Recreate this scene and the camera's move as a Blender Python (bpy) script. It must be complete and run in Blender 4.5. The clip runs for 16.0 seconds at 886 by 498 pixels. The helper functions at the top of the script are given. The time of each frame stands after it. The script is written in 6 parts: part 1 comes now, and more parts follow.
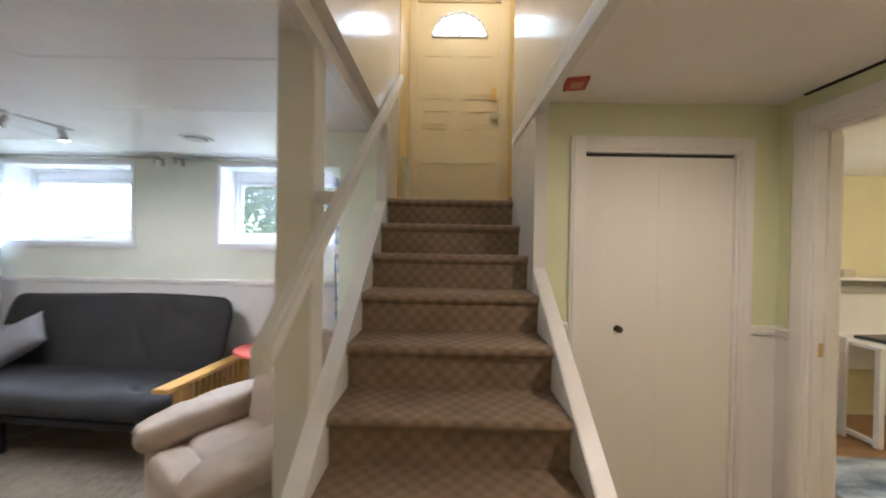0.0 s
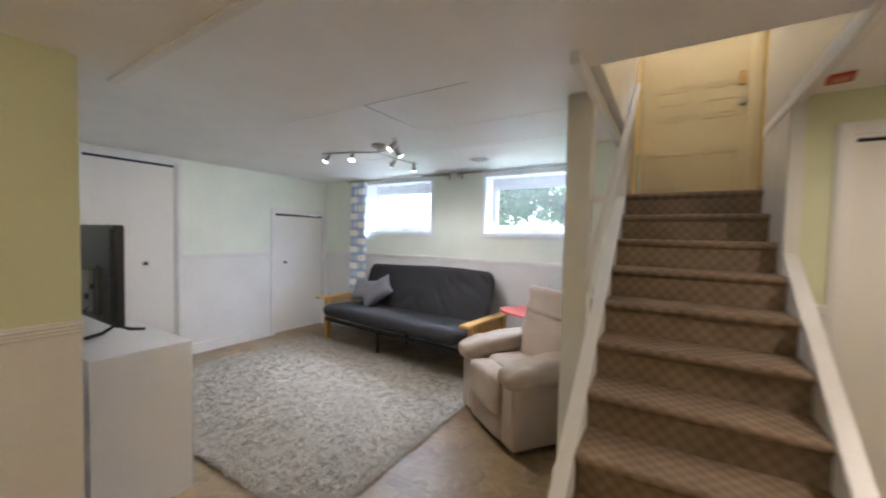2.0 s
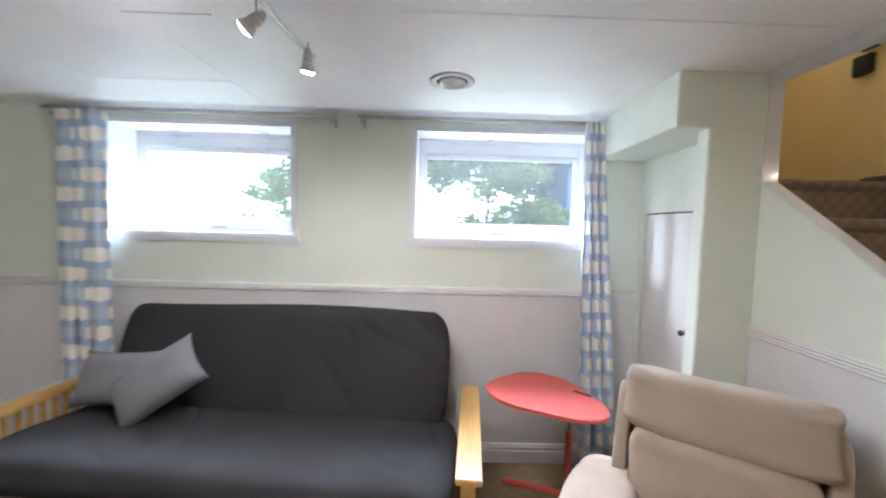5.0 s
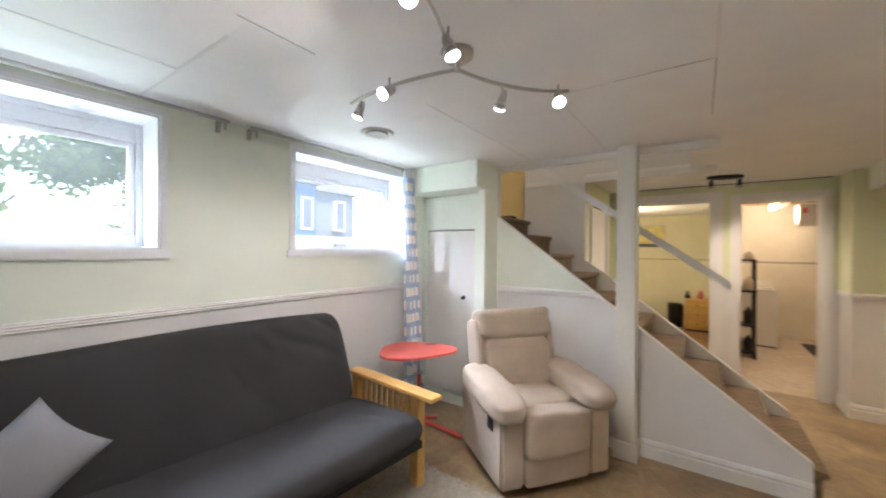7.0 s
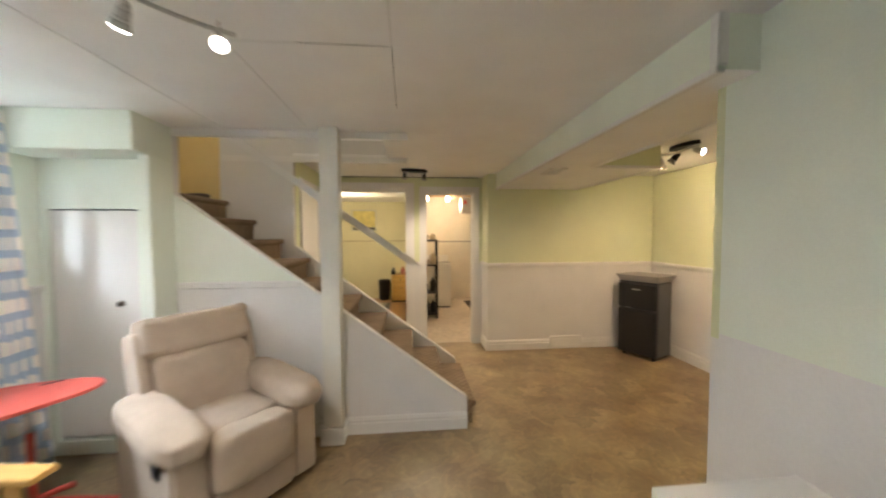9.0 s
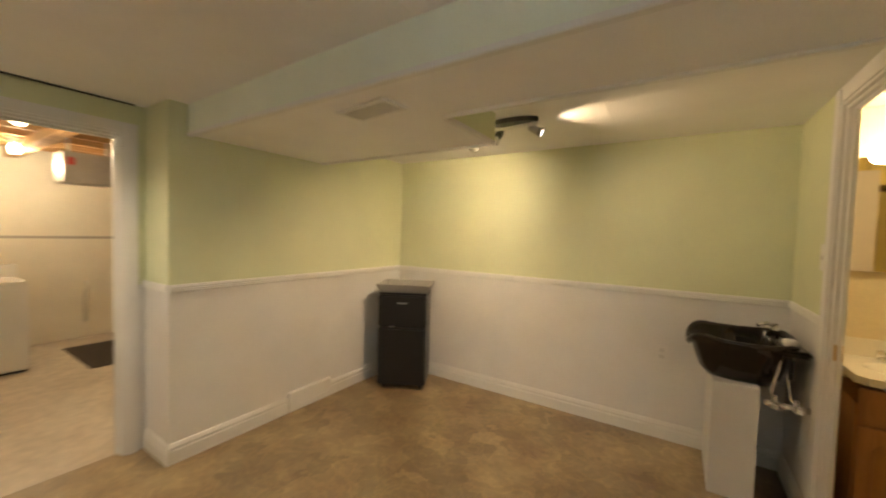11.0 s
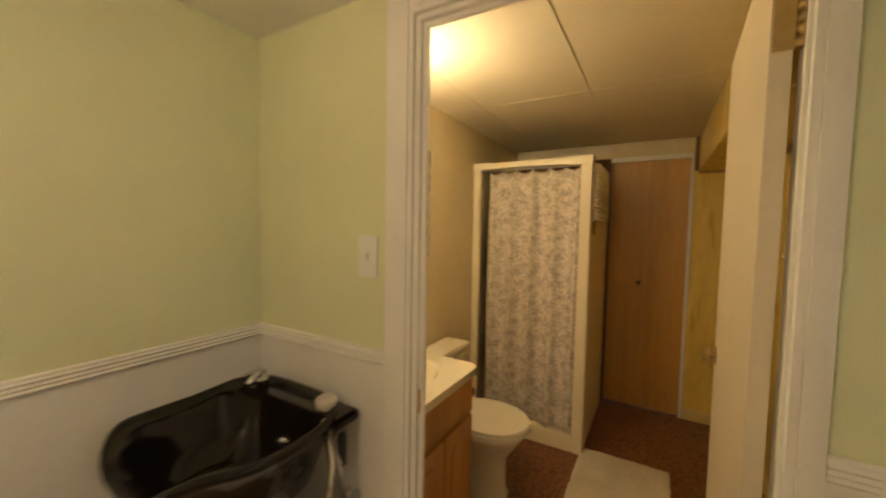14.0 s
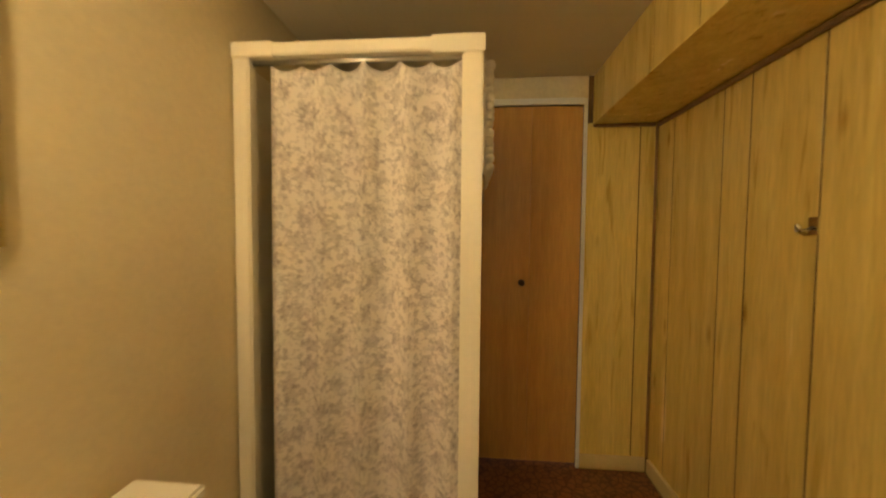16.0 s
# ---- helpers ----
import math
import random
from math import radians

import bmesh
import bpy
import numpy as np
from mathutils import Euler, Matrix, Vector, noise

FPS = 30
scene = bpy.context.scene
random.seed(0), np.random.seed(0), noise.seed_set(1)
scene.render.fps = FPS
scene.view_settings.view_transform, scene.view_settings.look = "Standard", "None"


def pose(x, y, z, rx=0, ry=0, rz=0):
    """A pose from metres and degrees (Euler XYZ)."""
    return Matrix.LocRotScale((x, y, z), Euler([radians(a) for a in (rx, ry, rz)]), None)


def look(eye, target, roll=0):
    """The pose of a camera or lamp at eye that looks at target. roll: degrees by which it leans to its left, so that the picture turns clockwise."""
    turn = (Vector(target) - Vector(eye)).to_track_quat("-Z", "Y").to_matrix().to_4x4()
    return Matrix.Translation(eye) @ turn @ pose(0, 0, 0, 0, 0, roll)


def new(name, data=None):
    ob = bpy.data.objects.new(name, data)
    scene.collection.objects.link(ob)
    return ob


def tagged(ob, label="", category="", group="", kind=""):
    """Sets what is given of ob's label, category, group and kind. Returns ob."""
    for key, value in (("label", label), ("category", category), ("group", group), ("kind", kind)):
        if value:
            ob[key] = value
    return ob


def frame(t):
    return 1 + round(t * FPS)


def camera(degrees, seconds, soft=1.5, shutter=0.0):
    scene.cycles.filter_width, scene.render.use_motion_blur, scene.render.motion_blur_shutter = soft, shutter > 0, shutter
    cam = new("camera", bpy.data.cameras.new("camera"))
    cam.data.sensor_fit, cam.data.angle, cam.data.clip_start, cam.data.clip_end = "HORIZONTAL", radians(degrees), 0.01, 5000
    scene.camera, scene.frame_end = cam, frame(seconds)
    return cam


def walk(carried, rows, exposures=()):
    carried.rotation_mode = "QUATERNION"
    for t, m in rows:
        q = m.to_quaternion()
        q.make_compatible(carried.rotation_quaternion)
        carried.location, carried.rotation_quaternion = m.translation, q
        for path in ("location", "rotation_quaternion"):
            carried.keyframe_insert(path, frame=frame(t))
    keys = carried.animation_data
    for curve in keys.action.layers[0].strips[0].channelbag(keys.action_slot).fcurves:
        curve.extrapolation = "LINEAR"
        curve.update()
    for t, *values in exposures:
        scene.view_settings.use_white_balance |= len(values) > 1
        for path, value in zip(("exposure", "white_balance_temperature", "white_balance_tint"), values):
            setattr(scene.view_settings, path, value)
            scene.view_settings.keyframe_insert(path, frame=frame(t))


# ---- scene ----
cam = camera(100.7, 16.0, soft=2.0, shutter=0.5)

PATH = [
    (0, (-0.045, -0.055, 1.424), (-0.062, 1.945, 1.406), 1.0),
    (0.5, (-0.028, -0.478, 1.403), (-0.201, 1.514, 1.378), 1.0),
    (1, (0.051, -0.759, 1.397), (-0.386, 1.193, 1.358), 1.1),
    (1.5, (0.014, -0.894, 1.411), (-0.739, 0.958, 1.352), 1.2),
    (2, (-0.135, -0.848, 1.379), (-1.181, 0.855, 1.302), 1.2),
    (2.5, (-0.38, -0.671, 1.394), (-1.579, 0.927, 1.294), 1.3),
    (3, (-0.659, -0.418, 1.382), (-1.863, 1.175, 1.274), 1.3),
    (5.5, (-2.175, 0.841, 1.494), (-1.628, 2.761, 1.377), 2.0),
    (6, (-2.595, 0.798, 1.455), (-1.583, 2.522, 1.421), 2.0),
    (6.5, (-2.994, 0.777, 1.449), (-1.616, 2.227, 1.427), 1.6),
    (7, (-3.361, 0.797, 1.415), (-1.725, 1.949, 1.415), 0.5),
    (7.5, (-3.554, 0.787, 1.433), (-1.747, 1.643, 1.419), 0.2),
    (8, (-3.58, 0.699, 1.426), (-1.649, 1.22, 1.396), -0.3),
    (10.5, (-1.614, 0.714, 1.447), (-0.137, -0.63, 1.338), 1.8),
    (11, (-1.24, 0.672, 1.41), (-0.164, -1.012, 1.327), 1.7),
    (11.5, (-1.01, 0.48, 1.436), (-0.379, -1.415, 1.344), 1.6),
    (12, (-0.827, 0.191, 1.408), (-0.722, -1.805, 1.328), 1.9),
    (12.5, (-0.697, -0.162, 1.46), (-1.18, -2.1, 1.349), 0.5),
    (13, (-0.702, -0.475, 1.482), (-1.667, -2.222, 1.347), 0.8),
    (13.5, (-0.781, -0.772, 1.46), (-2.172, -2.204, 1.341), 0.6),
    (14, (-0.977, -1.044, 1.441), (-2.702, -2.049, 1.327), 1.0),
    (14.5, (-1.256, -1.164, 1.441), (-3.128, -1.858, 1.321), 0.7),
    (15, (-1.571, -1.313, 1.4), (-3.512, -1.783, 1.292), 0.7),
    (15.5, (-1.922, -1.387, 1.358), (-3.898, -1.68, 1.253), 0.7),
    (16, (-2.255, -1.43, 1.307), (-4.246, -1.594, 1.217), 0.5),
]
walk(cam, [(t, look(eye, target, roll)) for t, eye, target, roll in PATH], exposures=((0, 0.3, 5550, 18), (3, 0.35, 5500, 18), (5.5, 0.36, 5700, 20), (8, 0.42, 6050, 18), (10.5, 0.38, 6400, 12), (12.5, 0.22, 6550, 12), (14, 0.28, 6700, 13), (15, 0.28, 6600, 11), (15.5, 0.42, 6500, 10), (16, 0.65, 6450, 10)))

# ---- world and large lights ----
C = 2.127            # main ceiling
YW, XL, XO = 3.0, -4.585, 1.554      # window wall, closet wall, office/laundry wall
XF, YB, XB = 1.229, -2.353, -1.839   # fridge wall, back wall, bathroom door wall
YT = -0.43           # wall behind the television
BW, BX, BY = -2.21, -4.316, -0.455   # bathroom walls
YC = 1.731           # bifold closet wall
XB2 = XB - 0.035       # bathroom side of the thin partition

wd = bpy.data.worlds.new("world")
scene.world = wd
wd.use_nodes = True
sky = wd.node_tree.nodes.new("ShaderNodeTexSky")
sky.sky_type, sky.sun_disc = "NISHITA", False
sky.sun_elevation, sky.sun_rotation = radians(62), radians(180)
wd.node_tree.links.new(sky.outputs[0], wd.node_tree.nodes["Background"].inputs[0])
wd.node_tree.nodes["Background"].inputs[1].default_value = 0.15


def lamp(name, kind, m, energy, color=(1, 1, 1), size=0.1, sy=None, angle=None, blend=0.6):
    d = bpy.data.lights.new(name, kind)
    d.energy, d.color = energy, color
    if kind == "AREA":
        d.shape, d.size, d.size_y = "RECTANGLE", size, sy or size
    elif kind == "SUN":
        d.angle = radians(angle)
    else:
        d.shadow_soft_size = size
        if kind == "SPOT":
            d.spot_size, d.spot_blend = radians(angle), blend
    ob = new(name, d)
    ob.matrix_world = m
    return ob


WARM, HALL, SOFT, DAY = (1.0, 0.71, 0.41), (1.0, 0.80, 0.56), (1.0, 0.91, 0.79), (0.82, 0.92, 1.0)
lamp("sun", "SUN", look((0, 0, 20), (3, 10, 0)), 5.0, (1, 0.96, 0.9), angle=2)
# daylight in the openings
lamp("window_daylight", "AREA", look((-3.23, 3.95, 2.66), (-3.1, 0.6, 0.9)), 175, DAY, 1.2, 0.7)
lamp("window_daylight", "AREA", look((-1.4, 3.95, 2.66), (-1.6, 0.6, 0.9)), 175, DAY, 1.2, 0.7)
lamp("door_daylight", "AREA", look((0.05, 4.1, 4.3), (0.0, 1.6, 2.2)), 90, DAY, 1.0, 0.6)
lamp("office_daylight", "AREA", look((2.62, 3.75, 2.4), (2.7, 2.0, 0.8)), 45, DAY, 0.6, 0.5)

# six ceiling spots of the living room: place, aim, power
SPOTS = (((-2.453, 1.424, (0.15, -0.35, -0.95), 20), (-2.69, 1.37, (-0.6, -0.3, -0.75), 21)),
         ((-2.31, 1.80, (-0.75, 0.1, -0.5), 20), (-2.25, 2.03, (-0.15, 0.35, -0.92), 21)),
         ((-2.0, 1.465, (0.4, 0.55, -0.85), 30), (-1.885, 1.275, (-0.55, -0.3, -0.75), 21)))
for arm in SPOTS:
    for hx, hy, aim, power in arm:
        at = Vector((hx, hy, C - 0.105)) + Vector(aim).normalized() * 0.065
        lamp("spot_lamp", "SPOT", look(at, at + Vector(aim)), power, SOFT, 0.03, angle=135, blend=1.0)
# hall spots, back-room spots, bathroom bulb, laundry bulbs, office and entry fills without fixtures
lamp("hall_lamp", "SPOT", look((0.953, 0.727, 1.97), (0.9, 1.2, 0.9)), 24, HALL, 0.03, angle=150, blend=1.0)
lamp("hall_lamp", "SPOT", look((1.007, 0.513, 1.97), (1.25, 0.1, 0.3)), 28, HALL, 0.03, angle=130, blend=1.0)
lamp("corner_lamp", "SPOT", look((-0.03, -1.57, 1.975), (0.45, -2.36, 1.45)), 23, WARM, 0.025, angle=140, blend=1.0)
# added fill beside the unlit black head, brightens the fridge wall
lamp("corner_lamp", "SPOT", look((-0.28, -1.42, 2.0), (0.5, -1.35, 0.4)), 41, WARM, 0.03, angle=140, blend=1.0)
# extra upward spot, added only to throw the flare on the ceiling
lamp("corner_lamp", "SPOT", look((-0.58, -1.525, 2.0), (-0.80, -1.60, 2.127)), 4.0, WARM, 0.02, angle=85, blend=0.5)
lamp("corner_lamp", "SPOT", look((-0.56, -1.525, 2.0), (-1.75, -1.85, 0.95)), 17, WARM, 0.03, angle=150, blend=1.0)
lamp("bath_lamp", "POINT", pose(-2.2, -1.94, 1.93), 12, (1.0, 0.79, 0.46), 0.05)
lamp("laundry_lamp", "POINT", pose(2.5, 0.12, 1.98), 13, (1.0, 0.82, 0.52), 0.05)
lamp("laundry_lamp", "POINT", pose(4.1, -0.09, 1.98), 17, (1.0, 0.82, 0.52), 0.05)
# unseen point lamps added to brighten the office and the entry
lamp("office_fill", "POINT", pose(3.4, 1.7, 1.75), 22, (1.0, 0.8, 0.5), 0.08)
lamp("entry_fill", "POINT", pose(0.1, 2.7, 3.9), 11, (1.0, 0.88, 0.66), 0.08)

# ---- materials ----


def mat(name, col, rough=0.55, metal=0.0, var=0.08, scale=3.0, fine=60.0, bump=0.05, alt=None, spec=0.5, coat=0.0, stretch=(1, 1, 1)):
    """A plain surface with cloudy wear at two scales and a fine relief."""
    m = bpy.data.materials.new(name)
    m.use_nodes = True
    nt = m.node_tree
    n, l, b = nt.nodes, nt.links, nt.nodes["Principled BSDF"]
    b.inputs["Roughness"].default_value, b.inputs["Metallic"].default_value = rough, metal
    b.inputs["Specular IOR Level"].default_value, b.inputs["Coat Weight"].default_value = spec, coat
    co = n.new("ShaderNodeTexCoord")
    mp = n.new("ShaderNodeMapping")
    mp.inputs["Scale"].default_value = stretch
    l.new(co.outputs["Object"], mp.inputs[0])
    big, small = n.new("ShaderNodeTexNoise"), n.new("ShaderNodeTexNoise")
    big.inputs["Scale"].default_value, big.inputs["Detail"].default_value = scale, 5
    small.inputs["Scale"].default_value, small.inputs["Detail"].default_value = fine, 4
    l.new(mp.outputs[0], big.inputs["Vector"])
    l.new(mp.outputs[0], small.inputs["Vector"])
    alt = alt or tuple(c * (1 - 2 * var) for c in col)
    ramp = n.new("ShaderNodeValToRGB")
    ramp.color_ramp.elements[0].position, ramp.color_ramp.elements[1].position = 0.32, 0.68
    ramp.color_ramp.elements[0].color, ramp.color_ramp.elements[1].color = (*alt, 1), (*col, 1)
    l.new(big.outputs["Fac"], ramp.inputs[0])
    mx = n.new("ShaderNodeMixRGB")
    mx.blend_type = "MULTIPLY"
    mx.inputs[0].default_value = min(1.0, var * 3)
    l.new(ramp.outputs[0], mx.inputs[1])
    l.new(small.outputs["Fac"], mx.inputs[2])
    gain = n.new("ShaderNodeMixRGB")
    gain.blend_type = "MULTIPLY"
    gain.inputs[0].default_value = 1.0
    k = 1 + 0.9 * min(1.0, var * 3)
    gain.inputs[2].default_value = (k, k, k, 1)
    l.new(mx.outputs[0], gain.inputs[1])
    l.new(gain.outputs[0], b.inputs["Base Color"])
    rr = n.new("ShaderNodeMapRange")
    rr.inputs["To Min"].default_value, rr.inputs["To Max"].default_value = max(0.02, rough - 0.08), min(1, rough + 0.08)
    l.new(big.outputs["Fac"], rr.inputs["Value"])
    l.new(rr.outputs[0], b.inputs["Roughness"])
    if bump:
        bp = n.new("ShaderNodeBump")
        bp.inputs["Strength"].default_value, bp.inputs["Distance"].default_value = bump, 0.004
        l.new(small.outputs["Fac"], bp.inputs["Height"])
        l.new(bp.outputs[0], b.inputs["Normal"])
    return m


def nodes_of(m):
    nt = m.node_tree
    return nt.nodes, nt.links, nt.nodes["Principled BSDF"]


def math_node(n, l, op, a, b=None):
    k = n.new("ShaderNodeMath")
    k.operation = op
    for s, v in ((0, a), (1, b)):
        if v is None:
            continue
        if isinstance(v, (int, float)):
            k.inputs[s].default_value = v
        else:
            l.new(v, k.inputs[s])
    return k.outputs[0]


def emitter(name, col, strength):
    m = bpy.data.materials.new(name)
    m.use_nodes = True
    b = m.node_tree.nodes["Principled BSDF"]
    b.inputs["Base Color"].default_value = (*col, 1)
    b.inputs["Emission Color"].default_value = (*col, 1)
    b.inputs["Emission Strength"].default_value = strength
    return m


def recolour(m, pattern, c0, c1, lo=0.45, hi=0.55):
    """Lay a two-tone pattern (a value socket) over a material's colour."""
    n, l, b = nodes_of(m)
    old = b.inputs["Base Color"].links[0].from_socket
    ramp = n.new("ShaderNodeValToRGB")
    ramp.color_ramp.elements[0].position, ramp.color_ramp.elements[1].position = lo, hi
    ramp.color_ramp.elements[0].color, ramp.color_ramp.elements[1].color = (*c0, 1), (*c1, 1)
    l.new(pattern, ramp.inputs[0])
    mx = n.new("ShaderNodeMixRGB")
    mx.blend_type = "MULTIPLY"
    mx.inputs[0].default_value = 1.0
    l.new(old, mx.inputs[1])
    l.new(ramp.outputs[0], mx.inputs[2])
    l.new(mx.outputs[0], b.inputs["Base Color"])


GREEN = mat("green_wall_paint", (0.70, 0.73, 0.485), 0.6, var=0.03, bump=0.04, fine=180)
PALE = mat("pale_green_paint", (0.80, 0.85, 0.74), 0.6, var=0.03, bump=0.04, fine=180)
WHITE = mat("white_trim_paint", (0.80, 0.79, 0.76), 0.4, var=0.03, bump=0.03, fine=90)
PANEL = mat("white_beadboard", (0.78, 0.77, 0.75), 0.45, var=0.03, bump=0.03, fine=90)
DOORW = mat("white_door_paint", (0.80, 0.78, 0.73), 0.7, spec=0.22, var=0.012, bump=0.03, fine=60, stretch=(1, 1, 0.08))
CEIL = mat("ceiling_panel", (0.88, 0.87, 0.85), 0.45, var=0.03, bump=0.12, fine=140)
# near-black colour that paints the shade inside gaps and slots
GAPSHADE = mat("gap_shade", (0.03, 0.028, 0.025), 0.8)
YELLOW = mat("yellow_wall_paint", (0.74, 0.58, 0.26), 0.6, var=0.03, bump=0.04)
CREAM = mat("cream_door_paint", (0.80, 0.71, 0.50), 0.42, var=0.03)
BLACK = mat("black_plastic", (0.012, 0.012, 0.013), 0.35, var=0.1)
BRASS = mat("brass", (0.62, 0.46, 0.22), 0.32, 1.0, var=0.1)
STEEL = mat("brushed_steel", (0.62, 0.6, 0.57), 0.32, 1.0, var=0.08)
DKNOB = mat("dark_bronze_knob", (0.09, 0.07, 0.05), 0.35, 0.8)

# fine vertical beads on the wainscot
n_, l_, b_ = nodes_of(PANEL)
co_ = n_.new("ShaderNodeTexCoord")
sep_ = n_.new("ShaderNodeSeparateXYZ")
l_.new(co_.outputs["Object"], sep_.inputs[0])
s_ = math_node(n_, l_, "SINE", math_node(n_, l_, "MULTIPLY", math_node(n_, l_, "ADD", sep_.outputs[0], sep_.outputs[1]), 150.0))
s_ = math_node(n_, l_, "POWER", math_node(n_, l_, "ABSOLUTE", s_), 0.35)
bp_ = n_.new("ShaderNodeBump")
bp_.inputs["Strength"].default_value, bp_.inputs["Distance"].default_value = 0.07, 0.0015
l_.new(s_, bp_.inputs["Height"])
l_.new(bp_.outputs[0], b_.inputs["Normal"])

# mottled vinyl floor
FLOOR = mat("brown_vinyl_floor", (0.325, 0.25, 0.14), 0.33, var=0.10, scale=2.6, fine=26, bump=0.06, alt=(0.20, 0.135, 0.075))
n_, l_, b_ = nodes_of(FLOOR)
co_ = n_.new("ShaderNodeTexCoord")
vo_ = n_.new("ShaderNodeTexVoronoi")
vo_.inputs["Scale"].default_value = 4.6
nz_ = n_.new("ShaderNodeTexNoise")
nz_.inputs["Scale"].default_value = 7.0
va_ = n_.new("ShaderNodeVectorMath")
va_.operation = "MULTIPLY_ADD"
va_.inputs[1].default_value = (0.35, 0.35, 0.0)
l_.new(co_.outputs["Object"], nz_.inputs["Vector"])
l_.new(nz_.outputs["Color"], va_.inputs[0])
l_.new(co_.outputs["Object"], va_.inputs[2])
l_.new(va_.outputs[0], vo_.inputs["Vector"])
sp_ = n_.new("ShaderNodeSeparateColor")
l_.new(vo_.outputs["Color"], sp_.inputs[0])
recolour(FLOOR, sp_.outputs[0], (0.80, 0.80, 0.80), (1.16, 1.15, 1.12), 0.0, 1.0)
ve_ = n_.new("ShaderNodeTexNoise")
ve_.inputs["Scale"].default_value, ve_.inputs["Detail"].default_value, ve_.inputs["Distortion"].default_value = 5.5, 6, 1.4
l_.new(co_.outputs["Object"], ve_.inputs["Vector"])
vein_ = math_node(n_, l_, "ABSOLUTE", math_node(n_, l_, "SUBTRACT", ve_.outputs["Fac"], 0.5))
recolour(FLOOR, vein_, (1.22, 1.19, 1.12), (1, 1, 1), 0.0, 0.05)

BATHFLOOR = mat("red_brown_vinyl_floor", (0.21, 0.09, 0.04), 0.4, var=0.1, scale=5, fine=40)
n_, l_, b_ = nodes_of(BATHFLOOR)
co_ = n_.new("ShaderNodeTexCoord")
vo_ = n_.new("ShaderNodeTexVoronoi")
vo_.feature = "DISTANCE_TO_EDGE"
vo_.inputs["Scale"].default_value = 26.0
l_.new(co_.outputs["Object"], vo_.inputs["Vector"])
recolour(BATHFLOOR, vo_.outputs["Distance"], (0.45, 0.4, 0.4), (1.2, 1.15, 1.1), 0.0, 0.12)

CONCRETE = mat("painted_concrete", (0.60, 0.53, 0.42), 0.6, var=0.15, scale=1.5, fine=14, bump=0.2, alt=(0.48, 0.41, 0.31))
OFFICEFLOOR = mat("brown_wood_floor", (0.34, 0.2, 0.09), 0.35, var=0.15, scale=4, fine=30, stretch=(0.3, 4, 1), alt=(0.22, 0.12, 0.05))


def wood(name, col, dark, rough=0.4, axis=2, knots=0.0):
    """Long grain along one axis, with scattered knots."""
    st = [9.0, 9.0, 9.0]
    st[axis] = 0.7
    m = mat(name, col, rough, var=0.12, scale=2.0, fine=14, bump=0.08, alt=dark, stretch=tuple(st))
    n, l, b = nodes_of(m)
    if knots:
        co = n.new("ShaderNodeTexCoord")
        mp = n.new("ShaderNodeMapping")
        mp.inputs["Scale"].default_value = (4.0, 4.0, 1.3)
        vo = n.new("ShaderNodeTexVoronoi")
        vo.inputs["Scale"].default_value = 1.6
        l.new(co.outputs["Object"], mp.inputs[0])
        l.new(mp.outputs[0], vo.inputs["Vector"])
        recolour(m, vo.outputs["Distance"], (0.66, 0.56, 0.44), (1, 1, 1), 0.02, knots)
    return m


PINE = wood("pine_panelling", (0.76, 0.59, 0.19), (0.66, 0.49, 0.14), 0.24, knots=0.12)
n_, l_, b_ = nodes_of(PINE)
oi_ = n_.new("ShaderNodeObjectInfo")
recolour(PINE, oi_.outputs["Random"], (0.90, 0.89, 0.86), (1.06, 1.06, 1.08), 0.0, 1.0)
co_, mp_, fl_ = n_.new("ShaderNodeTexCoord"), n_.new("ShaderNodeMapping"), n_.new("ShaderNodeTexNoise")
mp_.inputs["Scale"].default_value = (16, 16, 1.6)
fl_.inputs["Scale"].default_value, fl_.inputs["Detail"].default_value, fl_.inputs["Distortion"].default_value = 1.5, 3, 0.6
l_.new(co_.outputs["Object"], mp_.inputs[0])
l_.new(mp_.outputs[0], fl_.inputs["Vector"])
recolour(PINE, fl_.outputs["Fac"], (1, 1, 1), (0.78, 0.70, 0.58), 0.60, 0.72)
OAKDOOR = wood("orange_wood_door", (0.54, 0.30, 0.085), (0.47, 0.25, 0.068), 0.35)
CABWOOD = wood("honey_oak", (0.48, 0.235, 0.065), (0.36, 0.165, 0.045), 0.32)
ARMWOOD = wood("light_futon_wood", (0.66, 0.4, 0.12), (0.55, 0.31, 0.08), 0.35, axis=1)
BROWNTRIM = mat("brown_trim", (0.14, 0.065, 0.02), 0.45, var=0.1)
BATHWALL = mat("beige_wallpaper", (0.68, 0.57, 0.34), 0.42, var=0.05, scale=2.0, bump=0.05, alt=(0.62, 0.51, 0.30))
BATHWHITE = mat("cream_fixture", (0.80, 0.74, 0.6), 0.2, var=0.02, bump=0.0, coat=0.3)

# ---- mesh helpers ----


def bx(bm, x0, x1, y0, y1, z0, z1, m=0):
    v = [bm.verts.new(p) for p in ((x0, y0, z0), (x1, y0, z0), (x1, y1, z0), (x0, y1, z0), (x0, y0, z1), (x1, y0, z1), (x1, y1, z1), (x0, y1, z1))]
    fs = []
    for q in ((3, 2, 1, 0), (4, 5, 6, 7), (0, 1, 5, 4), (1, 2, 6, 5), (2, 3, 7, 6), (3, 0, 4, 7)):
        f = bm.faces.new([v[i] for i in q])
        f.material_index = m
        fs.append(f)
    return fs


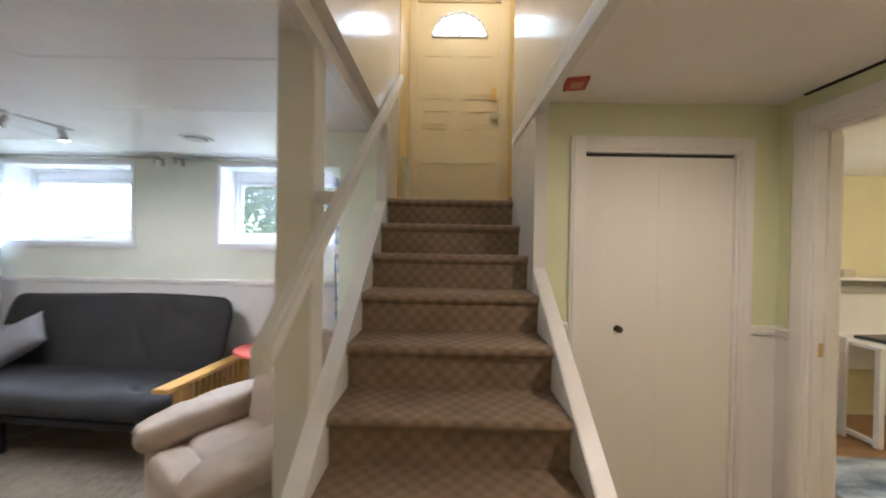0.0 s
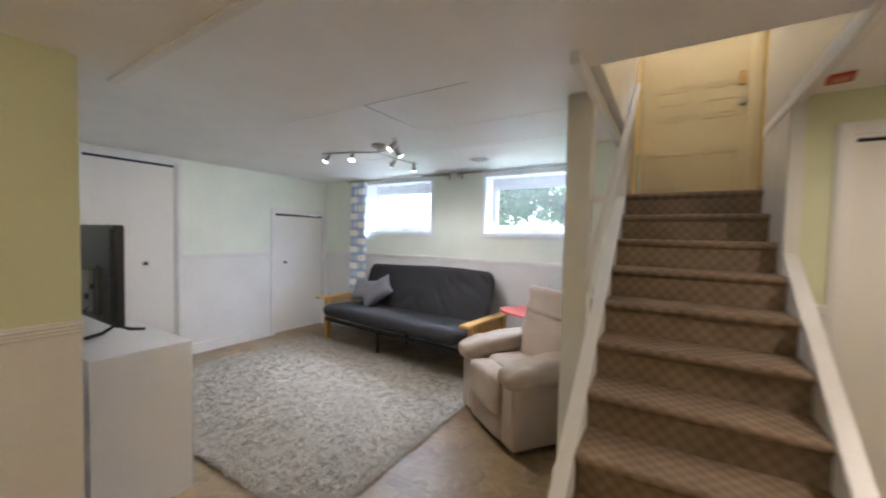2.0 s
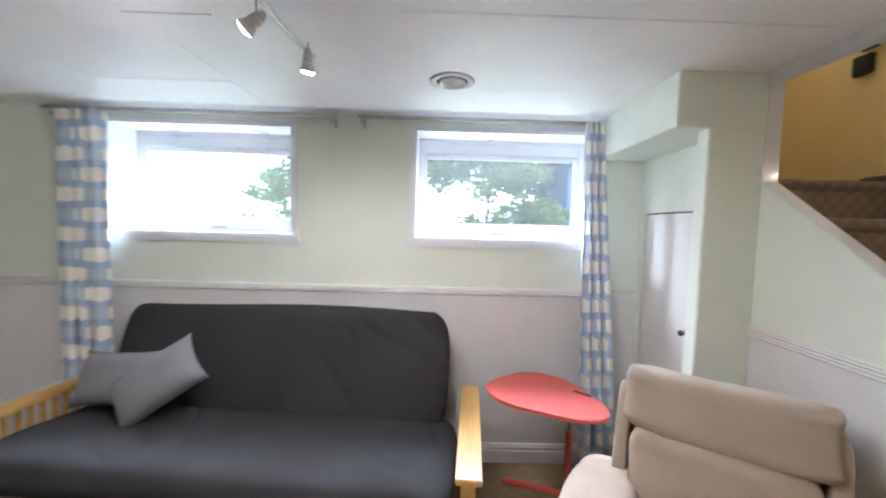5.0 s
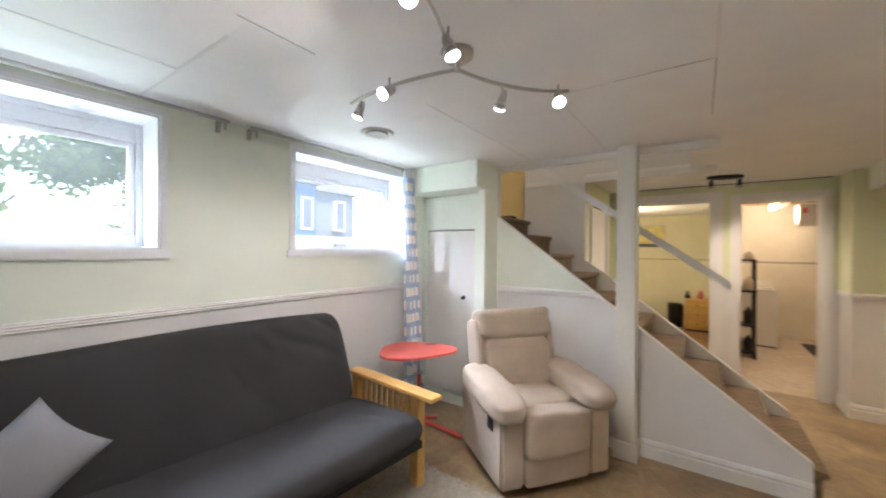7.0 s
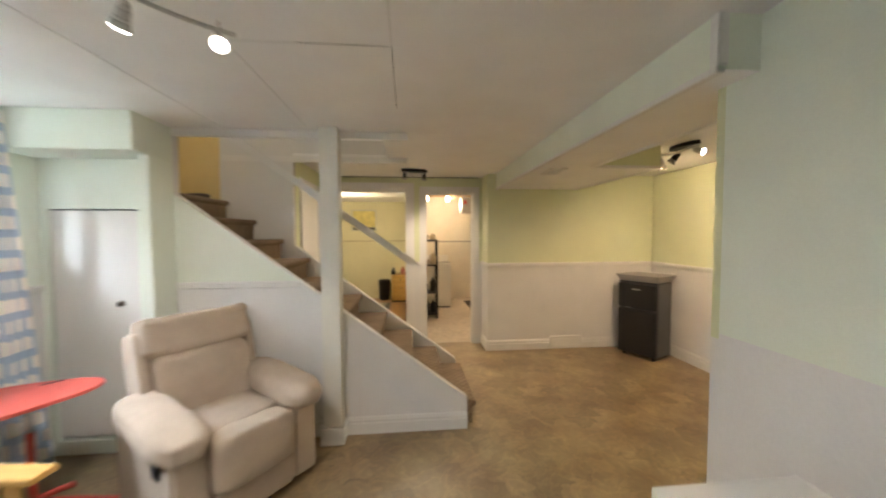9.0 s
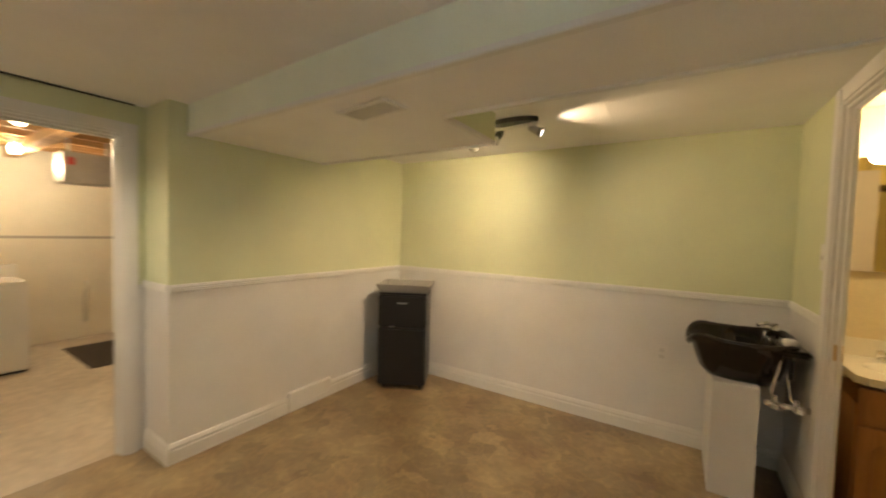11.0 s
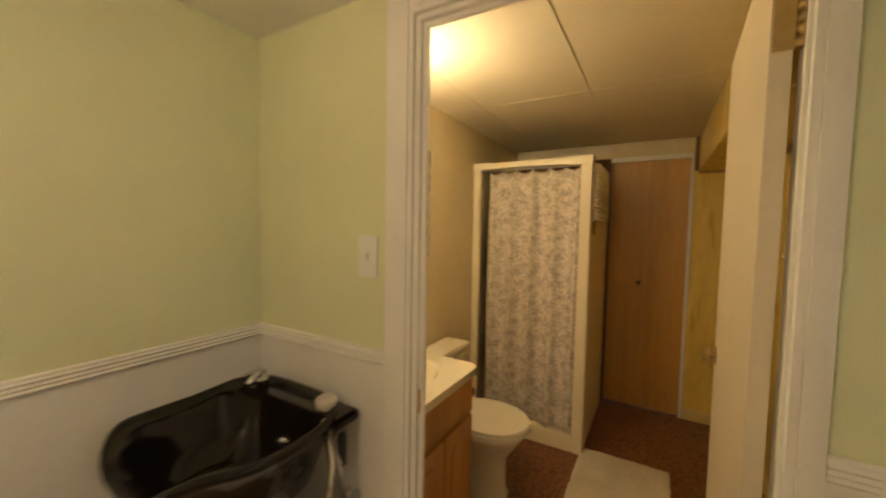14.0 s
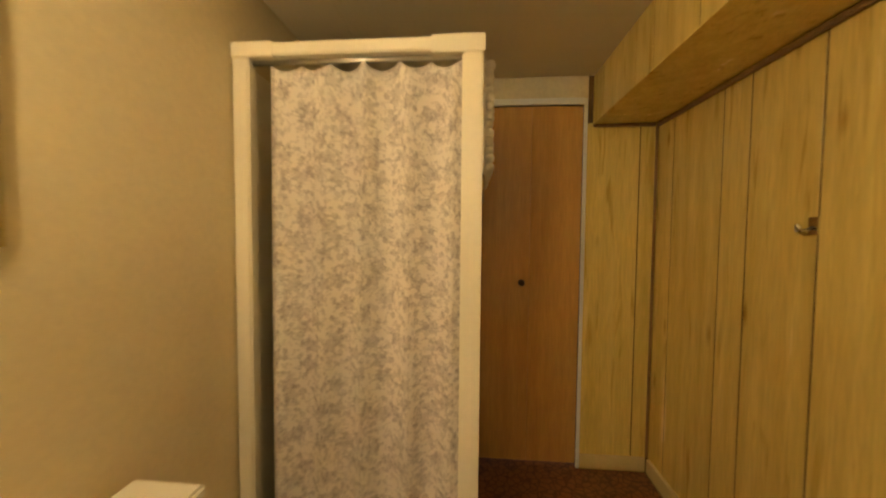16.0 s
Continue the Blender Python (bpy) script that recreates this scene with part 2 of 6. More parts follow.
def slab(bm, pts, axis, a, b, m=0):
    """A flat outline in the two other axes, thick from a to b along the axis."""
    def put(p, d):
        return {0: (d, p[0], p[1]), 1: (p[0], d, p[1]), 2: (p[0], p[1], d)}[axis]
    lo, hi = [bm.verts.new(put(p, a)) for p in pts], [bm.verts.new(put(p, b)) for p in pts]
    k = len(pts)
    fs = [bm.faces.new(lo[::-1]), bm.faces.new(hi)]
    fs += [bm.faces.new((lo[i], lo[(i + 1) % k], hi[(i + 1) % k], hi[i])) for i in range(k)]
    for f in fs:
        f.material_index = m
    return fs


def rod(bm, p0, p1, r0, r1=None, n=14, m=0):
    p0, p1 = Vector(p0), Vector(p1)
    r1 = r0 if r1 is None else r1
    q = (p1 - p0).to_track_quat("Z", "Y")
    a = [bm.verts.new(p0 + q @ Vector((r0 * math.cos(2 * math.pi * i / n), r0 * math.sin(2 * math.pi * i / n), 0))) for i in range(n)]
    b = [bm.verts.new(p1 + q @ Vector((r1 * math.cos(2 * math.pi * i / n), r1 * math.sin(2 * math.pi * i / n), 0))) for i in range(n)]
    fs = [bm.faces.new((a[i], a[(i + 1) % n], b[(i + 1) % n], b[i])) for i in range(n)]
    fs += [bm.faces.new(a[::-1]), bm.faces.new(b)]
    for f in fs:
        f.material_index = m
        f.smooth = len(f.verts) == 4


def tube(bm, pts, r, n=10, m=0):
    pts = [Vector(p) for p in pts]
    rings = []
    for i, p in enumerate(pts):
        d = pts[min(i + 1, len(pts) - 1)] - pts[max(i - 1, 0)]
        q = d.to_track_quat("Z", "Y")
        rings.append([bm.verts.new(p + q @ Vector((r * math.cos(2 * math.pi * k / n), r * math.sin(2 * math.pi * k / n), 0))) for k in range(n)])
    for a, b in zip(rings, rings[1:]):
        for k in range(n):
            f = bm.faces.new((a[k], a[(k + 1) % n], b[(k + 1) % n], b[k]))
            f.smooth, f.material_index = True, m
    bm.faces.new(rings[0][::-1]), bm.faces.new(rings[-1])


def lathe(bm, prof, c=(0, 0, 0), n=28, sx=1.0, sy=1.0, m=0):
    rings = [[bm.verts.new((c[0] + r * sx * math.cos(2 * math.pi * k / n), c[1] + r * sy * math.sin(2 * math.pi * k / n), c[2] + z)) for k in range(n)] for r, z in prof]
    for a, b in zip(rings, rings[1:]):
        for k in range(n):
            f = bm.faces.new((a[k], a[(k + 1) % n], b[(k + 1) % n], b[k]))
            f.smooth, f.material_index = True, m
    bm.faces.new(rings[0][::-1]).material_index = m
    bm.faces.new(rings[-1]).material_index = m


def soft(bm, c, s, p=0.35, seg=20, ring=12, m=0, wob=0.0, seed=0):
    """A cushion: a rounded box (superellipsoid) of half sizes s about c."""
    def sg(v, e):
        return math.copysign(abs(v) ** e, v)
    rows = []
    for i in range(1, ring):
        u = -math.pi / 2 + math.pi * i / ring
        row = []
        for k in range(seg):
            w = 2 * math.pi * k / seg
            v = Vector((sg(math.cos(u), p) * sg(math.cos(w), p), sg(math.cos(u), p) * sg(math.sin(w), p), sg(math.sin(u), p)))
            d = 1 + wob * noise.noise(v * 2.2 + Vector((seed, seed * 1.7, 0)))
            row.append(bm.verts.new((c[0] + s[0] * v.x * d, c[1] + s[1] * v.y * d, c[2] + s[2] * v.z * d)))
        rows.append(row)
    for a, b in zip(rows, rows[1:]):
        for k in range(seg):
            bm.faces.new((a[k], a[(k + 1) % seg], b[(k + 1) % seg], b[k]))
    bot, top = bm.verts.new((c[0], c[1], c[2] - s[2])), bm.verts.new((c[0], c[1], c[2] + s[2]))
    for k in range(seg):
        bm.faces.new((bot, rows[0][(k + 1) % seg], rows[0][k]))
        bm.faces.new((top, rows[-1][k], rows[-1][(k + 1) % seg]))
    for f in bm.faces:
        f.smooth = True


def mesh_of(name, bm, mats, bevel=0.0, seg=2):
    if bevel:
        bmesh.ops.bevel(bm, geom=list(bm.edges), offset=bevel, segments=seg, affect="EDGES", clamp_overlap=True)
    bmesh.ops.recalc_face_normals(bm, faces=list(bm.faces))
    me = bpy.data.meshes.new(name)
    bm.to_mesh(me)
    bm.free()
    for m in mats if isinstance(mats, (list, tuple)) else [mats]:
        me.materials.append(m)
    return me


def part(name, bm, material, parent, label="", bevel=0.0, seg=2):
    ob = new(name, mesh_of(name, bm, material, bevel, seg))
    ob.parent = parent
    return tagged(ob, label)


def thing(name, label, category, m=None, group="", kind=""):
    ob = new(name)
    ob.matrix_basis = m or Matrix()
    ob.empty_display_size = 0.1
    return tagged(ob, label, category, group, kind)


def solid(name, bm, material, label="", category="", kind="", bevel=0.0, m=None, seg=2, group=""):
    ob = new(name, mesh_of(name, bm, material, bevel, seg))
    if m:
        ob.matrix_basis = m
    return tagged(ob, label, category, group, kind)


def one(*args, m=0):
    bm = bmesh.new()
    bx(bm, *args, m=m)
    return bm


def wall(name, axis, near, far, a0, a1, z0, z1, holes, front, low, back, label, split=1.06):
    """An upright wall: its room face at near, its back at far; holes (a0, a1, z0, z1) go through it. Paint above split, panel below."""
    bm = bmesh.new()
    az = sorted({a0, a1, *(h[0] for h in holes), *(h[1] for h in holes)})
    zz = sorted({z0, z1, split, *(h[2] for h in holes), *(h[3] for h in holes)})
    zz = [z for z in zz if z0 <= z <= z1]
    for p, q in zip(az, az[1:]):
        for r, s in zip(zz, zz[1:]):
            ca, cz = (p + q) / 2, (r + s) / 2
            if any(h[0] < ca < h[1] and h[2] < cz < h[3] for h in holes) or not (a0 <= ca <= a1):
                continue
            lo, hi = min(near, far), max(near, far)
            fs = bx(bm, lo, hi, p, q, r, s) if axis == "x" else bx(bm, p, q, lo, hi, r, s)
            bm.normal_update()
            k = 0 if axis == "x" else 1
            for f in fs:
                c = f.calc_center_median()[k]
                side = 0 if abs(c - near) < 1e-5 else 2 if abs(c - far) < 1e-5 else 0
                f.material_index = (0 if cz > split else 1) if side == 0 else 2
    bmesh.ops.remove_doubles(bm, verts=list(bm.verts), dist=1e-5)
    seen = {}
    for f in list(bm.faces):
        seen.setdefault(tuple(round(v, 4) for v in f.calc_center_median()), []).append(f)
    bmesh.ops.delete(bm, geom=[f for fs in seen.values() if len(fs) > 1 for f in fs], context="FACES_ONLY")
    return solid(name, bm, [front, low, back], label, "wall", "structure")

# ---- floors ----
bm = bmesh.new()
bx(bm, XB2, XO + 0.05, YB - 0.1, 3.1, -0.12, 0)
bx(bm, XL - 0.1, XB2, YT - 0.05, 3.1, -0.12, 0)
solid("floor", bm, FLOOR, "brown mottled vinyl floor of the basement", "floor", "structure")
solid("floor_bathroom", one(BX - 0.1, XB2, BW - 0.1, YT - 0.05, -0.12, -0.001), BATHFLOOR, "dark red-brown pebble-patterned vinyl bathroom floor", "floor", "structure")
solid("floor_laundry", one(XO + 0.05, 5.2, -1.9, 0.66, -0.12, -0.012), CONCRETE, "worn beige painted concrete laundry floor", "floor", "structure")
solid("floor_office", one(XO + 0.05, 5.2, 0.66, 3.4, -0.12, -0.004), OFFICEFLOOR, "brown wood floor of the office", "floor", "structure")

# ---- ceilings ----


def panels(bm, x0, x1, y0, y1, z, xs, ys, skip=(), gap=0.0002, th=0.03, jit=0.0004):
    xx = [x0, *[v for v in xs if x0 < v < x1], x1]
    yy = [y0, *[v for v in ys if y0 < v < y1], y1]
    for a, b in zip(xx, xx[1:]):
        for c, d in zip(yy, yy[1:]):
            dz = random.uniform(0, jit)
            bx(bm, a + gap, b - gap, c + gap, d - gap, z + dz, z + th)


bm = bmesh.new()
gx, gy = (-3.9, -2.77, -1.685, -0.47, 0.378), (0.16, 0.757, 1.355, 1.925, 2.52)
panels(bm, XL - 0.1, -0.47, -0.44, 3.1, C, gx, gy)
panels(bm, -0.47, 0.378, -0.40, 0.878, C, (), (0.3,))
panels(bm, 0.378, XO + 0.1, -0.40, YC + 0.1, C, (), (0.17,))
panels(bm, -1.9, XF + 0.1, YB - 0.1, -0.70, C, (-0.88, 0.34), (-1.69,))
bx(bm, XL - 0.1, -0.50, -0.44, 3.1, C + 0.032, C + 0.12)
bx(bm, -0.46, 0.445, -0.40, 0.795, C + 0.032, C + 0.12)
bx(bm, 0.445, XO + 0.1, -0.40, YC + 0.1, C + 0.032, C + 0.12)
bx(bm, -1.9, XF + 0.1, YB - 0.1, -0.4, C + 0.032, C + 0.12)
solid("ceiling", bm, CEIL, "white glossy panel ceiling with thin joints", "ceiling", "structure")

# white cover strips on some of the joints
for i, (x0, x1, y0, y1) in enumerate(((-2.775, -2.763, 2.1, 2.98), (-3.3, -2.77, 2.516, 2.526), (-1.69, -1.675, 1.10, 1.36), (-2.40, -1.69, 0.752, 0.762), (-1.685, -0.6, 1.35, 1.36), (-1.93, -0.6, 1.905, 1.915),
                                      (-0.50, -0.465, 0.70, 2.24), (0.372, 0.41, 0.70, 2.35))):
    deep = 0.05 if x0 in (-0.50, 0.372) else 0.0012
    solid("trim_ceiling_strip", one(x0, x1, y0, y1, C - deep, C + 0.002), WHITE, "white painted strip on a ceiling joint", "trim", "structure")
# grey strips under the ceiling paint the shade of open panel joints
JOINTSHADE = mat("joint_shade", (0.22, 0.21, 0.20), 0.8)
for a in ((-1.687, -1.684, 0.77, 1.10), (-2.81, -2.53, 1.963, 1.966)):
    solid("trim_ceiling_joint", one(*a, C - 0.0008, C + 0.002), JOINTSHADE, "thin grey strip painted as the shade in a ceiling panel joint", "trim", "structure")
solid("trim_ceiling_joint", one(-1.685, -1.0, 0.7555, 0.7585, C - 0.0008, C + 0.002), JOINTSHADE, "thin grey strip painted as the shade in a ceiling panel joint", "trim", "structure")
solid("trim_ceiling_joint", one(XO - 0.02, XO - 0.004, -0.2, 1.6, C - 0.006, C + 0.002), GAPSHADE, "near-black strip painted as the shaded gap where the ceiling meets the wall", "trim", "structure")

# lowered bulkhead, its front slightly askew
BE, BF, XE = -0.355, -0.285, -2.0
bm = bmesh.new()
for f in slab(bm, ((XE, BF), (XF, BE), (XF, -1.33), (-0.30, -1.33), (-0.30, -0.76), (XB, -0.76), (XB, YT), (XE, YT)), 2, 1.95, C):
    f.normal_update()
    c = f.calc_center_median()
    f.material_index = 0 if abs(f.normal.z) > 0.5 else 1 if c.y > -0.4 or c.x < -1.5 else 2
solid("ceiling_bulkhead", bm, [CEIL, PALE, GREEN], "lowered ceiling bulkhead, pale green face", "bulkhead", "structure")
bm = bmesh.new()
slab(bm, ((XE, BF + 0.008), (XF, BE + 0.008), (XF, BE - 0.025), (XE, BF - 0.025)), 2, 1.94, 1.962)
solid("trim_bulkhead", bm, WHITE, "white corner strip along the bulkhead edge", "trim", "structure", bevel=0.003)
for x0, x1, y0, y1, z0, z1 in ((-0.3, XF, -1.345, -1.315, 1.94, 1.962), (XB, -0.3, -0.775, -0.745, 1.94, 1.962), (-0.315, -0.285, -1.315, -0.775, 1.94, 1.962), (XE - 0.006, XE + 0.03, BF - 0.03, BF + 0.008, 1.962, C)):
    solid("trim_bulkhead", one(x0, x1, y0, y1, z0, z1), WHITE, "white corner strip along the bulkhead edge", "trim", "structure", bevel=0.003)

# ---- main room walls ----
W1, W2 = (-3.78, -2.68), (-1.95, -0.83)
WZ = (1.40, 2.062)
wall("wall_north", "y", YW, YW + 0.34, XL - 0.1, -0.4, 0, C + 0.03, [(*W1, *WZ), (*W2, *WZ)], PALE, PANEL, CONCRETE, "pale green wall above white wainscot, with two deep windows", 1.075)
wall("wall_west", "x", XL, XL - 0.12, YT - 0.1, YW + 0.1, 0, C + 0.03, [(0.245, 0.99, 0, 2.065), (2.125, 2.92, 0, 1.635)], PALE, PANEL, CONCRETE, "pale green wall above white wainscot, with two closets", 1.075)
wall("wall_television", "y", YT, -0.4425, XL - 0.1, XB2, 0, C + 0.03, [], PALE, PANEL, PINE, "pale green wall behind the television", 1.06)
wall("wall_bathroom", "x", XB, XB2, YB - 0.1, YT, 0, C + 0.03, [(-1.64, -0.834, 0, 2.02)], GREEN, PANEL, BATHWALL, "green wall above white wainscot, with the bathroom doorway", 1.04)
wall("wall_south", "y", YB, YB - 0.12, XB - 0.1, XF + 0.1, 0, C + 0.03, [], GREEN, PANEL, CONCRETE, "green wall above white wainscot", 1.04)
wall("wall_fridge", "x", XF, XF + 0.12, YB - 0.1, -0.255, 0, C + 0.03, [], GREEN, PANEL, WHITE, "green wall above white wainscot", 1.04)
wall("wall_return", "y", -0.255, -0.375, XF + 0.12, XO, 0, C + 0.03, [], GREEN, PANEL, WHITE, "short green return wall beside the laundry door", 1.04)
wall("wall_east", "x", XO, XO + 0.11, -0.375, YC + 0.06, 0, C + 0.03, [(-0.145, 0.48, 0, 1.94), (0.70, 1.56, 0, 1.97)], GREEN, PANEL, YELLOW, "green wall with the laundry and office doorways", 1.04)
wall("wall_closet", "y", YC, YC + 0.1, 0.44, XO, 0, C + 0.03, [(0.61, 1.362, 0, 1.905)], GREEN, PANEL, CONCRETE, "green wall with the folding closet door", 1.04)

# walls round the closets, so that they are closed
for nm, a in (("wall_closet_back", (0.44, XO + 0.1, 2.35, 2.4, 0, C)), ("wall_closet_west_back", (XL - 0.75, XL - 0.7, 0.1, 3.1, 0, C))):
    solid(nm, one(*a), WHITE, "plain closet back wall", "wall", "structure")

# stair side walls and stairwell
def EDGE(y):
    return 0.242 + 0.7486 * (y - 0.3)

bm = bmesh.new()
slab(bm, ((0.276, 0), (2.243, 0), (2.243, EDGE(2.243)), (0.276, EDGE(0.276))), 0, -0.487, -0.425)
solid("wall_stair_knee", bm, [PANEL], "white sloping knee wall along the stairs", "wall", "structure")
bm = bmesh.new()
slab(bm, ((1.35, 1.09), (2.243, 1.09), (2.243, EDGE(2.243) - 0.004), (1.44, 1.093)), 0, -0.490, -0.4872)
solid("wall_stair_paint", bm, PALE, "pale green paint above the rail on the stair wall", "wall", "structure")
bm = bmesh.new()
slab(bm, ((0.25, 0), (YC, 0), (YC, EDGE(YC) + 0.01), (0.25, EDGE(0.25) + 0.01)), 0, 0.378, 0.44)
solid("wall_stair_stringer", bm, WHITE, "white stringer board on the open side of the stairs", "wall", "structure", bevel=0.004)
GLOSSY = mat("glossy_white_panel", (0.80, 0.79, 0.76), 0.2, var=0.02, bump=0.02, coat=0.3)
bm = bmesh.new()
bx(bm, 0.378, 0.44, YC, 2.36, 0, 4.1)
bx(bm, 0.378, 0.44, 0.80, YC, C + 0.031, 4.1)
solid("wall_stair_east", bm, GLOSSY, "smooth white stairwell wall", "wall", "structure")
bm = bmesh.new()
bx(bm, -0.487, -0.425, 2.243, 3.42, 0, 4.1)
bx(bm, -0.487, -0.425, 0.80, 2.243, C + 0.031, 4.1)
solid("wall_stair_west", bm, GLOSSY, "smooth white stairwell wall", "wall", "structure")
solid("wall_stair_header", one(-0.425, 0.378, 0.80, 0.878, C + 0.031, 4.1), WHITE, "white header wall over the stair opening", "wall", "structure")
solid("wall_landing_east", one(0.58, 0.64, 2.36, 3.5, 1.6, 4.1), YELLOW, "yellow entry wall", "wall", "structure")
solid("wall_landing_corner", one(0.44, 0.58, 2.36, 2.40, 1.6, 4.1), YELLOW, "yellow entry wall", "wall", "structure")
solid("wall_landing_west", one(-0.425, -0.421, 2.75, 3.42, 1.722, 4.1), YELLOW, "yellow entry wall beside the door", "wall", "structure")
wall("wall_entry", "y", 3.42, 3.54, -0.487, 0.64, 1.6, 4.1, [(-0.36, 0.45, 1.722, 3.74)], YELLOW, YELLOW, CONCRETE, "yellow entry wall with the front door", 1.6)
solid("ceiling_entry", one(-0.487, 0.64, 0.80, 3.54, 4.1, 4.16), CEIL, "white entry ceiling", "ceiling", "structure")

# soffit box and the small closet under the landing
solid("ceiling_soffit_box", one(-0.853, -0.487, 2.243, YW, 1.906, C), PALE, "pale green soffit box in the corner", "bulkhead", "structure", bevel=0.004)
wall("wall_understair", "x", -0.56, -0.487, 2.31, YW, 0, 1.906, [(2.43, 2.95, 0.09, 1.59)], PALE, PALE, CONCRETE, "pale green closet wall under the landing", 1.075)
solid("wall_understair_return", one(-0.72, -0.487, 2.243, 2.31, 0, 1.906), PALE, "pale green corner pier beside the small closet", "wall", "structure", bevel=0.004)

# ---- bathroom shell ----
wall("wall_bath_south", "y", BW, YB - 0.05, BX - 0.1, XB2, 0, 2.2, [], BATHWALL, BATHWALL, CONCRETE, "beige papered bathroom wall", 0.0)
GROOVE = mat("brown_groove", (0.13, 0.07, 0.022), 0.7)
bath_west = wall("wall_bath_west", "x", BX, BX - 0.12, BW, BY + 0.05, 0, 2.2, [(-1.395, -0.838, 0, 2.03)], GROOVE, GROOVE, CONCRETE, "pine panelled bathroom wall with a closet", 0.0)
solid("wall_bath_header", one(BX, BX + 0.006, -2.2, -0.825, 2.034, 2.149), mat("cream_wall", (0.72, 0.64, 0.46), 0.5), "cream wall above the closet door", "wall", "structure")
bath_north = wall("wall_bath_north", "y", BY, -0.4435, BX, XB2, 0, 2.2, [], GROOVE, GROOVE, CONCRETE, "glossy pine panelled wall", 0.0)
solid("wall_bath_closet_back", one(BX - 0.6, BX - 0.55, -1.6, -0.6, 0, 2.2), WHITE, "plain closet back wall", "wall", "structure")
bm = bmesh.new()
bx(bm, BX, XB2, -0.795, BY, 1.90, 2.15)
bath_soffit = solid("ceiling_bath_soffit", bm, GROOVE, "pine panelled soffit", "bulkhead", "structure")
# thin pine boards of uneven width with dark grooves between them
XS = (BX, -4.16, -3.80, -3.656, -3.38, -3.11, -2.90, -2.76, -2.48, -2.21, -2.07, XB2)
for x0, x1 in zip(XS, XS[1:]):
    part("board", one(x0 + 0.0035, x1 - 0.0035, BY - 0.003, BY, 0.075, 1.90), PINE, bath_north, bevel=0.001, seg=1)
YS = (-0.828, -0.55, BY - 0.007)
for y0, y1 in zip(YS, YS[1:]):
    part("board", one(BX, BX + 0.004, y0 + 0.003, y1 - 0.003, 0.075, 1.90), PINE, bath_west, bevel=0.001, seg=1)
for x0, x1 in zip(XS, XS[1:]):
    part("board", one(x0 + 0.003, x1 - 0.003, -0.798, -0.795, 1.90, 2.149), PINE, bath_soffit, bevel=0.001, seg=1)
part("underside", one(BX, XB2, -0.799, BY - 0.02, 1.893, 1.8995), PINE, bath_soffit)
bm = bmesh.new()
BC = mat("bath_ceiling", (0.74, 0.66, 0.5), 0.5, var=0.03, bump=0.08)
panels(bm, BX - 0.1, XB2, BW - 0.1, -0.40, 2.15, (-4.22, -3.0), (-1.975, -1.38), gap=0.0005, jit=0.001)
bx(bm, BX - 0.1, XB2, BW - 0.1, -0.4, 2.182, 2.23)
for x0, x1, y0, y1 in ((-4.3, XB2 - 0.004, -1.985, -1.96), (-4.3, XB2 - 0.004, -1.392, -1.368), (-3.008, -2.992, -2.2, -0.8)):
    solid("trim_ceiling_batten", one(x0, x1, y0, y1, 2.1482, 2.1498), BC, "cream batten on the bathroom ceiling", "trim", "structure")
solid("ceiling_bathroom", bm, BC, "cream panel ceiling with battens", "ceiling", "structure")
CORNERWOOD = mat("brown_corner_moulding", (0.30, 0.17, 0.06), 0.4, var=0.08)
for nm, a in (("trim_bath_corner", (BX + 0.006, BX + 0.018, BY - 0.021, BY - 0.007, 0.08, 1.88)), ("trim_bath_soffit", (BX + 0.02, XB2 - 0.002, BY - 0.024, BY - 0.0072, 1.872, 1.892)), ("trim_bath_soffit", (BX + 0.006, BX + 0.022, -0.80, BY - 0.024, 1.877, 1.892))):
    solid(nm, one(*a), CORNERWOOD, "brown wood corner moulding", "trim", "structure", bevel=0.004)
PINEBASE = mat("pale_yellow_base", (0.66, 0.52, 0.24), 0.35, var=0.05)
solid("baseboard_bath", one(BX + 0.02, XB2 - 0.002, BY - 0.02, BY, 0, 0.08), PINEBASE, "pale yellow baseboard", "baseboard", "structure", bevel=0.003)
solid("baseboard_bath", one(BX, BX + 0.018, -0.825, BY - 0.022, 0, 0.08), PINEBASE, "pale yellow baseboard", "baseboard", "structure", bevel=0.003)

# ---- laundry and office shells ----
OFFICEWALL = mat("office_wall_paint", (0.72, 0.67, 0.43), 0.6, var=0.03)
LAUNDRYWALL = mat("laundry_wall_board", (0.76, 0.70, 0.57), 0.6, var=0.05)
wall("wall_office_east", "x", 5.0, 5.1, 0.66, 3.4, 0, 2.3, [], OFFICEWALL, OFFICEWALL, CONCRETE, "yellow-green office wall", 1.3)
wall("wall_office_north", "y", 3.2, 3.4, XO + 0.11, 5.1, 0, 2.3, [(2.36, 2.93, 1.42, 1.98)], OFFICEWALL, OFFICEWALL, CONCRETE, "yellow-green office wall with a high window", 1.3)
wall("wall_between", "y", 0.64, 0.56, XO + 0.11, 5.1, 0, 2.3, [], OFFICEWALL, OFFICEWALL, LAUNDRYWALL, "wall between office and laundry", 1.3)
solid("ceiling_office", one(XO + 0.11, 5.1, 0.56, 3.4, 2.10, 2.2), CEIL, "white office ceiling", "ceiling", "structure")
solid("wall_laundry_east", one(4.9, 5.0, -1.9, 0.56, 0, 2.5), LAUNDRYWALL, "beige laundry wall", "wall", "structure")
solid("wall_laundry_south", one(XF + 0.12, 5.0, -2.0, -1.9, 0, 2.5), LAUNDRYWALL, "beige laundry wall", "wall", "structure")
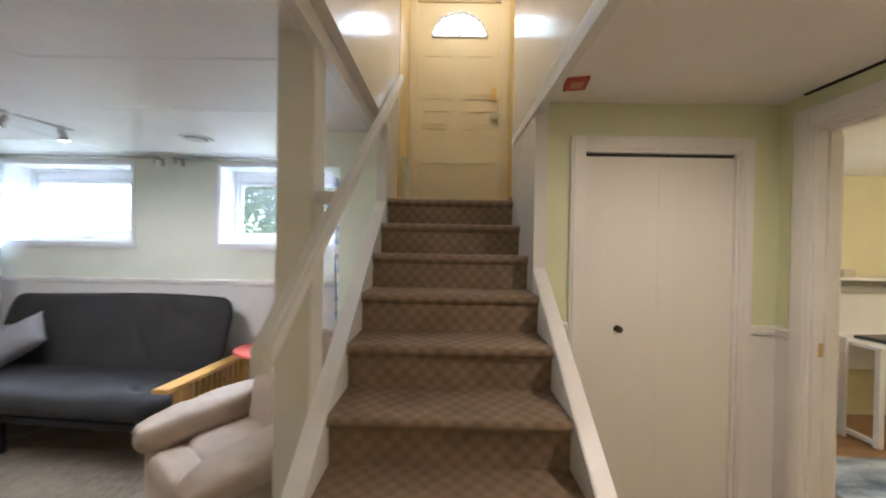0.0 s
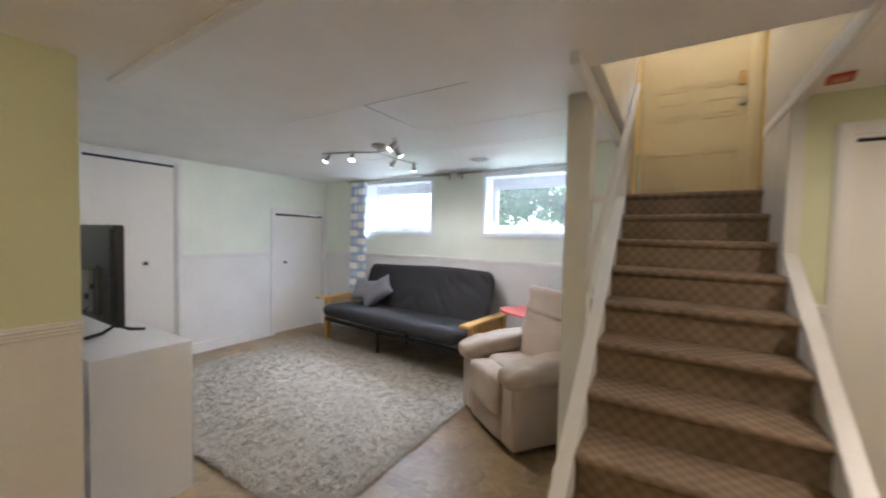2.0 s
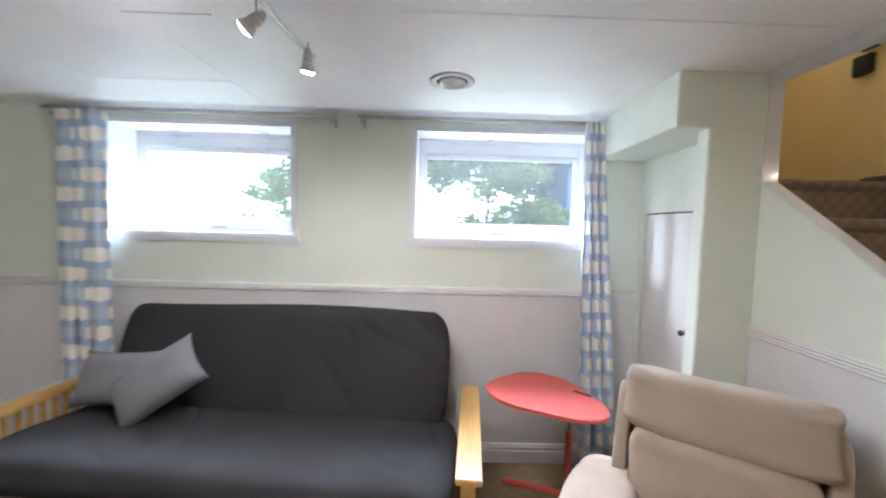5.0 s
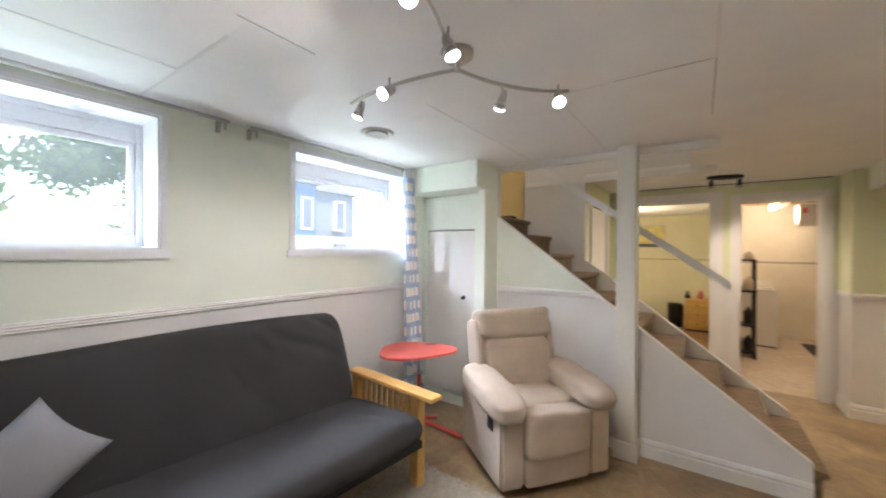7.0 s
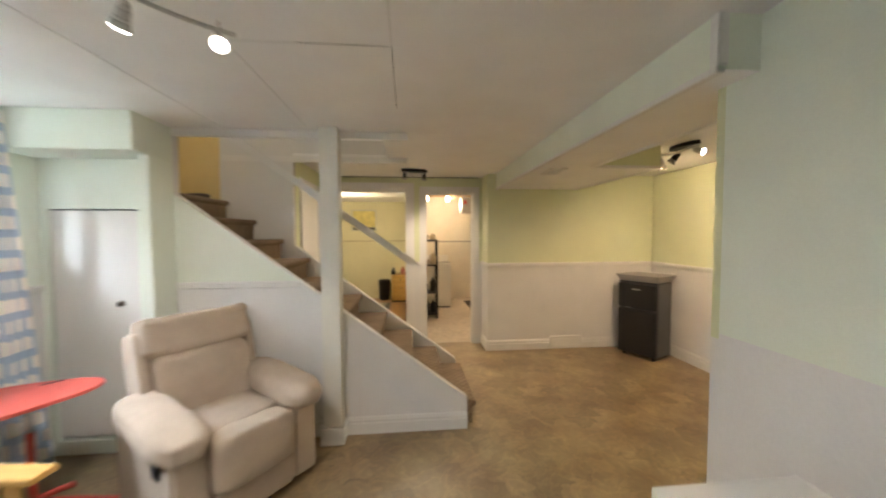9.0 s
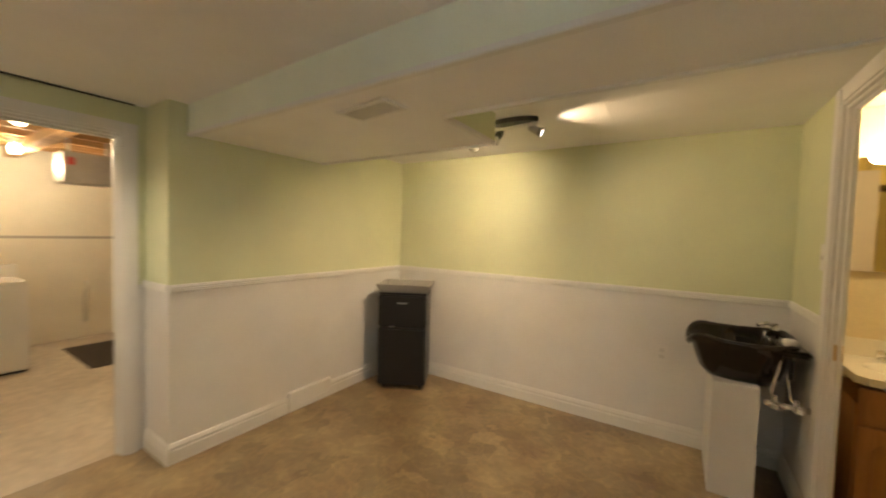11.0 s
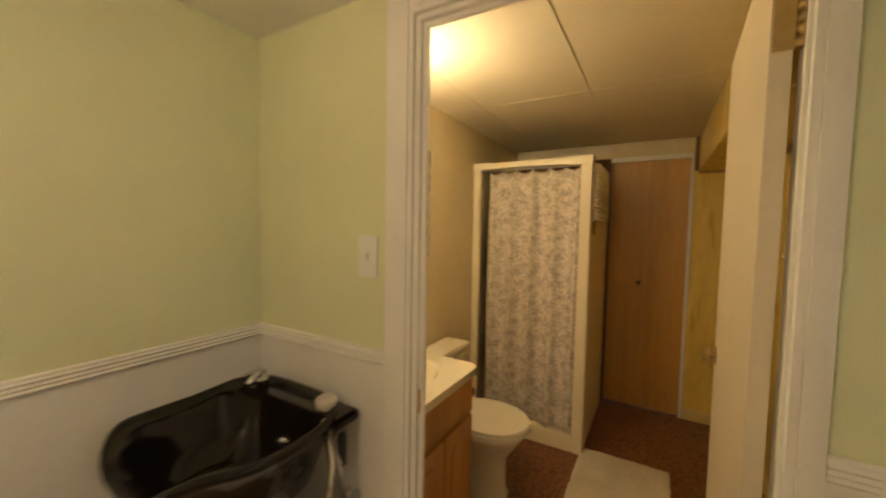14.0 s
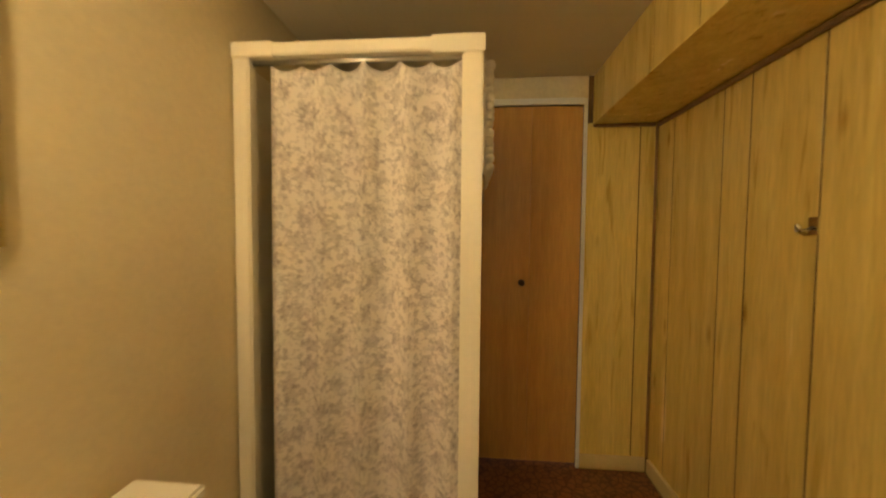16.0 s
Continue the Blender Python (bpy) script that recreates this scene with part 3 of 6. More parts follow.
solid("trim_laundry_batten", one(4.885, 4.9, -1.9, 0.56, 1.22, 1.25), mat("grey_batten", (0.4, 0.36, 0.3), 0.6), "thin grey batten across the laundry wall", "trim", "structure")
solid("trim_office_batten", one(4.99, 5.0, 0.66, 3.2, 1.245, 1.262), mat("tan_batten", (0.4, 0.32, 0.16), 0.6), "thin batten across the office wall", "trim", "structure")
JOIST = wood("raw_joist", (0.56, 0.34, 0.15), (0.40, 0.23, 0.10), 0.7, axis=1)
solid("ceiling_laundry_deck", one(XF + 0.12, 5.0, -1.9, 0.56, 2.36, 2.5), JOIST, "bare wooden floor deck above the laundry", "ceiling", "structure")
bm = bmesh.new()
for i in range(8):
    bx(bm, 1.86 + 0.40 * i, 1.90 + 0.40 * i, -1.9, 0.56, 2.19, 2.36)
bx(bm, 1.70, 4.9, -0.22, -0.13, 2.10, 2.189)
solid("ceiling_laundry_joists", bm, JOIST, "bare wooden ceiling joists", "ceiling", "structure")

# ---- trim: rails, baseboards, casings ----


def molding(name, axis, face, out, a0, a1, z, prof, label, cat):
    """A strip along a wall: prof is (distance from the wall, height) pairs."""
    bm = bmesh.new()
    pts = [(face + out * d, z + h) for d, h in prof]
    if axis == "y":     # the wall faces along y, the strip runs in x
        slab(bm, pts, 0, a0, a1)
    else:
        k = [[bm.verts.new((p[0], a, p[1])) for p in pts] for a in (a0, a1)]
        c = len(pts)
        bm.faces.new(k[0]), bm.faces.new(k[1][::-1])
        for i in range(c):
            bm.faces.new((k[0][i], k[0][(i + 1) % c], k[1][(i + 1) % c], k[1][i]))
    return solid(name, bm, WHITE, label, cat, "structure")


RAIL = ((0, 0), (0.008, 0), (0.014, 0.006), (0.010, 0.012), (0.016, 0.018), (0.011, 0.024), (0.017, 0.031), (0.012, 0.036), (0.012, 0.042), (0.004, 0.045), (0, 0.045))
BASE = ((0, 0), (0.018, 0), (0.018, 0.075), (0.013, 0.082), (0.013, 0.092), (0.017, 0.098), (0.008, 0.118), (0, 0.122))


def run(axis, face, out, spans, z):
    for a0, a1 in spans:
        molding("trim_chair_rail", axis, face, out, a0, a1, z, RAIL, "ribbed white chair rail", "chair rail")


def skirt(axis, face, out, spans):
    for a0, a1 in spans:
        molding("baseboard", axis, face, out, a0, a1, 0.0, BASE, "moulded white baseboard", "baseboard")


run("y", YW, -1, ((XL, -0.56),), 1.065)
run("x", XL, 1, ((1.05, 2.06), (2.985, YW)), 1.065)
run("x", XF, -1, ((YB, -0.255),), 1.02)
run("y", YB, 1, ((XB, XF),), 1.02)
run("x", XB, 1, ((YB, -1.732), (-0.779, YT)), 1.02)
run("y", YC, -1, ((0.44, 0.55), (1.41, XO)), 1.02)
run("x", XO, -1, ((1.65, YC), (0.552, 0.613), (-0.255, -0.235)), 1.02)
run("x", -0.487, -1, ((1.42, 2.243),), 1.06)
run("y", -0.255, 1, ((XF, XO),), 1.02)
skirt("y", YW, -1, ((XL, -0.56),))
skirt("x", XL, 1, ((YT, 0.18), (1.05, 2.06), (2.985, YW)))
skirt("x", XF, -1, ((YB, -1.44), (-1.03, -0.255)))
skirt("y", YB, 1, ((XB, XF),))
skirt("x", XB, 1, ((YB, -1.732), (-0.779, YT)))
skirt("x", XO, -1, ((0.552, 0.613),))
skirt("y", YC, -1, ((0.44, 0.55), (1.41, XO)))
skirt("y", -0.255, 1, ((XF - 0.017, XO),))
skirt("x", -0.487, -1, ((0.276, 1.15), (1.28, 2.243)))
skirt("y", YT, 1, ((XL, XB + 0.017),))


def casing(name, axis, face, out, a0, a1, z1, w=0.065, th=0.018, label="white painted door casing", z0=0.0, jamb=0.1, material=None, w2=None, lining=None):
    """Frame round an opening: two uprights and a head, each with a stepped face, and the jamb lining."""
    t = thing(name, label, "door casing", kind="structure")
    lo, hi = sorted((face, face + out * th))
    l2, h2 = sorted((face + out * th, face + out * (th + 0.006)))

    def seg(nm, p, q, r, s):
        bm = bmesh.new()
        for (u, v), e in (((lo, hi), 0.0), ((l2, h2), 0.014)):
            if axis == "x":
                bx(bm, u, v, p + e, q - e, r + (e if r > 1 else 0), s - e)
            else:
                bx(bm, p + e, q - e, u, v, r + (e if r > 1 else 0), s - e)
        part(nm, bm, material or WHITE, t)
    seg("upright", a0 - w, a0, z0, z1 + w)
    seg("upright", a1, a1 + (w2 or w), z0, z1 + w)
    seg("head", a0, a1, z1, z1 + w)
    if jamb:
        stops = jamb > 0.03
        d0, d1 = sorted((face + out * 0.004, face - out * jamb))
        for p, q, r, s in ((a0, a0 + 0.014, z0, z1), (a1 - (lining or 0.014), a1, z0, z1), (a0 + 0.014, a1 - (lining or 0.014), z1 - 0.014, z1)):
            bm = one(d0, d1, p, q, r, s) if axis == "x" else one(p, q, d0, d1, r, s)
            part("jamb", bm, material or WHITE, t)
        for p, q, r, s in () if not stops else ((a0 + 0.014, a0 + 0.026, z0, z1 - 0.026), *(() if lining else ((a1 - 0.026, a1 - 0.014, z0, z1 - 0.026),)), (a0 + 0.014, a1 - 0.014, z1 - 0.026, z1 - 0.014)):
            e0, e1 = sorted((face - out * min(0.045, jamb * 0.4), face - out * min(0.075, jamb * 0.75)))
            bm = one(e0, e1, p, q, r, s) if axis == "x" else one(p, q, e0, e1, r, s)
            part("door_stop", bm, material or WHITE, t)
    return t


casing("trim_bath_casing", "x", XB, 1, -1.64, -0.834, 2.02, 0.09, 0.02, jamb=0.037, w2=0.052, lining=0.006)
casing("trim_laundry_casing", "x", XO, -1, -0.145, 0.48, 1.94, 0.07)
casing("trim_office_casing", "x", XO, -1, 0.70, 1.56, 1.97, 0.085)
casing("trim_closet_casing", "y", YC, -1, 0.61, 1.362, 1.905, 0.06, jamb=0.02)
casing("trim_closet_casing", "x", XL, 1, 0.245, 0.99, 2.065, 0.055, jamb=0.02)
casing("trim_low_closet_casing", "x", XL, 1, 2.125, 2.92, 1.635, 0.055, jamb=0.02)

# ---- doors and windows ----
GLASS = bpy.data.materials.new("window_glass")
GLASS.use_nodes = True
gb = GLASS.node_tree.nodes["Principled BSDF"]
gb.inputs["Base Color"].default_value = (0.97, 0.98, 0.98, 1)
gb.inputs["Roughness"].default_value, gb.inputs["IOR"].default_value, gb.inputs["Transmission Weight"].default_value = 0.03, 1.1, 1.0
# pale translucent veil mixed into the panes to imitate daylight glare and haze
n_, l_, b_ = nodes_of(GLASS)
tr_, ms_ = n_.new("ShaderNodeBsdfTranslucent"), n_.new("ShaderNodeMixShader")
tr_.inputs[0].default_value = (0.94, 0.96, 1.0, 1)
dn_, dr_ = n_.new("ShaderNodeTexNoise"), n_.new("ShaderNodeMapRange")
dn_.inputs["Scale"].default_value, dn_.inputs["Detail"].default_value = 2.5, 4
dr_.inputs["To Min"].default_value, dr_.inputs["To Max"].default_value = 0.011, 0.023
l_.new(dn_.outputs["Fac"], dr_.inputs["Value"])
l_.new(dr_.outputs[0], ms_.inputs[0])
l_.new(b_.outputs[0], ms_.inputs[1])
l_.new(tr_.outputs[0], ms_.inputs[2])
l_.new(ms_.outputs[0], n_["Material Output"].inputs[0])
VINYL = mat("white_window_vinyl", (0.82, 0.83, 0.84), 0.3, var=0.02, bump=0.0)


def ring(bm, x0, x1, z0, z1, w, y0, y1):
    bx(bm, x0, x0 + w, y0, y1, z0, z1)
    bx(bm, x1 - w, x1, y0, y1, z0, z1)
    bx(bm, x0 + w, x1 - w, y0, y1, z0, z0 + w)
    bx(bm, x0 + w, x1 - w, y0, y1, z1 - w, z1)


def window(name, x0, x1, z0, z1, yf, yg, label, low=0.075, high=0.105):
    """A deep basement window: lining, outer frame, tilting sash, pane, crank, sill and face trim."""
    t = thing(name, label, "window", kind="structure")
    bm = bmesh.new()
    for a in ((x0, x0 + 0.012, yf - 0.004, yg, z0, z1), (x1 - 0.012, x1, yf - 0.004, yg, z0, z1), (x0 + 0.012, x1 - 0.012, yf - 0.004, yg, z1 - 0.012, z1)):
        bx(bm, *a)
    part("lining", bm, VINYL, t)
    part("window_sill", one(x0 - 0.05, x1 + 0.05, yf - 0.02, yf - 0.001, z0 - 0.045, z0), VINYL, t, bevel=0.004)
    part("window_sill", one(x0 + 0.001, x1 - 0.001, yf, yg, z0 - 0.002, z0 + 0.012), VINYL, t)
    bm = bmesh.new()
    bx(bm, x0 - 0.03, x0, yf - 0.012, yf - 0.001, z0, z1 + 0.03)
    bx(bm, x1, x1 + 0.03, yf - 0.012, yf - 0.001, z0, z1 + 0.03)
    bx(bm, x0, x1, yf - 0.012, yf - 0.001, z1, z1 + 0.03)
    part("face_trim", bm, VINYL, t)
    bm = bmesh.new()
    ring(bm, x0 + 0.012, x1 - 0.012, z0 + 0.012, z1 - 0.012, 0.026, yg - 0.06, yg)
    bx(bm, x0 + 0.038, x1 - 0.038, yg - 0.05, yg, z0 + 0.038, z0 + low)
    bx(bm, x0 + 0.038, x1 - 0.038, yg - 0.05, yg, z1 - high, z1 - 0.038)
    part("window_frame", bm, VINYL, t, bevel=0.003)
    bm = bmesh.new()
    ring(bm, x0 + 0.039, x1 - 0.039, z0 + low + 0.002, z1 - high - 0.002, 0.03, yg - 0.04, yg - 0.012)
    part("sash", bm, VINYL, t, bevel=0.004)
    p = part("pane", one(x0 + 0.066, x1 - 0.066, yg - 0.028, yg - 0.022, z0 + low + 0.028, z1 - high - 0.028), GLASS, t)
    p.visible_shadow = False
    bm = bmesh.new()
    bx(bm, (x0 + x1) / 2 - 0.07, (x0 + x1) / 2 + 0.05, yg - 0.075, yg - 0.055, z0 + 0.03, z0 + 0.045)
    part("crank", bm, STEEL, t, "small grey latch", bevel=0.004)
    return t


window("window_1", *W1, *WZ, YW, 3.265, "white vinyl basement window in a deep recess")
window("window_2", *W2, *WZ, YW, 3.265, "white vinyl basement window in a deep recess")
window("window_3", 2.36, 2.93, 1.42, 1.98, 3.2, 3.38, "small white office window behind a sheer curtain", 0.045, 0.05)


def knob(parent, p, d, r=0.017, material=None, name="knob"):
    """A round knob on a short stem, standing out from p along d."""
    bm = bmesh.new()
    p, d = Vector(p), Vector(d)
    rod(bm, p, p + d * 0.004, r * 1.05, r * 0.9)
    rod(bm, p + d * 0.004, p + d * 0.018, r * 0.42)
    rod(bm, p + d * 0.018, p + d * 0.026, r * 0.6, r)
    rod(bm, p + d * 0.026, p + d * 0.034, r, r * 0.7)
    return part(name, bm, material or DKNOB, parent)


def bifold(name, axis, face, out, a0, a1, z0, z1, at, label, material, knob_mat=None, gap=0.018, leaf=2):
    """A folding closet door: flat leaves, a near-black track strip painting the gap's shade over them, and one knob."""
    t = thing(name, label, "door", kind="structure")
    w = (a1 - a0) / leaf
    for i in range(leaf):
        p, q = a0 + i * w + 0.0004, a0 + (i + 1) * w - 0.0004
        f0, f1 = sorted((face - out * 0.012, face - out * 0.042))
        bm = one(f0, f1, p, q, z0 + 0.012, z1 - gap) if axis == "x" else one(p, q, f0, f1, z0 + 0.012, z1 - gap)
        part("leaf", bm, material, t, bevel=0.0015)
    f0, f1 = sorted((face - out * 0.016, face - out * 0.08))
    bm = one(f0, f1, a0, a1, z1 - gap, z1 - 0.002) if axis == "x" else one(a0, a1, f0, f1, z1 - gap, z1 - 0.002)
    part("track", bm, GAPSHADE, t, "near-black track strip painted as the shaded gap over the leaves")
    d = (out, 0, 0) if axis == "x" else (0, out, 0)
    p = (face - out * 0.012, at[0], at[1]) if axis == "x" else (at[0], face - out * 0.012, at[1])
    knob(t, p, d, material=knob_mat)
    return t


bifold("door_1", "y", YC, -1, 0.624, 1.348, 0.0, 1.89, (0.797, 1.034), "white flat folding closet door with a dark knob", DOORW)
bifold("door_2", "x", XL, 1, 0.259, 0.976, 0.0, 2.05, (0.72, 1.03), "white flat closet door with a dark knob", DOORW, leaf=1, gap=0.026)
bifold("door_3", "x", XL, 1, 2.139, 2.906, 0.0, 1.62, (2.29, 0.962), "low white closet door with a dark knob", DOORW, leaf=1, gap=0.03)
bifold("door_4", "x", -0.56, -1, 2.435, 2.945, 0.10, 1.59, (2.545, 0.98), "small white closet door under the landing", DOORW, leaf=1, gap=0.009)
bifold("door_5", "x", BX, 1, -1.39, -0.845, 0.0, 2.02, (-1.16, 1.03), "orange-brown wood folding closet door", OAKDOOR, leaf=2, gap=0.02)
solid("trim_bath_closet", one(BX - 0.002, BX + 0.012, -0.845, -0.828, 0.0, 2.03), VINYL, "thin white edge strip beside the closet", "trim", "structure")
solid("trim_bath_closet_track", one(BX - 0.002, BX + 0.018, -1.395, -0.845, 1.999, 2.032), VINYL, "white track above the closet door", "trim", "structure")

# front door with an arched light
fd = thing("door_6", "cream panelled front door with an arched window and brass lock", "door", kind="structure")
DY = 3.44
bm = bmesh.new()
bx(bm, -0.355, 0.445, DY, DY + 0.045, 1.73, 3.36)
bx(bm, -0.355, -0.21, DY, DY + 0.045, 3.36, 3.735)
bx(bm, 0.305, 0.445, DY, DY + 0.045, 3.36, 3.735)
arc = [(0.0475 + 0.2575 * math.cos(math.pi * i / 16), 3.40 + 0.235 * math.sin(math.pi * i / 16)) for i in range(17)]
slab(bm, [*arc, (-0.21, 3.735), (0.305, 3.735)], 1, DY, DY + 0.045)
bx(bm, -0.21, 0.305, DY, DY + 0.045, 3.36, 3.40)
part("leaf", bm, CREAM, fd)
for zc, h in ((2.05, 0.34), (2.62, 0.18), (3.02, 0.42)):
    for xc in (-0.155, 0.245):
        bm = bmesh.new()
        ring(bm, xc - 0.14, xc + 0.14, zc - h / 2, zc + h / 2, 0.018, DY - 0.008, DY + 0.001)
        bx(bm, xc - 0.10, xc + 0.10, DY - 0.006, DY + 0.001, zc - h / 2 + 0.04, zc + h / 2 - 0.04)
        part("raised_panel", bm, CREAM, fd, bevel=0.003)
bm = bmesh.new()
for i in range(16):
    rod(bm, (arc[i][0], DY - 0.004, arc[i][1]), (arc[i + 1][0], DY - 0.004, arc[i + 1][1]), 0.011, n=8)
rod(bm, (arc[0][0], DY - 0.004, 3.40), (arc[-1][0], DY - 0.004, 3.40), 0.011, n=8)
for i in (4, 8, 12):
    rod(bm, (0.0475, DY - 0.002, 3.41), (arc[i][0], DY - 0.002, arc[i][1]), 0.006, n=6)
part("window_frame", bm, VINYL, fd, "white arched window moulding")
bm = bmesh.new()
slab(bm, arc, 1, DY + 0.02, DY + 0.026)
p = part("pane", bm, GLASS, fd)
p.visible_shadow = False
bm = bmesh.new()
bx(bm, 0.355, 0.405, DY - 0.03, DY, 2.79, 2.92)
part("keypad_lock", bm, BRASS, fd, "brass keypad deadbolt", bevel=0.008)
knob(fd, (0.385, DY, 2.64), (0, -1, 0), 0.032, STEEL)
casing("trim_front_casing", "y", 3.42, -1, -0.36, 0.45, 3.74, 0.065, z0=1.722, jamb=0.02, material=CREAM)

# bathroom door, swung open into the bathroom
bd = thing("door_7", "cream flat bathroom door standing open, brass knob", "door", pose(XB - 0.02, -0.884, 0.0, 0, 0, 177.6), kind="structure")
part("leaf", one(0.0, 0.67, -0.032, 0.0, 0.012, 2.0), mat("cream_flat_door", (0.68, 0.60, 0.46), 0.4, var=0.03), bd, bevel=0.002)
knob(bd, (0.63, 0.0, 1.03), (0, 1, 0), 0.03, BRASS)
knob(bd, (0.63, -0.032, 1.03), (0, -1, 0), 0.03, BRASS)
for z in (0.25, 1.815):
    bm = bmesh.new()
    bx(bm, -0.0025, 0.0, -0.040, -0.003, z - 0.05, z + 0.05)
    for k in range(5):
        rod(bm, (-0.005, -0.0405, z - 0.05 + 0.02 * k), (-0.005, -0.0405, z - 0.0312 + 0.02 * k), 0.008)
    for k in (-1, 0, 1):
        rod(bm, (-0.0025, -0.020 + 0.006 * (k % 2), z + 0.032 * k), (-0.0045, -0.020 + 0.006 * (k % 2), z + 0.032 * k), 0.004, n=8)
    part("hinge", bm, BRASS, bd, "worn brass butt hinge")
solid("trim_strike_plate", one(XB - 0.034, XB - 0.004, -1.626, -1.6225, 0.90, 0.97), BRASS, "brass strike plate on the door jamb", "strike plate", "structure")
# office door folded back inside the office and its latch
od = thing("door_8", "white office door standing open against the wall", "door", pose(XO + 0.125, 1.56, 0, 0, 0, 62), kind="structure")
part("leaf", one(0.0, 0.8, 0.0, 0.036, 0.012, 1.94), DOORW, od, bevel=0.002)
solid("trim_office_strike", one(XO + 0.02, XO + 0.06, 1.543, 1.5455, 0.97, 1.03), BRASS, "brass strike plate on the office jamb", "strike plate", "structure")

# ---- stairs ----
CARPET = mat("brown_stair_carpet", (0.29, 0.22, 0.15), 0.95, var=0.12, scale=8, fine=320, bump=0.5, spec=0.1)
n_, l_, b_ = nodes_of(CARPET)
co_ = n_.new("ShaderNodeTexCoord")
sep_ = n_.new("ShaderNodeSeparateXYZ")
l_.new(co_.outputs["Object"], sep_.inputs[0])
v_ = math_node(n_, l_, "ADD", sep_.outputs[1], sep_.outputs[2])
P_ = 0.066


def stripe(run):
    f = math_node(n_, l_, "FRACT", math_node(n_, l_, "DIVIDE", run, P_))
    return math_node(n_, l_, "ABSOLUTE", math_node(n_, l_, "SUBTRACT", f, 0.5))


t_ = math_node(n_, l_, "ADD", stripe(math_node(n_, l_, "ADD", sep_.outputs[0], v_)), stripe(math_node(n_, l_, "SUBTRACT", sep_.outputs[0], v_)))
recolour(CARPET, t_, (1.09, 1.08, 1.07), (0.82, 0.80, 0.79), 0.2, 0.8)

RISE, RUN, Y10 = 0.1722, 0.2325, 2.29
st = thing("staircase", "straight staircase with brown diamond-patterned carpet", "staircase")
for i in range(1, 11):
    z, yf = RISE * i, Y10 - (10 - i) * RUN
    yb = yf + RUN + 0.03 if i < 10 else 3.42
    pr = [(yf + 0.03, z - RISE), (yf + 0.028, z - 0.05)]
    pr += [(yf + 0.018 - 0.018 * math.sin(a), z - 0.02 - 0.02 * math.cos(a)) for a in (radians(q) for q in (0, 30, 60, 90, 120, 150, 180))]
    pr += [(yb, z), (yb, z - RISE)]
    bm = bmesh.new()
    slab(bm, pr, 0, -0.424, 0.377)
    if i == 10:
        bx(bm, 0.377, 0.579, 2.37, 3.42, z - 0.1, z)
    part("step" if i < 10 else "landing", bm, CARPET, st)

# post beside the stairs
PILLAR = mat("post_paint", (0.80, 0.79, 0.72), 0.45, var=0.03)
bm = bmesh.new()
bx(bm, -0.612, -0.489, 1.154, 1.276, 0, C)
solid("column", bm, PILLAR, "square white painted support post beside the stairs", "post", "structure", bevel=0.005)
bm = bmesh.new()
ring_base = ((-0.63, -0.489, 1.136, 1.154), (-0.63, -0.489, 1.276, 1.294), (-0.63, -0.612, 1.154, 1.276))
for a in ring_base:
    bx(bm, *a, 0, 0.12)
solid("baseboard_column", bm, WHITE, "white base blocks round the post", "baseboard", "structure", bevel=0.003)

# handrail
hr = thing("handrail", "white painted wooden handrail on the stairs", "handrail")
bm = bmesh.new()
slab(bm, ((0.64, 1.162), (2.70, 2.64), (2.70, 2.70), (0.64, 1.222)), 0, -0.420, -0.380)
part("rail", bm, WHITE, hr, bevel=0.009)
for y in (1.21, 2.45):
    z = 1.17 + (y - 0.62) * 0.7163
    bm = bmesh.new()
    bx(bm, -0.489, -0.418, y - 0.02, y + 0.02, z - 0.03, z + 0.01)
    part("bracket", bm, WHITE, hr, bevel=0.004)

# entry bits seen up the stairs
mb = thing("wall_box", "black box hanging on the yellow entry wall", "wall box")
part("body", one(0.545, 0.579, 2.70, 2.86, 2.52, 2.85), BLACK, mb, bevel=0.01)
part("lid", one(0.52, 0.579, 2.69, 2.87, 2.85, 2.88), BLACK, mb, bevel=0.006)
bt = thing("boot_tray", "dark tray with shoes on the landing", "tray")
part("tray", one(0.40, 0.56, 2.50, 2.85, 1.722, 1.735), BLACK, bt, bevel=0.004)
bm = bmesh.new()
soft(bm, (0.45, 2.6, 1.765), (0.04, 0.11, 0.032), 0.6)
part("shoe", bm, mat("dark_shoe", (0.05, 0.035, 0.025), 0.6), bt)

# red sign and alarm label on the ceiling
bm = bmesh.new()
slab(bm, ((0.44, 1.47), (0.53, 1.45), (0.55, 1.56), (0.46, 1.58)), 2, C - 0.012, C)
bm2 = bmesh.new()
slab(bm2, ((0.465, 1.49), (0.515, 1.48), (0.527, 1.535), (0.478, 1.547)), 2, C - 0.014, C - 0.0125)
rs = thing("ceiling_label", "small red label plate stuck on the ceiling", "label")
part("plate", bm, mat("red_plate", (0.45, 0.07, 0.035), 0.5), rs)
part("print", bm2, mat("pale_print", (0.6, 0.3, 0.2), 0.5), rs, "pale printed patch")

wb = thing("wall_box", "small black box on the yellow entry wall", "box", pose(0.58, 2.84, 2.45))
part("body", one(-0.035, 0.0, -0.05, 0.05, -0.06, 0.05), BLACK, wb, bevel=0.008)
part("cover", one(-0.043, -0.035, -0.03, 0.035, -0.03, 0.04), BLACK, wb, bevel=0.004)

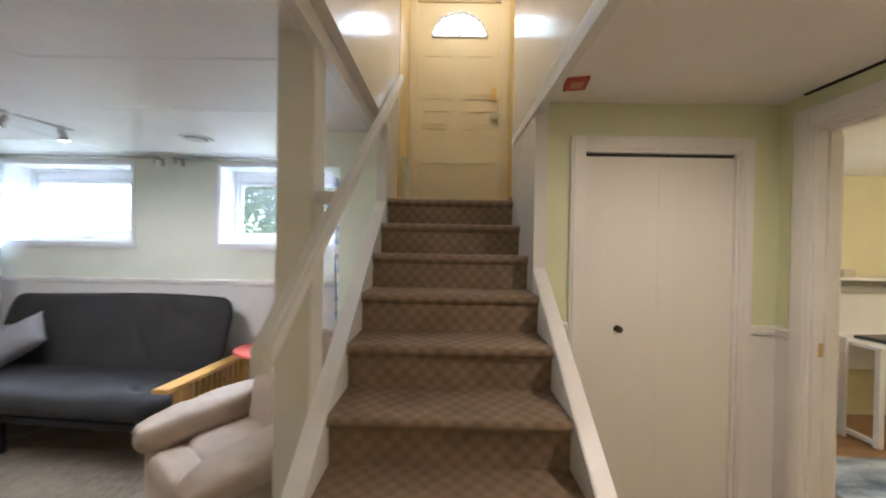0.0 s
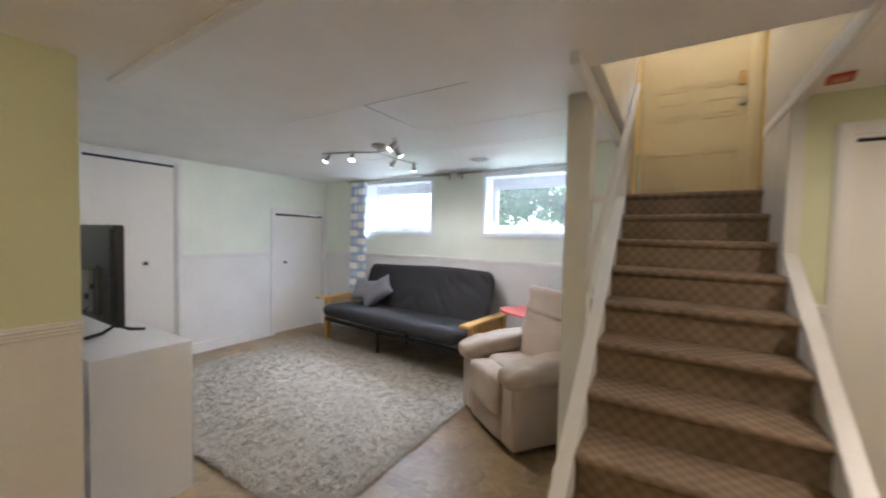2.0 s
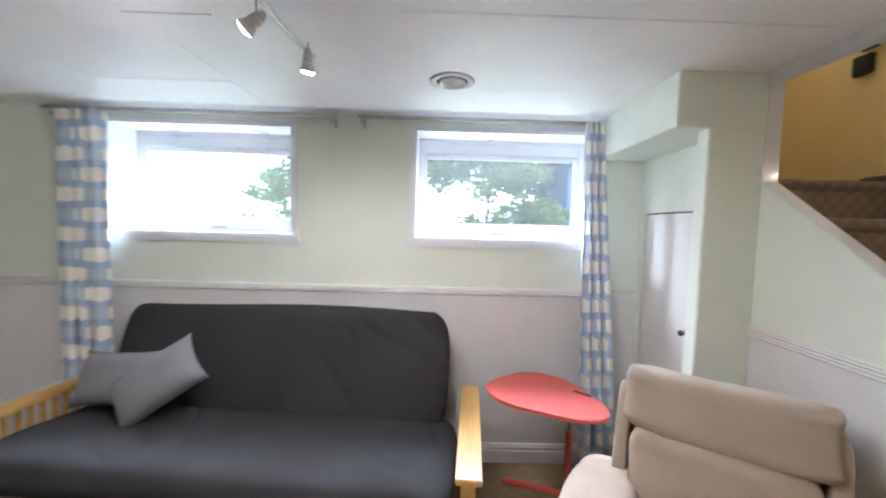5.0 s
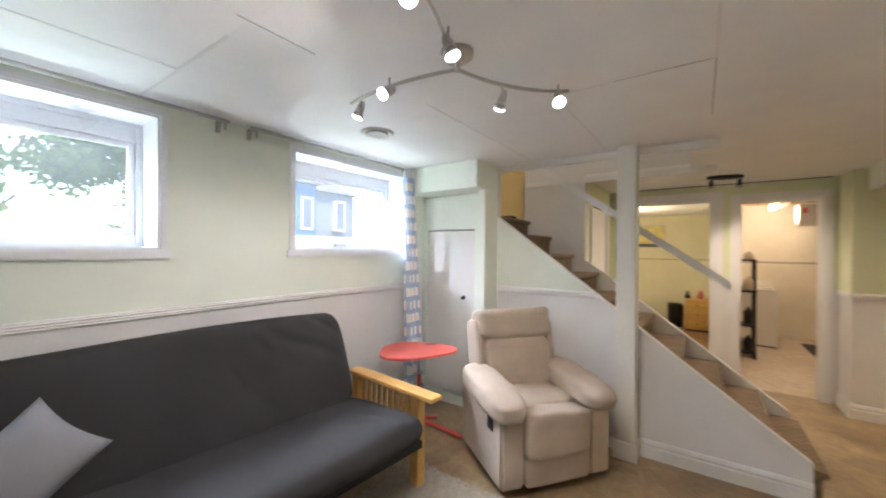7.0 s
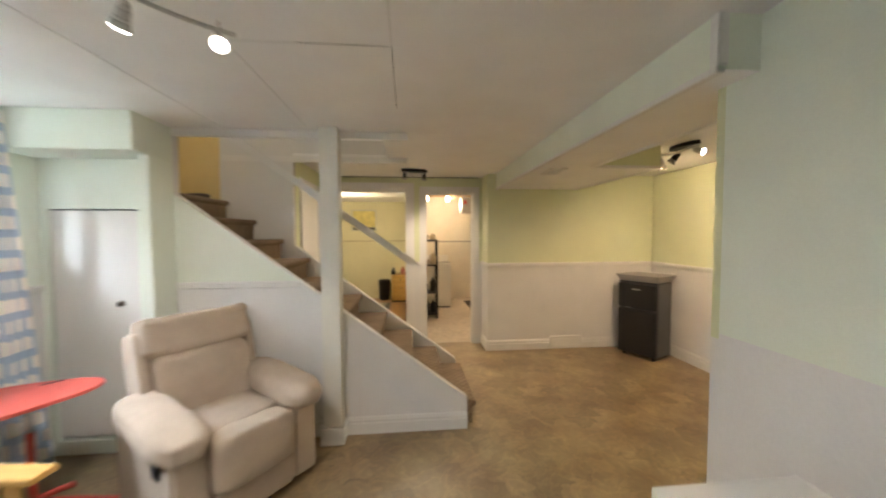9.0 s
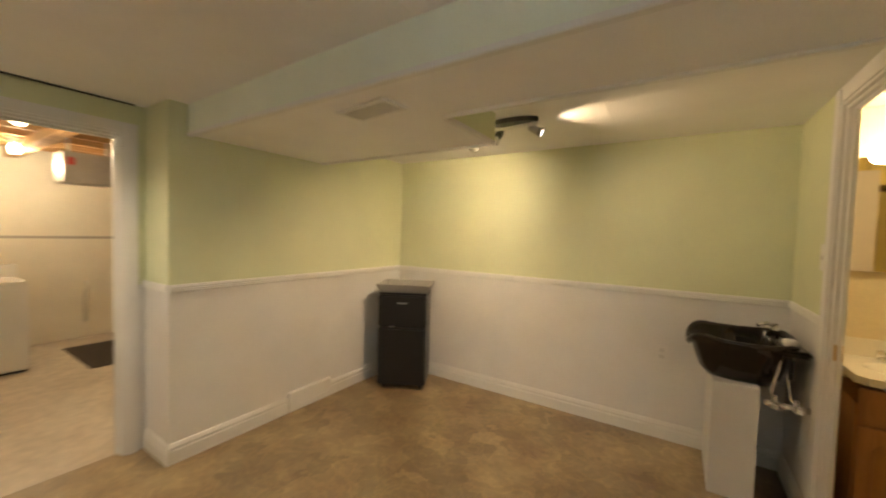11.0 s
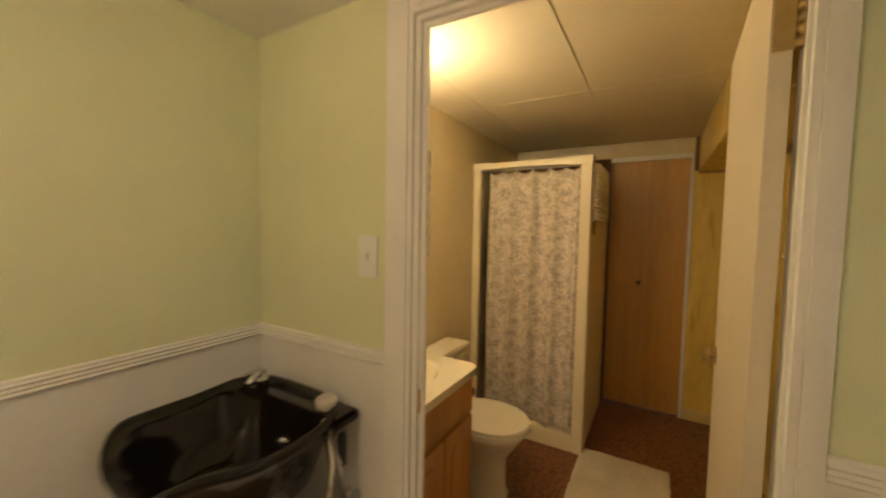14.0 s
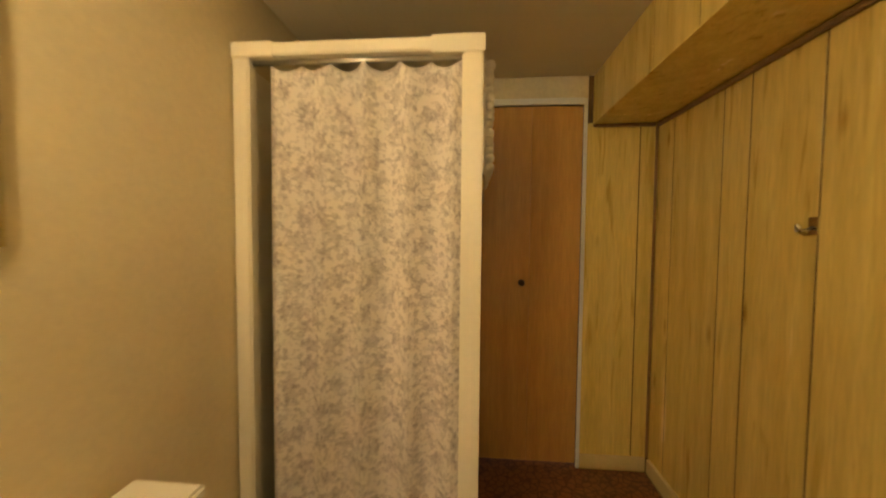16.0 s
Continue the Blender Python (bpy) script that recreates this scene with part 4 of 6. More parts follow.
# ---- living room ----
# shaggy rug
RUG = mat("cream_shag", (0.45, 0.405, 0.33), 0.95, var=0.06, scale=24, fine=70, bump=0.3, alt=(0.36, 0.32, 0.255), spec=0.1)
bm = bmesh.new()
rx0, rx1, ry0, ry1 = -4.12, -1.49, 0.25, 2.36
nx, ny = 90, 74
vs = [[bm.verts.new((rx0 + (rx1 - rx0) * i / nx + 0.012 * noise.noise(Vector((i * 0.7, j * 0.7, 3))), ry0 + (ry1 - ry0) * j / ny + 0.012 * noise.noise(Vector((i * 0.7, j * 0.7, 9))),
                     0.004 if i in (0, nx) or j in (0, ny) else 0.016 + 0.004 * noise.noise(Vector((i * 0.35, j * 0.35, 0))))) for j in range(ny + 1)] for i in range(nx + 1)]
for i in range(nx):
    for j in range(ny):
        bm.faces.new((vs[i][j], vs[i + 1][j], vs[i + 1][j + 1], vs[i][j + 1])).smooth = True
rug = thing("rug", "thick cream shag rug on the vinyl floor", "rug")
part("backing", bm, RUG, rug)
# the pile: leaning tufts, joined
vv, ff = [], []
rnd = random.Random(4)
for _ in range(72000):
    x, y = rnd.uniform(rx0 - 0.015, rx1 + 0.015), rnd.uniform(ry0 - 0.015, ry1 + 0.015)
    a = 2 * math.pi * noise.noise(Vector((x * 24, y * 24, 1.0))) * 1.5 + rnd.uniform(-1.1, 1.1)
    h, lean, w = 0.023 + 0.008 * noise.noise(Vector((x * 19, y * 19, 6.0))) + rnd.uniform(-0.003, 0.003), rnd.uniform(0.012, 0.028), rnd.uniform(0.003, 0.006)
    c, s = math.cos(a), math.sin(a)
    k = len(vv)
    vv += [(x - s * w, y + c * w, 0.015), (x + s * w, y - c * w, 0.015), (x - c * w, y - s * w, 0.015), (x + c * lean, y + s * lean, h)]
    ff += [(k, k + 1, k + 3), (k + 1, k + 2, k + 3), (k + 2, k, k + 3)]
me = bpy.data.meshes.new("shag")
me.from_pydata(vv, [], ff)
me.materials.append(RUG)
pile = new("shag", me)
pile.parent = rug
tagged(pile, "loose shaggy pile", kind="stuff")

# futon
DARKCLOTH = mat("charcoal_cloth", (0.054, 0.053, 0.053), 0.95, var=0.08, scale=3, fine=520, bump=0.35, spec=0.04)
FRAMEBLK = mat("black_metal", (0.02, 0.02, 0.02), 0.5, 0.5)
GREYCLOTH = mat("light_grey_cloth", (0.25, 0.247, 0.26), 0.9, var=0.05, scale=6, fine=400, bump=0.2, spec=0.2)


def pad(bm, w, d, t, nx=44, ny=18, sag=0.0, seed=0.0, crease=0.008):
    """A mattress: a rounded thick sheet with soft folds, lying flat with its middle at 0."""
    rows = []
    for side in (1, -1):
        g = []
        for i in range(nx + 1):
            for j in range(ny + 1):
                u, v = 2 * i / nx - 1, 2 * j / ny - 1
                e = max(0.0, 1 - abs(u) ** 14) ** 0.5 * max(0.0, 1 - abs(v) ** 9) ** 0.5
                x, y = w / 2 * u, d / 2 * v
                r = 1 - 0.06 * max(0, abs(u) - 0.9) / 0.1 * abs(v) ** 4
                lie = crease * noise.noise(Vector((x * 1.7 + seed, y * 3, seed)))
                ridge = max(0.0, 1 - 7 * abs(noise.noise(Vector((x * 3.1 + y * 2.6, y * 1.1 - x * 0.9, seed + 8)))))
                where = max(0.0, noise.noise(Vector((x * 1.3 + 5, y * 1.9, seed + 3))) + 0.35 * abs(u) - 0.12 * v)
                fold = lie - crease * 1.6 * ridge * where + 0.0012 * noise.noise(Vector((x * 19, y * 19, seed)))
                wave = 0.016 * math.sin(2.6 * u + seed) * max(0.0, v)
                g.append(bm.verts.new((x * r, y * r + wave, side * (t / 2 * e) + (fold if side > 0 else 0) * e + sag * (1 - u * u) * (1 - v * v))))
        rows.append(g)
    m = ny + 1
    for g, flip in ((rows[0], False), (rows[1], True)):
        for i in range(nx):
            for j in range(ny):
                q = (g[i * m + j], g[(i + 1) * m + j], g[(i + 1) * m + j + 1], g[i * m + j + 1])
                bm.faces.new(q[::-1] if flip else q).smooth = True
    bmesh.ops.remove_doubles(bm, verts=list(bm.verts), dist=1e-4)


fu = thing("futon", "charcoal futon sofa with light wooden arms on the rug", "sofa", pose(-2.72, 2.565, 0, 0, 0, -5.5))
bm = bmesh.new()
pad(bm, 2.10, 0.74, 0.17, seed=1.0, crease=0.016, nx=150, ny=44)
bmesh.ops.transform(bm, matrix=pose(0, -0.09, 0.40, -4), verts=list(bm.verts))
part("seat_mattress", bm, DARKCLOTH, fu, "charcoal cloth seat mattress")
bm = bmesh.new()
pad(bm, 1.96, 0.64, 0.16, seed=7.0, crease=0.018, nx=150, ny=46)
bmesh.ops.transform(bm, matrix=pose(0, 0.27, 0.68, 70), verts=list(bm.verts))
part("back_mattress", bm, DARKCLOTH, fu, "charcoal cloth back mattress")
for s in (-1, 1):
    part("armrest", one(s * 1.10 - 0.05, s * 1.10 + 0.05, -0.44, 0.36, 0.545, 0.57), ARMWOOD, fu, "flat light wood armrest", bevel=0.004)
    part("front_leg", one(s * 1.10 - 0.03, s * 1.10 + 0.03, -0.32, -0.25, 0, 0.545), ARMWOOD, fu, bevel=0.004)
    part("back_leg", one(s * 1.10 - 0.03, s * 1.10 + 0.03, 0.26, 0.33, 0, 0.545), ARMWOOD, fu, bevel=0.004)
    part("side_rail", one(s * 1.10 - 0.018, s * 1.10 + 0.018, -0.25, 0.26, 0.24, 0.31), ARMWOOD, fu, bevel=0.003)
    for k in range(9):
        y = -0.21 + 0.053 * k
        part("slat", one(s * 1.10 - 0.009, s * 1.10 + 0.009, y, y + 0.022, 0.31, 0.545), ARMWOOD, fu)
for y in (-0.34, 0.0, 0.22):
    part("frame_bar", one(-1.07, 1.07, y - 0.015, y + 0.015, 0.265, 0.305), FRAMEBLK, fu, "black metal frame bar")
part("middle_leg", one(-0.19, -0.165, -0.29, -0.265, 0, 0.265), FRAMEBLK, fu, "thin black middle leg")
part("middle_leg", one(-0.19, -0.165, 0.20, 0.225, 0, 0.265), FRAMEBLK, fu, "thin black middle leg")


def pillow(label, m, s=0.43, long=1.0):
    bm = bmesh.new()
    k = 16
    for side in (1, -1):
        g = []
        for i in range(k + 1):
            for j in range(k + 1):
                u, v = 2 * i / k - 1, 2 * j / k - 1
                pin = 1 - 0.10 * (1 - abs(u) ** 2) * abs(v) ** 2 - 0.10 * (1 - abs(v) ** 2) * abs(u) ** 2
                h = ((1 - u ** 4) * (1 - v ** 4)) ** 0.6
                g.append(bm.verts.new((long * s / 2 * u * pin, s / 2 * v * pin, side * 0.07 * h + 0.004 * noise.noise(Vector((u * 3, v * 3, side + s))) * h)))
        for i in range(k):
            for j in range(k):
                q = (g[i * (k + 1) + j], g[(i + 1) * (k + 1) + j], g[(i + 1) * (k + 1) + j + 1], g[i * (k + 1) + j + 1])
                bm.faces.new(q if side > 0 else q[::-1]).smooth = True
    bmesh.ops.remove_doubles(bm, verts=list(bm.verts), dist=1e-4)
    return solid("throw_pillow", bm, GREYCLOTH, label, "pillow", m=m, group="pillows on the futon")


pillow("light grey throw pillow leaning askew on the futon back", pose(-3.21, 2.60, 0.655, 60, 0, -5) @ pose(0, 0, 0, 0, 0, 40), 0.285, 1.6)
pillow("pale grey throw pillow lying behind another on the futon", pose(-3.44, 2.655, 0.645, 64, 0, -4) @ pose(0, 0, 0, 0, 0, 3), 0.285, 1.6)

# recliner
BEIGE = mat("beige_microfibre", (0.47, 0.385, 0.30), 0.92, var=0.06, scale=5, fine=300, bump=0.15, spec=0.15, alt=(0.40, 0.325, 0.25))
SEAM = mat("dark_seam", (0.2, 0.16, 0.12), 0.9)
rc = thing("recliner", "beige microfibre recliner armchair beside the stairs", "armchair", pose(-0.985, 1.75, 0, 0, 0, -37.5))


def cushion(name, c, s, p, seed, label="", tilt=0.0, crinkle=0.005, taper=0.0, parent=None, ears=0.0, pleat=0.0):
    """A stuffed piece: rounded box with soft bulges and small puckers, narrowing downward by taper."""
    bm = bmesh.new()
    soft(bm, (0, 0, 0), s, p, 64, 36, wob=0.03, seed=seed)
    bm.normal_update()
    for v in bm.verts:
        q = v.co
        edge = max(abs(q.x) / s[0], abs(q.z) / s[2])
        k = crinkle * (0.4 + edge) * noise.noise(Vector((q.x * 13 + seed, q.y * 13, q.z * 18)))
        v.co = q + v.normal * k
        v.co.x *= 1 + taper * (q.z / s[2])
        u, w = min(1.0, abs(q.x) / s[0]), q.z / s[2]
        v.co.z += ears * u ** 6 * max(0.0, w)
        v.co.y -= pleat * u ** 5 * math.sin(w * 15 + seed) * (1 if q.y < 0 else 0)
    bmesh.ops.transform(bm, matrix=pose(*c, tilt), verts=list(bm.verts))
    return part(name, bm, BEIGE, parent or rc, label)


cushion("base", (0, 0.02, 0.24), (0.30, 0.30, 0.16), 0.2, 1, crinkle=0.001)
cushion("skirt_panel", (0, -0.30, 0.13), (0.218, 0.052, 0.085), 0.2, 2, "beige lower front panel", crinkle=0.001)
cushion("footrest", (0, -0.30, 0.335), (0.220, 0.085, 0.135), 0.36, 3, "padded beige footrest below the seat", crinkle=0.003)
cushion("seat", (0, -0.03, 0.425), (0.222, 0.215, 0.065), 0.42, 4, "soft beige seat cushion", crinkle=0.004)
for s in (-1, 1):
    bm = bmesh.new()
    prof = ((-0.345, 0.045), (0.27, 0.045), (0.29, 0.48), (-0.29, 0.48), (-0.345, 0.45))
    slab(bm, prof, 0, s * 0.298 - 0.076, s * 0.298 + 0.076)
    arm = part("arm_side", bm, BEIGE, rc, "flat beige arm side", bevel=0.018, seg=3)
    cushion("arm_pad", (s * 0.312, -0.075, 0.525), (0.118, 0.325, 0.078), 0.6, 6 + s, "puffy beige arm pad", tilt=6, crinkle=0.006, parent=arm, pleat=0.004)
    bm = bmesh.new()
    tube(bm, [(s * 0.376, -0.345, 0.462), (s * 0.376, -0.1, 0.478), (s * 0.376, 0.24, 0.48)], 0.004, 6)
    part("seam", bm, SEAM, arm, "dark seam under the arm pad")
cushion("back_cushion", (0, 0.185, 0.60), (0.252, 0.105, 0.195), 0.42, 9, "stuffed beige back cushion", tilt=-15, taper=0.06, crinkle=0.005)
cushion("headrest", (0, 0.262, 0.862), (0.285, 0.115, 0.108), 0.34, 11, "stuffed beige headrest with pleated ends", tilt=-13, crinkle=0.005, ears=0.032, pleat=0.010)
cushion("back_shell", (0, 0.30, 0.56), (0.29, 0.05, 0.35), 0.2, 12, "beige outer back", tilt=-14, crinkle=0.001)
for s in (-1, 1):
    cushion("wing", (s * 0.282, 0.245, 0.63), (0.026, 0.10, 0.27), 0.3, 14 + s, "narrow beige side wing", tilt=-14, crinkle=0.001)
for x in (-0.26, 0.26):
    for y in (-0.22, 0.20):
        part("foot", one(x - 0.03, x + 0.03, y - 0.03, y + 0.03, 0.0, 0.085), BLACK, rc)
lv = part("lever_plate", one(-0.3835, -0.3735, -0.24, -0.17, 0.345, 0.42), BLACK, rc, "black plastic recline lever", bevel=0.004)
part("lever", one(-0.393, -0.3835, -0.225, -0.19, 0.36, 0.40), BLACK, lv, bevel=0.003)

# red laptop table
RED = mat("red_plastic", (0.62, 0.10, 0.075), 0.4, var=0.04, bump=0.02)
rt = thing("side_table", "red laptop side table with a rounded triangular top", "table", pose(-1.255, 2.52, 0, 0, 0, -42))
bm = bmesh.new()
out = []
for k in range(48):
    a = 2 * math.pi * k / 48
    r = 0.255 * (1 + 0.11 * math.cos(3 * a + 0.5))
    out.append((1.12 * r * math.cos(a), 0.86 * r * math.sin(a)))
slab(bm, out, 2, 0.655, 0.672)
part("tabletop", bm, RED, rt, bevel=0.004)
part("handle_slot", one(0.10, 0.19, 0.115, 0.135, 0.6705, 0.6735), GAPSHADE, rt, "near-black strip painted as the shaded grip slot", bevel=0.001)
bm = bmesh.new()
rod(bm, (0.06, 0.20, 0.03), (0.06, 0.20, 0.42), 0.017)
part("column", bm, RED, rt)
bm = bmesh.new()
rod(bm, (0.06, 0.20, 0.42), (0.06, 0.20, 0.63), 0.012)
rod(bm, (0.06, 0.20, 0.625), (0.0, 0.06, 0.648), 0.014)
bx(bm, -0.06, 0.08, 0.0, 0.16, 0.640, 0.655)
part("tilt_bracket", bm, STEEL, rt, "grey metal tilt bracket")
for e in ((0.34, -0.06), (-0.28, 0.12), (0.22, 0.30)):
    bm = bmesh.new()
    tube(bm, [(0.06, 0.20, 0.06), (0.06 + (e[0] - 0.06) * 0.5, 0.20 + (e[1] - 0.2) * 0.5, 0.045), (e[0], e[1], 0.018)], 0.018)
    part("foot", bm, RED, rt)

# television stand and television
WBOARD = mat("white_laminate", (0.80, 0.79, 0.77), 0.35, var=0.02, bump=0.02)
ts = thing("tv_stand", "white laminate cube shelf used as a television stand", "shelf")
sx0, sx1, sy0, sy1, sz = -3.72, -2.262, -0.30, 0.10, 0.795
part("top", one(sx0, sx1, sy0, sy1, sz - 0.04, sz), WBOARD, ts, bevel=0.002)
part("bottom", one(sx0, sx1, sy0, sy1, 0.0, 0.04), WBOARD, ts, bevel=0.002)
for k in range(5):
    x = sx0 + (sx1 - sx0 - 0.035) * k / 4
    part("upright", one(x, x + 0.035, sy0, sy1, 0.04, sz - 0.04), WBOARD, ts)
part("middle_shelf", one(sx0 + 0.035, sx1 - 0.035, sy0, sy1 - 0.004, 0.37, 0.40), WBOARD, ts)
part("back", one(sx0, sx1, sy0 - 0.006, sy0, 0.0, sz), WBOARD, ts)
TVB = mat("tv_plastic", (0.016, 0.017, 0.018), 0.3, var=0.1)
SCREEN = mat("tv_screen", (0.006, 0.006, 0.007), 0.08, var=0.02, bump=0.0)
tv = thing("television", "black flat-screen television on the white stand", "television", pose(-2.99, -0.085, sz, 0, 0, 0))
part("panel", one(-0.37, 0.37, -0.02, 0.02, 0.05, 0.60), TVB, tv, bevel=0.006)
part("screen", one(-0.355, 0.355, 0.0195, 0.0225, 0.075, 0.588), SCREEN, tv, "glossy black screen")
part("back_shell", one(-0.345, 0.345, -0.034, -0.02, 0.07, 0.585), mat("tv_back_grey", (0.075, 0.078, 0.082), 0.5), tv, "dark grey moulded back", bevel=0.012)
part("back_housing", one(-0.24, 0.24, -0.072, -0.034, 0.10, 0.38), bpy.data.materials["tv_back_grey"], tv, bevel=0.012)
part("connector_box", one(0.08, 0.22, -0.088, -0.072, 0.13, 0.35), mat("tv_grey", (0.24, 0.24, 0.235), 0.45), tv, "dark grey connector housing", bevel=0.006)
for s in (-0.30, 0.30):
    bm = bmesh.new()
    tube(bm, [(s, 0.13, 0.008), (s - 0.0, 0.06, 0.02), (s, 0.0, 0.055), (s, -0.06, 0.02), (s, -0.13, 0.008)], 0.009, 8)
    part("foot", bm, TVB, tv)
bm = bmesh.new()
tube(bm, [(0.2, -0.085, 0.16), (0.24, -0.16, 0.06), (0.34, -0.2, 0.02), (0.45, -0.26, 0.008)], 0.004, 6)
part("cable", bm, BLACK, tv, "thin black cable")
for k, z in ((0, 0.20), (1, 0.26)):
    bm = bmesh.new()
    bx(bm, 0.18 + 0.08 * k, 0.21 + 0.08 * k, -0.099, -0.085, z, z + 0.03)
    part("plug", bm, BLACK, tv)

# curtains and rod
CURT = mat("curtain_print", (0.86, 0.87, 0.88), 0.85, var=0.03, bump=0.05, fine=300)
n_, l_, b_ = nodes_of(CURT)
co_ = n_.new("ShaderNodeTexCoord")
sep_ = n_.new("ShaderNodeSeparateXYZ")
l_.new(co_.outputs["UV"], sep_.inputs[0])


def hexes(du, dv):
    u = math_node(n_, l_, "ADD", math_node(n_, l_, "DIVIDE", sep_.outputs[0], 0.095), du)
    v = math_node(n_, l_, "ADD", math_node(n_, l_, "DIVIDE", sep_.outputs[1], 0.23), dv)
    fu_ = math_node(n_, l_, "ABSOLUTE", math_node(n_, l_, "SUBTRACT", math_node(n_, l_, "FRACT", u), 0.5))
    fv_ = math_node(n_, l_, "ABSOLUTE", math_node(n_, l_, "SUBTRACT", math_node(n_, l_, "FRACT", v), 0.5))
    return math_node(n_, l_, "MAXIMUM", math_node(n_, l_, "MULTIPLY", fu_, 1.15), math_node(n_, l_, "ADD", math_node(n_, l_, "MULTIPLY", fv_, 1.6), math_node(n_, l_, "MULTIPLY", fu_, 0.35)))


h1_, h2_ = hexes(0.0, 0.0), hexes(0.5, 0.5)
recolour(CURT, math_node(n_, l_, "MINIMUM", h1_, h2_), (1, 1, 1), (0.54, 0.67, 0.82), 0.30, 0.33)
recolour(CURT, math_node(n_, l_, "MAXIMUM", h1_, h2_), (1, 1, 1), (1.25, 1.15, 1.06), 0.60, 0.66)


def curtain(name, label, x0, x1, y, z0, z1, folds, amp, material, axis="x", cat="curtain", flare=0.0, seed=0, nx=90, nz=24, shear=0.0, scallop=0.0, hooks=7, cloth=None):
    """A hanging cloth with folds that deepen downward; UV in metres along the cloth."""
    bm = bmesh.new()
    uv = bm.loops.layers.uv.new("uv")
    g, w = [], []
    for i in range(nx + 1):
        t = i / nx
        for j in range(nz + 1):
            s = j / nz
            ph = 2 * math.pi * folds * t + 0.6 * noise.noise(Vector((t * 4, s * 1.2, seed)))
            a = amp * (0.55 + 0.45 * (1 - s)) * (1 + 0.5 * noise.noise(Vector((t * folds, 0, seed + 5))))
            x = x0 + (x1 - x0) * (0.5 + (t - 0.5) * (1 + flare * (1 - s))) + 0.25 * amp * math.cos(ph) + shear * (1 - s)
            d = y + a * math.sin(ph)
            z = z0 + (z1 - z0) * s - scallop * s ** 10 * abs(math.sin(math.pi * hooks * t)) ** 0.7
            g.append(bm.verts.new((x, d, z) if axis == "x" else (d, x, z)))
            w.append((t * (cloth or (x1 - x0) * (1.35 if amp > 0.02 else 1.1)), z))
    m = nz + 1
    for i in range(nx):
        for j in range(nz):
            ids = (i * m + j, (i + 1) * m + j, (i + 1) * m + j + 1, i * m + j + 1)
            f = bm.faces.new([g[k] for k in ids])
            f.smooth = True
            for lp, k in zip(f.loops, ids):
                lp[uv].uv = w[k]
    me = bpy.data.meshes.new(name)
    bm.to_mesh(me)
    bm.free()
    me.materials.append(material)
    return me


def hang(name, label, *a, **k):
    ob = new(name, curtain(name, label, *a, **k))
    mod = ob.modifiers.new("thick", "SOLIDIFY")
    mod.thickness = 0.003
    return tagged(ob, label, "curtain")


hang("curtain", "white curtain with blue hexagon print, drawn aside", -4.0, -3.70, 2.915, 0.03, 2.10, 3.5, 0.035, CURT, seed=2)
hang("curtain", "white curtain with blue hexagon print beside the small closet", -0.968, -0.866, 2.895, 0.03, 2.10, 3, 0.032, CURT, flare=1.3, seed=8, shear=0.115, cloth=0.30)
GREYROD = mat("grey_rod", (0.52, 0.51, 0.49), 0.4, 0.7)
cr = thing("curtain_rod", "thin grey metal curtain rods along the window wall", "curtain rod")
for a, b in ((-4.05, -2.40), (-2.27, -0.86)):
    bm = bmesh.new()
    rod(bm, (a, 2.905, 2.095), (b, 2.905, 2.095), 0.009)
    rod(bm, (a, 2.93, 2.108), (b, 2.93, 2.108), 0.007)
    part("rod", bm, GREYROD, cr)
for x in (-2.42, -2.25, -0.885, -4.0):
    bm = bmesh.new()
    bx(bm, x - 0.009, x + 0.009, 2.978, 2.999, 2.05, 2.11)
    rod(bm, (x, 2.98, 2.095), (x, 2.90, 2.095), 0.006)
    rod(bm, (x, 2.905, 2.10), (x, 2.905, 2.05), 0.007)
    part("bracket", bm, GREYROD, cr)

# ceiling vent
vt = thing("ceiling_vent", "round white ceiling air diffuser", "vent", pose(-1.754, 2.43, C))
bm = bmesh.new()
lathe(bm, ((0.098, 0.0), (0.10, -0.004), (0.085, -0.010), (0.07, -0.006), (0.07, 0.0)), n=40)
part("rim", bm, WHITE, vt)
bm = bmesh.new()
lathe(bm, ((0.069, -0.001), (0.069, -0.003), (0.001, -0.003), (0.001, -0.001)), n=32)
part("duct", bm, mat("grey_duct", (0.25, 0.25, 0.25), 0.6), vt)
for r in (0.055, 0.036, 0.018):
    bm = bmesh.new()
    lathe(bm, ((r, -0.004), (r + 0.004, -0.016), (r - 0.004, -0.018), (r - 0.008, -0.005)), n=32)
    part("cone", bm, WHITE, vt)

# track light with six spots
BULB = emitter("lit_bulb", (1.0, 0.93, 0.80), 14.0)
REFLECTOR = mat("halogen_glass", (0.72, 0.70, 0.66), 0.12, 0.4, var=0.03, bump=0.0)
NICKEL = mat("satin_nickel", (0.55, 0.53, 0.50), 0.3, 1.0, var=0.06)


